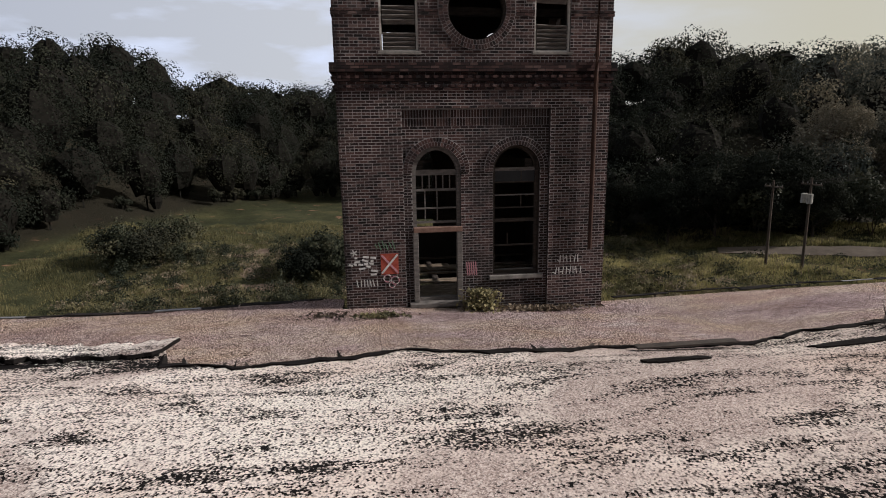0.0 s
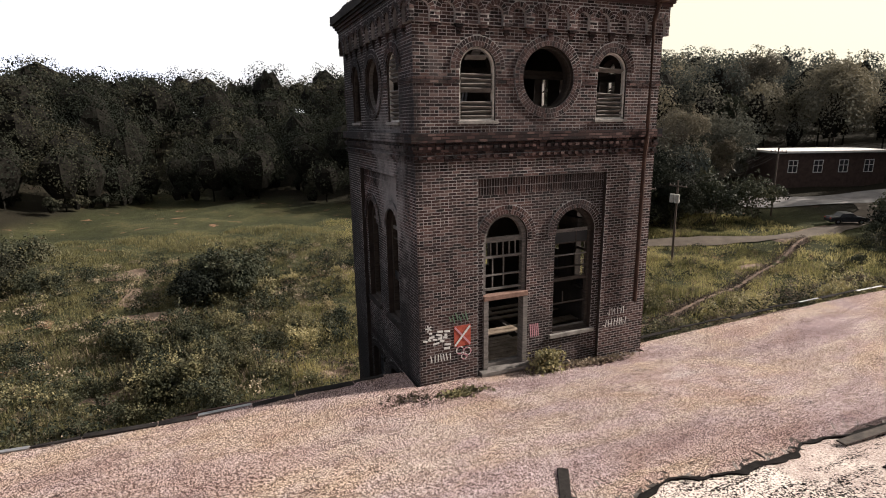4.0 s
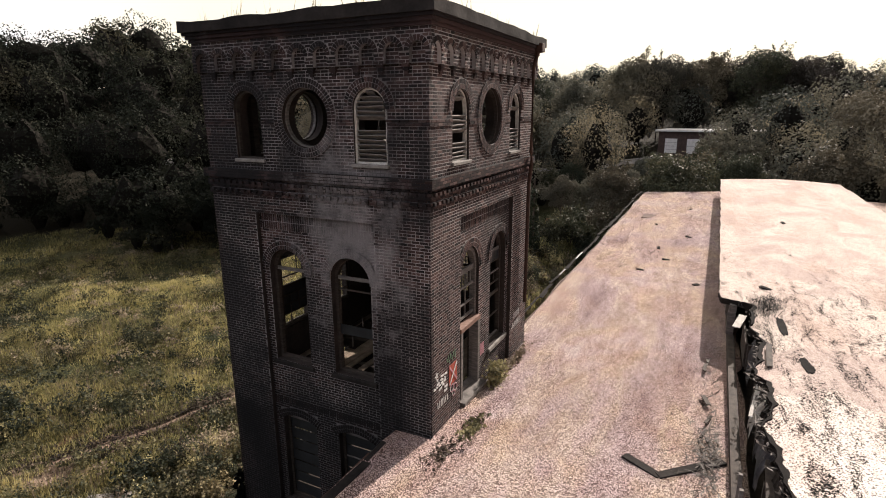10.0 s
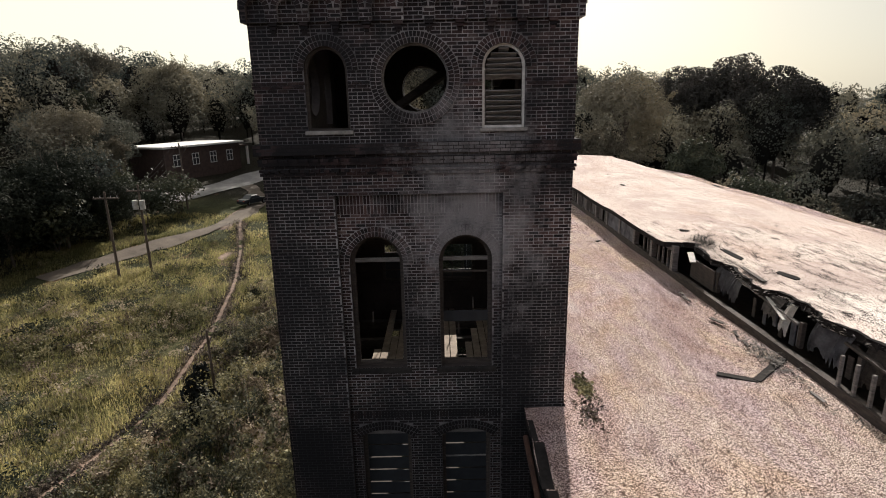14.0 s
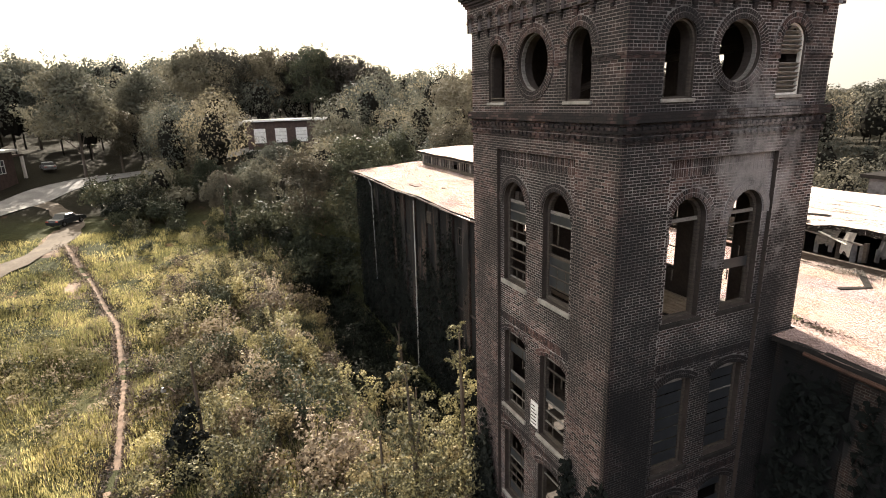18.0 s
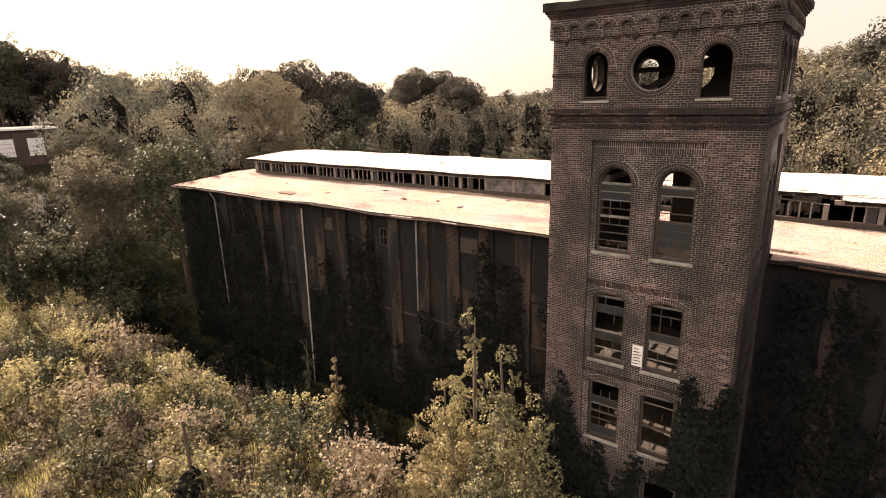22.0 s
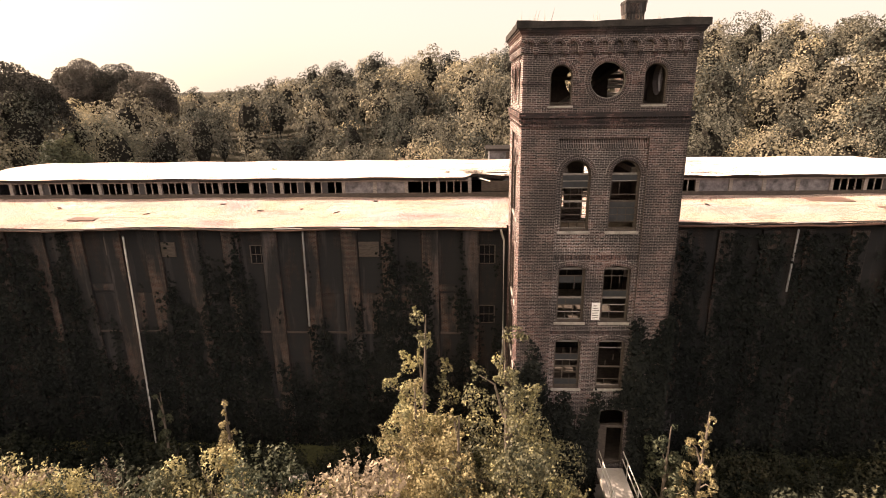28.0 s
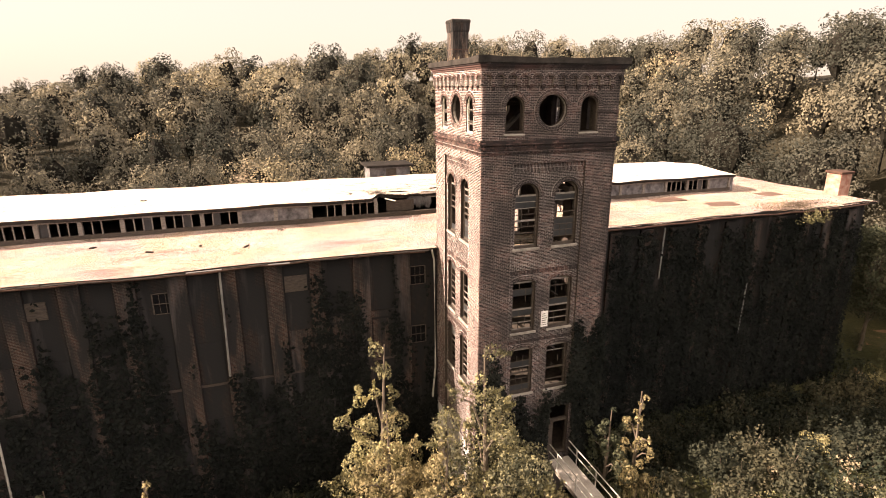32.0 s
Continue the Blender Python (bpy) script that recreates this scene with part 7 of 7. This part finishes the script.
def flat_house(name, x, y, turn, lx, ly, h, label, base, panels=False):
    t = thing(name, label, "house")
    t.matrix_world = pose(x, y, base, 0, 0, turn)
    part("wall", box((-lx / 2, -ly / 2, -1.5), (lx / 2, ly / 2, h)), HOUSE_BRICK, t)
    part("roof", box((-lx / 2 - 0.6, -ly / 2 - 0.6, h), (lx / 2 + 0.6, ly / 2 + 0.6, h + 0.35), None, 0.03), WHITE, t, "flat white roof")
    for k in range(4):
        xx = -lx / 2 + lx * (k + 0.6) / 4.3
        if panels:
            door = part("door", box((xx - 1.15, -ly / 2 - 0.07, 0.1), (xx + 1.15, -ly / 2, 3.0), None, 0.02), WHITE, t, "wide white door panel")
            for zz in (0.8, 1.5, 2.2):
                part("rail", box((xx - 1.1, -ly / 2 - 0.1, zz), (xx + 1.1, -ly / 2 - 0.072, zz + 0.06)), CONCRETE, door)
            continue
        w = part("window", box((xx - 0.75, -ly / 2 - 0.06, 0.9), (xx + 0.75, -ly / 2, 2.9)), GLASS_DARK, t)
        for sx in (-0.75, -0.03, 0.66):
            part("frame", box((xx + sx, -ly / 2 - 0.1, 0.9), (xx + sx + 0.09, -ly / 2 - 0.062, 2.9)), WHITE, w)
        for zz in (0.9, 2.0, 2.8):
            part("frame", box((xx - 0.65, -ly / 2 - 0.095, zz), (xx + 0.65, -ly / 2 - 0.064, zz + 0.1)), WHITE, w)
    porch = part("porch", box((lx / 2, -ly / 2 + 0.5, h - 0.9), (lx / 2 + 3, -ly / 2 + 4.5, h - 0.6)), HOUSE_BRICK, t)
    for yy in (-ly / 2 + 0.7, -ly / 2 + 4.2):
        part("column", box((lx / 2 + 2.6, yy - 0.2, -1), (lx / 2 + 2.9, yy + 0.2, h - 0.9)), WHITE, porch)
    return t


flat_house("house", -85, -48.8, 157, 17.3, 9, 4.0, "low brick house with a flat white roof and white window frames", 9.0)
flat_house("house", -111, 4, 82, 18, 9, 4.4, "low building with a flat white roof and wide white doors", 11.0, True)
def parked_car(x, y, turn, paint, label):
    """A saloon: body with wheel arches, glazed cabin, lamps and four wheels."""
    car = thing("car", label, "car", "parked cars")
    car.matrix_world = pose(x, y, float(ground_z(x, y)) + 0.12, 0, 0, turn)
    bm = bmesh.new()
    side = [(-2.2, 0.3), (-2.25, 0.62), (-2.1, 0.86), (-1.15, 0.92), (1.0, 0.92), (2.0, 0.78), (2.22, 0.55), (2.15, 0.3), (1.75, 0.3), (1.6, 0.58), (1.3, 0.66), (1.0, 0.58), (0.85, 0.3), (-0.95, 0.3), (-1.1, 0.58), (-1.4, 0.66), (-1.7, 0.58), (-1.85, 0.3)]
    rows = [[bm.verts.new((a, w, b)) for a, b in side] for w in (-0.86, 0.86)]
    bm.faces.new(rows[0][::-1]), bm.faces.new(rows[1])
    for k in range(len(side)):
        q = (k + 1) % len(side)
        bm.faces.new((rows[0][k], rows[0][q], rows[1][q], rows[1][k]))
    body = part("body", bm, paint, car)
    for nm, mat, lo, hi, z0, z1, t0, t1 in (("cabin", GLASS_DARK, -1.3, 0.85, 0.9, 1.34, -0.85, 0.3), ("roof", paint, -0.88, 0.33, 1.335, 1.42, -0.75, 0.2)):
        bm = bmesh.new()
        low = [bm.verts.new((a, w, z0)) for a, w in ((lo, -0.78), (hi, -0.78), (hi, 0.78), (lo, 0.78))]
        top = [bm.verts.new((a, w, z1)) for a, w in ((t0, -0.64), (t1, -0.64), (t1, 0.64), (t0, 0.64))]
        bm.faces.new(low[::-1]), bm.faces.new(top)
        for k in range(4):
            bm.faces.new((low[k], low[(k + 1) % 4], top[(k + 1) % 4], top[k]))
        part(nm, bm, mat, car)
    for w in (-0.62, 0.62):
        part("headlight", box((2.12, w - 0.16, 0.58), (2.24, w + 0.16, 0.7), None, 0.02), WHITE, body)
        part("tail_light", box((-2.28, w - 0.16, 0.66), (-2.2, w + 0.16, 0.8), None, 0.02), SPRAY_RED, body)
    for a in (-1.4, 1.3):
        for w in (-0.78, 0.78):
            wheel = part("wheel", tube([(a, w - 0.1, 0.31), (a, w + 0.1, 0.31)], 0.31, 0.31, 14), TAR, car)
            part("rim", tube([(a, w - 0.11, 0.31), (a, w + 0.11, 0.31)], 0.18, 0.18, 10), LEAD, wheel)


parked_car(-65.3, -30.8, 150, GLASS_DARK, "dark parked car on the dirt track")
parked_car(-98, -38.5, 200, LEAD, "grey car parked beside the brick house")


# ---------- on the roof ----------
debris_rnd = random.Random(71)
timber = thing("fallen_timber", "dark broken roof timber lying on the gravel", "timber")
part("beam", beam((2.25, 4.25, 12.06), (2.75, 5.05, 12.09), 0.21, 0.13, 0.01), CORNICE, timber)
part("beam", beam((2.75, 5.0, 12.1), (1.75, 6.25, 12.2), 0.21, 0.13, 0.01), CORNICE, timber)
for i in range(6):
    x, y = debris_rnd.uniform(-4, 4.5), 6.05 + abs(debris_rnd.gauss(0, 0.12))
    a, L = debris_rnd.uniform(-0.5, 0.5), debris_rnd.uniform(0.3, 0.7)
    p = thing("broken_plank", "splintered dark plank fallen from the roof edge", "plank", "broken planks under the roof edge")
    part("plank", beam((x, y - 0.3, 12.2), (x + L * math.cos(a), y - 0.3 + L * math.sin(a) * 0.5, 12.24), debris_rnd.uniform(0.06, 0.12), 0.025), debris_rnd.choice((WOOD, WOOD_DARK, WOOD_DARK)), p)
# fine splinters spilling from the gap
rs = np.random.RandomState(17)
n = 420
sx, sy = np.where(rs.uniform(0, 1, n) < 0.7, rs.normal(1.6, 0.55, n), rs.uniform(-4.6, 5, n)), 6.15 - np.abs(rs.normal(0, 0.3, n))
c = np.stack([sx, sy, 12.19 + rs.uniform(0, 0.14, n)], 1)
d = rs.normal(0, 1, (n, 3)) * (1, 1, 0.35)
d /= np.linalg.norm(d, axis=1, keepdims=True)
e = np.cross(d, (0.1, 0.2, 1.0)) * rs.uniform(0.008, 0.022, (n, 1))
d *= rs.uniform(0.05, 0.24, (n, 1))
v = np.stack([c - d, c + e, c + d, c - e], 1).reshape(-1, 3)
tagged(new("splinters", np_mesh("splinters", v, quads(v), [WOOD, WOOD_DARK], rs.randint(0, 2, n))), "grey splinters and torn felt along the broken roof edge", "debris", kind="stuff")
# inside of the gap: grey panel, slatted boards, dark posts and torn pale fascia
for i in range(22):
    x = -0.9 + i * 0.27
    w = debris_rnd.uniform(0.11, 0.2)
    if debris_rnd.random() < 0.4:
        part("hanging_board", box((x, 6.86 + debris_rnd.uniform(0, 0.03), debris_rnd.uniform(12.3, 12.6)), (x + w, 6.9, 13.0)), debris_rnd.choice((WOOD_DARK, WOOD_DARK, BOARD)), mill)
part("rafter", beam((-5.0, 6.7, 13.34), (-4.3, 6.5, 13.16), 0.22, 0.03), WOOD_PALE, mill, "pale torn fascia board hanging down")
part("rafter", beam((-0.5, 6.95, 13.3), (0.9, 6.72, 12.98), 0.13, 0.03), WOOD_PALE, mill)
part("rafter", beam((-1.9, 6.95, 13.25), (1.4, 6.8, 13.05), 0.1, 0.06), WOOD, mill)
part("rafter", beam((3.0, 6.9, 13.25), (5.0, 6.8, 13.1), 0.14, 0.06), WOOD_DARK, mill)
for x in (-3.0, 1.5, 3.6):
    part("post", box((x - 0.06, 6.78, 12.42), (x + 0.06, 6.9, 13.15)), WOOD_DARK, mill)
part("torn_wall", box((-4.9, 6.72, 12.42), (-3.1, 6.78, 13.15)), WOOD_DARK, mill, "torn dark sheathing behind the broken edge")
slab("lifted_edge", np.arange(5.7, 13.5, 0.1), np.array([5.72, 5.95, 6.2, 6.45]), lambda x, y: 13.62 + 0.12 * (y - 6) + 0.04 * np.sin(x * 1.7), 0.06, GRAVEL_WHITE, BARE_TAR, mill, "lifted strip of gravelled roof edge", 0.07, 12)



def hanging_sheet(x0, x1, drop, out, seed, mat, label=""):
    """Roof sheathing that has come loose and sags down into the gap, torn along its foot."""
    rs = np.random.RandomState(seed)
    xs = np.arange(x0, x1, 0.07)
    foot = drop * (0.75 + 0.5 * rs.uniform(size=len(xs)))
    bm = bmesh.new()
    rows = []
    for k in range(6):
        f = k / 5
        rows.append([bm.verts.new((x, 6.98 - out * math.sin(f * 1.5) + 0.03 * math.sin(x * 5 + f * 3), float(monitor_z(x, 6.98)) - 0.12 - q * f)) for x, q in zip(xs, foot)])
    for a, b in zip(rows, rows[1:]):
        for i in range(len(xs) - 1):
            bm.faces.new((a[i], a[i + 1], b[i + 1], b[i]))
    bmesh.ops.solidify(bm, geom=bm.faces[:], thickness=0.025)
    return part("hanging_sheet", bm, mat, mill, label)


hanging_sheet(1.9, 3.2, 0.85, 0.24, 1, BOARD, "grey sheathing sagging into the gap")
hanging_sheet(-0.3, 0.5, 0.6, 0.24, 2, WOOD)
hanging_sheet(0.7, 1.1, 0.75, 0.3, 3, WOOD_PALE, "pale torn sheet hanging from the roof edge")
hanging_sheet(-3.4, -1.6, 0.7, 0.2, 4, BOARD)
hanging_sheet(3.6, 4.9, 0.8, 0.22, 5, WOOD_DARK)


def tar_patch(name, x, y, rx, ry, turn, seed, mat, label):
    """A thin ragged sheet that follows the raised roof."""
    rs = np.random.RandomState(seed)
    bm = bmesh.new()
    c, d = math.cos(radians(turn)), math.sin(radians(turn))
    ring = []
    for k in range(26):
        t = 2 * math.pi * k / 26
        q = rs.uniform(0.72, 1.15)
        u, v = rx * q * math.copysign(abs(math.cos(t)) ** 0.6, math.cos(t)), ry * q * math.copysign(abs(math.sin(t)) ** 0.6, math.sin(t))
        px, py = x + u * c - v * d, y + u * d + v * c
        ring.append((px, py, float(monitor_z(px, py))))
    top = [bm.verts.new((a, b, z + 0.024)) for a, b, z in ring]
    low = [bm.verts.new((a, b, z - 0.02)) for a, b, z in ring]
    bm.faces.new(top)
    for k in range(26):
        bm.faces.new((top[k], low[k], low[(k + 1) % 26], top[(k + 1) % 26]))
    return part(name, bm, mat, mill, label)


for i, (x, y, rx, ry, turn) in enumerate(((-0.95, 7.9, 0.5, 0.1, 6), (-3.8, 7.62, 0.7, 0.09, 3))):
    tar_patch("tar_patch", x, y, rx, ry, turn, 300 + i, BARE_TAR, "bare black tar where the gravel has gone" if i == 0 else "")
# black lip along the torn edge
lip_x = np.arange(-5.6, 5.7, 0.12)
slab("tar_lip", lip_x, np.array([0.0, 1.0]), lambda x, y: monitor_z(x, torn_edge(x) + 0.05) + 0.02, 0.05, BARE_TAR, BARE_TAR, mill, "black tar lip along the torn roof edge", 0.0, 21, None,
     lambda xs, ys: np.stack([torn_edge(xs) - 0.03, torn_edge(xs) + 0.045 + 0.04 * np.sin(xs * 2.3) + 0.03 * np.sin(xs * 7.1) + 0.02 * np.sin(xs * 17)]))
part("loose_board", beam((-0.85, 7.12, 13.52), (-2.3, 7.2, 13.55), 0.14, 0.03, 0.005), WOOD_DARK, mill, "dark board lying along the torn edge")
brush = np.random.RandomState(19)
n = 260
c = np.stack([brush.normal(-5.4, 0.45, n), brush.normal(7.35, 0.2, n), np.zeros(n)], 1)
c[:, 2] = monitor_z(c[:, 0], c[:, 1]) + brush.uniform(0.0, 0.16, n)
d = brush.normal(0, 1, (n, 3)) * (1, 0.6, 0.4)
d /= np.linalg.norm(d, axis=1, keepdims=True)
e = np.cross(d, (0.1, 0.2, 1.0)) * brush.uniform(0.008, 0.02, (n, 1))
d *= brush.uniform(0.08, 0.3, (n, 1))
v = np.stack([c - d, c + e, c + d, c - e], 1).reshape(-1, 3)
tagged(new("splinters", np_mesh("splinters", v, quads(v), [WOOD_DARK, TAR], brush.randint(0, 2, n))), "heap of dark splintered lath on the raised roof", "debris", kind="stuff")

shred = np.random.RandomState(23)
n = 260
sx = np.clip(shred.normal(0.5, 3.0, n), -5.6, 5.5)
sy = torn_edge(sx) - np.abs(shred.normal(0.0, 0.1, n))
c = np.stack([sx, sy, monitor_z(sx, np.maximum(sy, torn_edge(sx))) + shred.uniform(-0.16, 0.0, n)], 1)
d = shred.normal(0, 1, (n, 3)) * (1, 0.7, 0.15)
d /= np.linalg.norm(d, axis=1, keepdims=True)
e = np.cross(d, (0.1, 0.2, 1.0)) * shred.uniform(0.01, 0.035, (n, 1))
d *= shred.uniform(0.04, 0.15, (n, 1))
v = np.stack([c - d, c + e, c + d, c - e], 1).reshape(-1, 3)
tagged(new("shreds", np_mesh("shreds", v, quads(v), [WOOD_DARK, TAR, WOOD], shred.choice(3, n, p=[0.4, 0.45, 0.15]))), "torn felt and broken laths along the roof edge", "debris", kind="stuff")

# loose litter on the gravel
for i, (x, y) in enumerate(((-19, 3.0), (-22, 4.4), (-16.5, 3.6), (-12, 5.2), (-26, 2.2), (-14, 2.6), (9, 3.5), (-33, 4), (-20, 9), (-7.2, 7.4))):
    zf = monitor_z if y > 6.5 else wobble_roof
    z = float(zf(np.array(float(x)), np.array(float(y))))
    t = thing("roof_litter", "dark scrap of torn roofing on the gravel", "debris", "scraps on the roof")
    bm = box((-0.2, -0.08, 0), (0.2, 0.08, 0.05), pose(x, y, z, 4, 6, i * 47), 0.015)
    part("scrap", bm, TAR, t)


def tuft_patch(name, x0, x1, y0, y1, n, h, mat, label, seed, zfun):
    rs = np.random.RandomState(seed)
    x, y = rs.normal((x0 + x1) / 2, (x1 - x0) / 4, n), rs.normal((y0 + y1) / 2, (y1 - y0) / 4, n)
    z = zfun(x, y)
    c = np.stack([x, y, z + rs.uniform(0, h, n)], 1)
    v = leaf_quads(c, np.tile((0, 0, 1.0), (n, 1)), 0.06, rs, 0.9)
    return tagged(new(name, np_mesh(name, v, quads(v), [mat])), label, "weeds", kind="stuff")


tuft_patch("moss_patch", 2.1, 3.3, 0.5, 0.9, 300, 0.05, LEAF_OLIVE, "mossy weeds on the gravel beside the tower", 81, wobble_roof)
tuft_patch("moss_patch", 3.3, 4.7, 0.2, 0.8, 110, 0.05, LEAF_DRY, "dark mossy tufts on the gravel", 82, wobble_roof)
tuft_patch("roof_shrub", -0.5, 0.45, 0.05, 0.5, 900, 0.6, LEAF_OLIVE, "small shrub growing at the tower's foot on the roof", 83, wobble_roof)
tuft_patch("roof_shrub", -2.9, -0.3, 0.05, 0.4, 500, 0.14, LEAF_DRY, "dry weeds along the tower's foot on the roof", 84, wobble_roof)
tuft_patch("eave_weeds", 21, 27, -0.95, 0.6, 1600, 0.45, LEAF_DRY, "brown weeds growing along the eave", 85, wobble_roof)
tuft_patch("eave_creeper", 23.6, 26.4, -1.6, -0.9, 900, 0.1, LEAF_OLIVE, "creeper hanging over the eave", 86, lambda x, y: 11.9 - 0.9 * np.abs(np.sin(x * 3)) * (y < -1.0))


def top_weeds(seed):
    rs = np.random.RandomState(seed)
    n = 260
    e = rs.randint(0, 4, n)
    u = rs.uniform(-3.6, 3.6, n)
    u = u + 0.4 * np.sin(u * 5)
    x = np.where(e == 0, u, np.where(e == 1, u, np.where(e == 2, TH + 0.1, -TH - 0.1)))
    y = np.where(e == 0, 0.1, np.where(e == 1, -TD - 0.1, u * 0.9 - TD / 2))
    h = rs.uniform(0.1, 0.6, n) * (rs.uniform(0, 1, n) ** 2 + 0.3)
    a = rs.uniform(0, 6.28, n)
    b = np.stack([x, y, np.full(n, 21.74)], 1)
    w = 0.012
    d = np.stack([np.cos(a), np.sin(a), 0 * a], 1)
    tip = b + np.stack([0.25 * h * np.cos(a * 3), 0.25 * h * np.sin(a * 3), h], 1)
    v = np.stack([b - d * w, b + d * w, tip], 1).reshape(-1, 3)
    tagged(new("parapet_weeds", np_mesh("parapet_weeds", v, np.arange(len(v)).reshape(-1, 3), [LEAF_DRY])), "dry weeds growing on the tower's cornice", "weeds", kind="stuff")


top_weeds(91)

# pale slab and odd litter on the ground
for x, y, lx, ly, tilt, mat, lab in ((1.9, -18.4, 1.5, 1.1, 3, CONCRETE, "pale broken concrete slab in the weeds"), (-28.5, -10.8, 0.45, 0.2, 18, WHITE, "white scrap of sheet metal in the bushes"),
                                     (-15.2, -5.4, 0.5, 0.2, 12, WOOD, "weathered board lying in the bushes")):
    t = thing("litter", lab, "debris")
    part("slab", box((-lx, -ly, 0), (lx, ly, 0.16), pose(x, y, float(ground_z(x, y)) + (0.15 if mat is CONCRETE else 1.1), tilt, tilt * 0.6, 30), 0.02), mat, t)

# painted marks on the tower wall facing the roof
m, H = FACES["a"]
PROUD = 0.012
marks = random.Random(12)


def stroke(name, u0, v0, u1, v1, w, mat, parent, d=0.0):
    a, b = Vector((u0, 0, v0)), Vector((u1, 0, v1))
    L = (b - a).length
    ang = math.atan2(v1 - v0, u1 - u0)
    mm = m @ Matrix.Translation((u0, 0, v0)) @ Matrix.Rotation(-ang, 4, "Y")
    part(name, box((0, 0.002 + d, -w / 2), (L, PROUD + d, w / 2), mm), mat, parent)


graf = thing("graffiti", "white spray-paint scrawl of short bars on the brick", "graffiti")
for r, z in enumerate((13.42, 13.33, 13.24, 13.15, 13.06, 12.97)):
    u = 2.62 + marks.uniform(0, 0.15)
    while u < 3.4 - marks.uniform(0, 0.2):
        L = marks.uniform(0.06, 0.2)
        if marks.random() < 0.7:
            stroke("bar", u, z + marks.uniform(-0.02, 0.02), u + L, z + marks.uniform(-0.03, 0.05), 0.05, SPRAY_WHITE, graf)
        u += L + marks.uniform(0.02, 0.09)
for k in range(7):
    u = 2.68 + k * 0.085
    stroke("bar", u, 12.64, u + marks.uniform(-0.03, 0.05), 12.82, 0.025, SPRAY_WHITE, graf)
for k in range(5):
    t = k * math.pi * 2 / 5
    stroke("bar", 3.26, 13.55, 3.26 + 0.09 * math.cos(t), 13.55 + 0.09 * math.sin(t), 0.03, SPRAY_WHITE, graf)
flag = thing("painted_flag", "red painted square with a pale cross on the brick", "graffiti")
part("field", box((2.12, 0.002, 12.95), (2.58, 0.008, 13.5), m), SPRAY_RED, flag)
stroke("bar", 2.14, 12.98, 2.56, 13.47, 0.05, SPRAY_PINK, flag, 0.006)
stroke("bar", 2.14, 13.47, 2.56, 12.98, 0.05, SPRAY_WHITE, flag, 0.008)
tag = thing("graffiti", "pink and white looping spray tag below the painted square", "graffiti")
for cx, cz, r in ((2.42, 12.84, 0.1), (2.22, 12.78, 0.11), (2.3, 12.66, 0.08)):
    for k in range(10):
        t, t2 = k * 0.6283, (k + 1) * 0.6283
        stroke("bar", cx + r * math.cos(t), cz + r * math.sin(t), cx + r * math.cos(t2), cz + r * math.sin(t2), 0.025, SPRAY_PINK if k % 3 else SPRAY_WHITE, tag)
green = thing("graffiti", "faint green spray marks on the brick", "graffiti")
for k in range(6):
    u = 2.2 + 0.09 * k
    stroke("bar", u, 13.6 + 0.05 * (k % 2), u + 0.06, 13.85 - 0.04 * (k % 3), 0.025, SPRAY_GREEN, green)
tag2 = thing("graffiti", "two rows of white spray strokes on the corner pier", "graffiti")
for row, (z, n) in enumerate(((13.05, 6), (12.72, 8))):
    for k in range(n):
        u = -2.85 + k * 0.1 + 0.08 * (1 - row)
        stroke("bar", u, z, u + marks.uniform(-0.04, 0.04), z + 0.2, 0.022, SPRAY_WHITE, tag2)
        if k % 2:
            stroke("bar", u, z + marks.uniform(0, 0.18), u + 0.08, z + marks.uniform(0, 0.2), 0.022, SPRAY_WHITE, tag2)
tag3 = thing("graffiti", "small pink spray mark between door and window", "graffiti")
for k in range(5):
    stroke("bar", 0.02 + 0.06 * k, 12.9 - 0.115, 0.05 + 0.06 * k, 13.15, 0.03, SPRAY_PINK, tag3, -0.118)
m, H = FACES["c"]
notice = thing("wall_sign", "pale whitewashed sign with illegible marks on the tower", "sign")
part("board", box((-0.02, -0.118, 8.75), (0.36, -0.1, 9.6), m), SPRAY_WHITE, notice)
for k in range(6):
    stroke("bar", 0.02, 8.85 + 0.12 * k, 0.2 + marks.uniform(0, 0.12), 8.86 + 0.12 * k, 0.03, WOOD_DARK, notice, -0.1)

# ---------- single bricks, nearest the camera's way ----------
m, H = FACES["b"]
bh = Bricks()
bh.add(-0.1005, 0.1005, -0.0301, 0.0301, 0.0, 0.03)
bv, bf = bh.arrays(Matrix())
brick_mesh = np_mesh("brick", bv, bf, [BRICK])
for i, (u, v) in enumerate(single_bricks):
    ob = new("brick", brick_mesh)
    ob.parent = tower
    ob.matrix_world = m @ Matrix.Translation((u, 0.0008 * math.sin(i * 1.7), v))
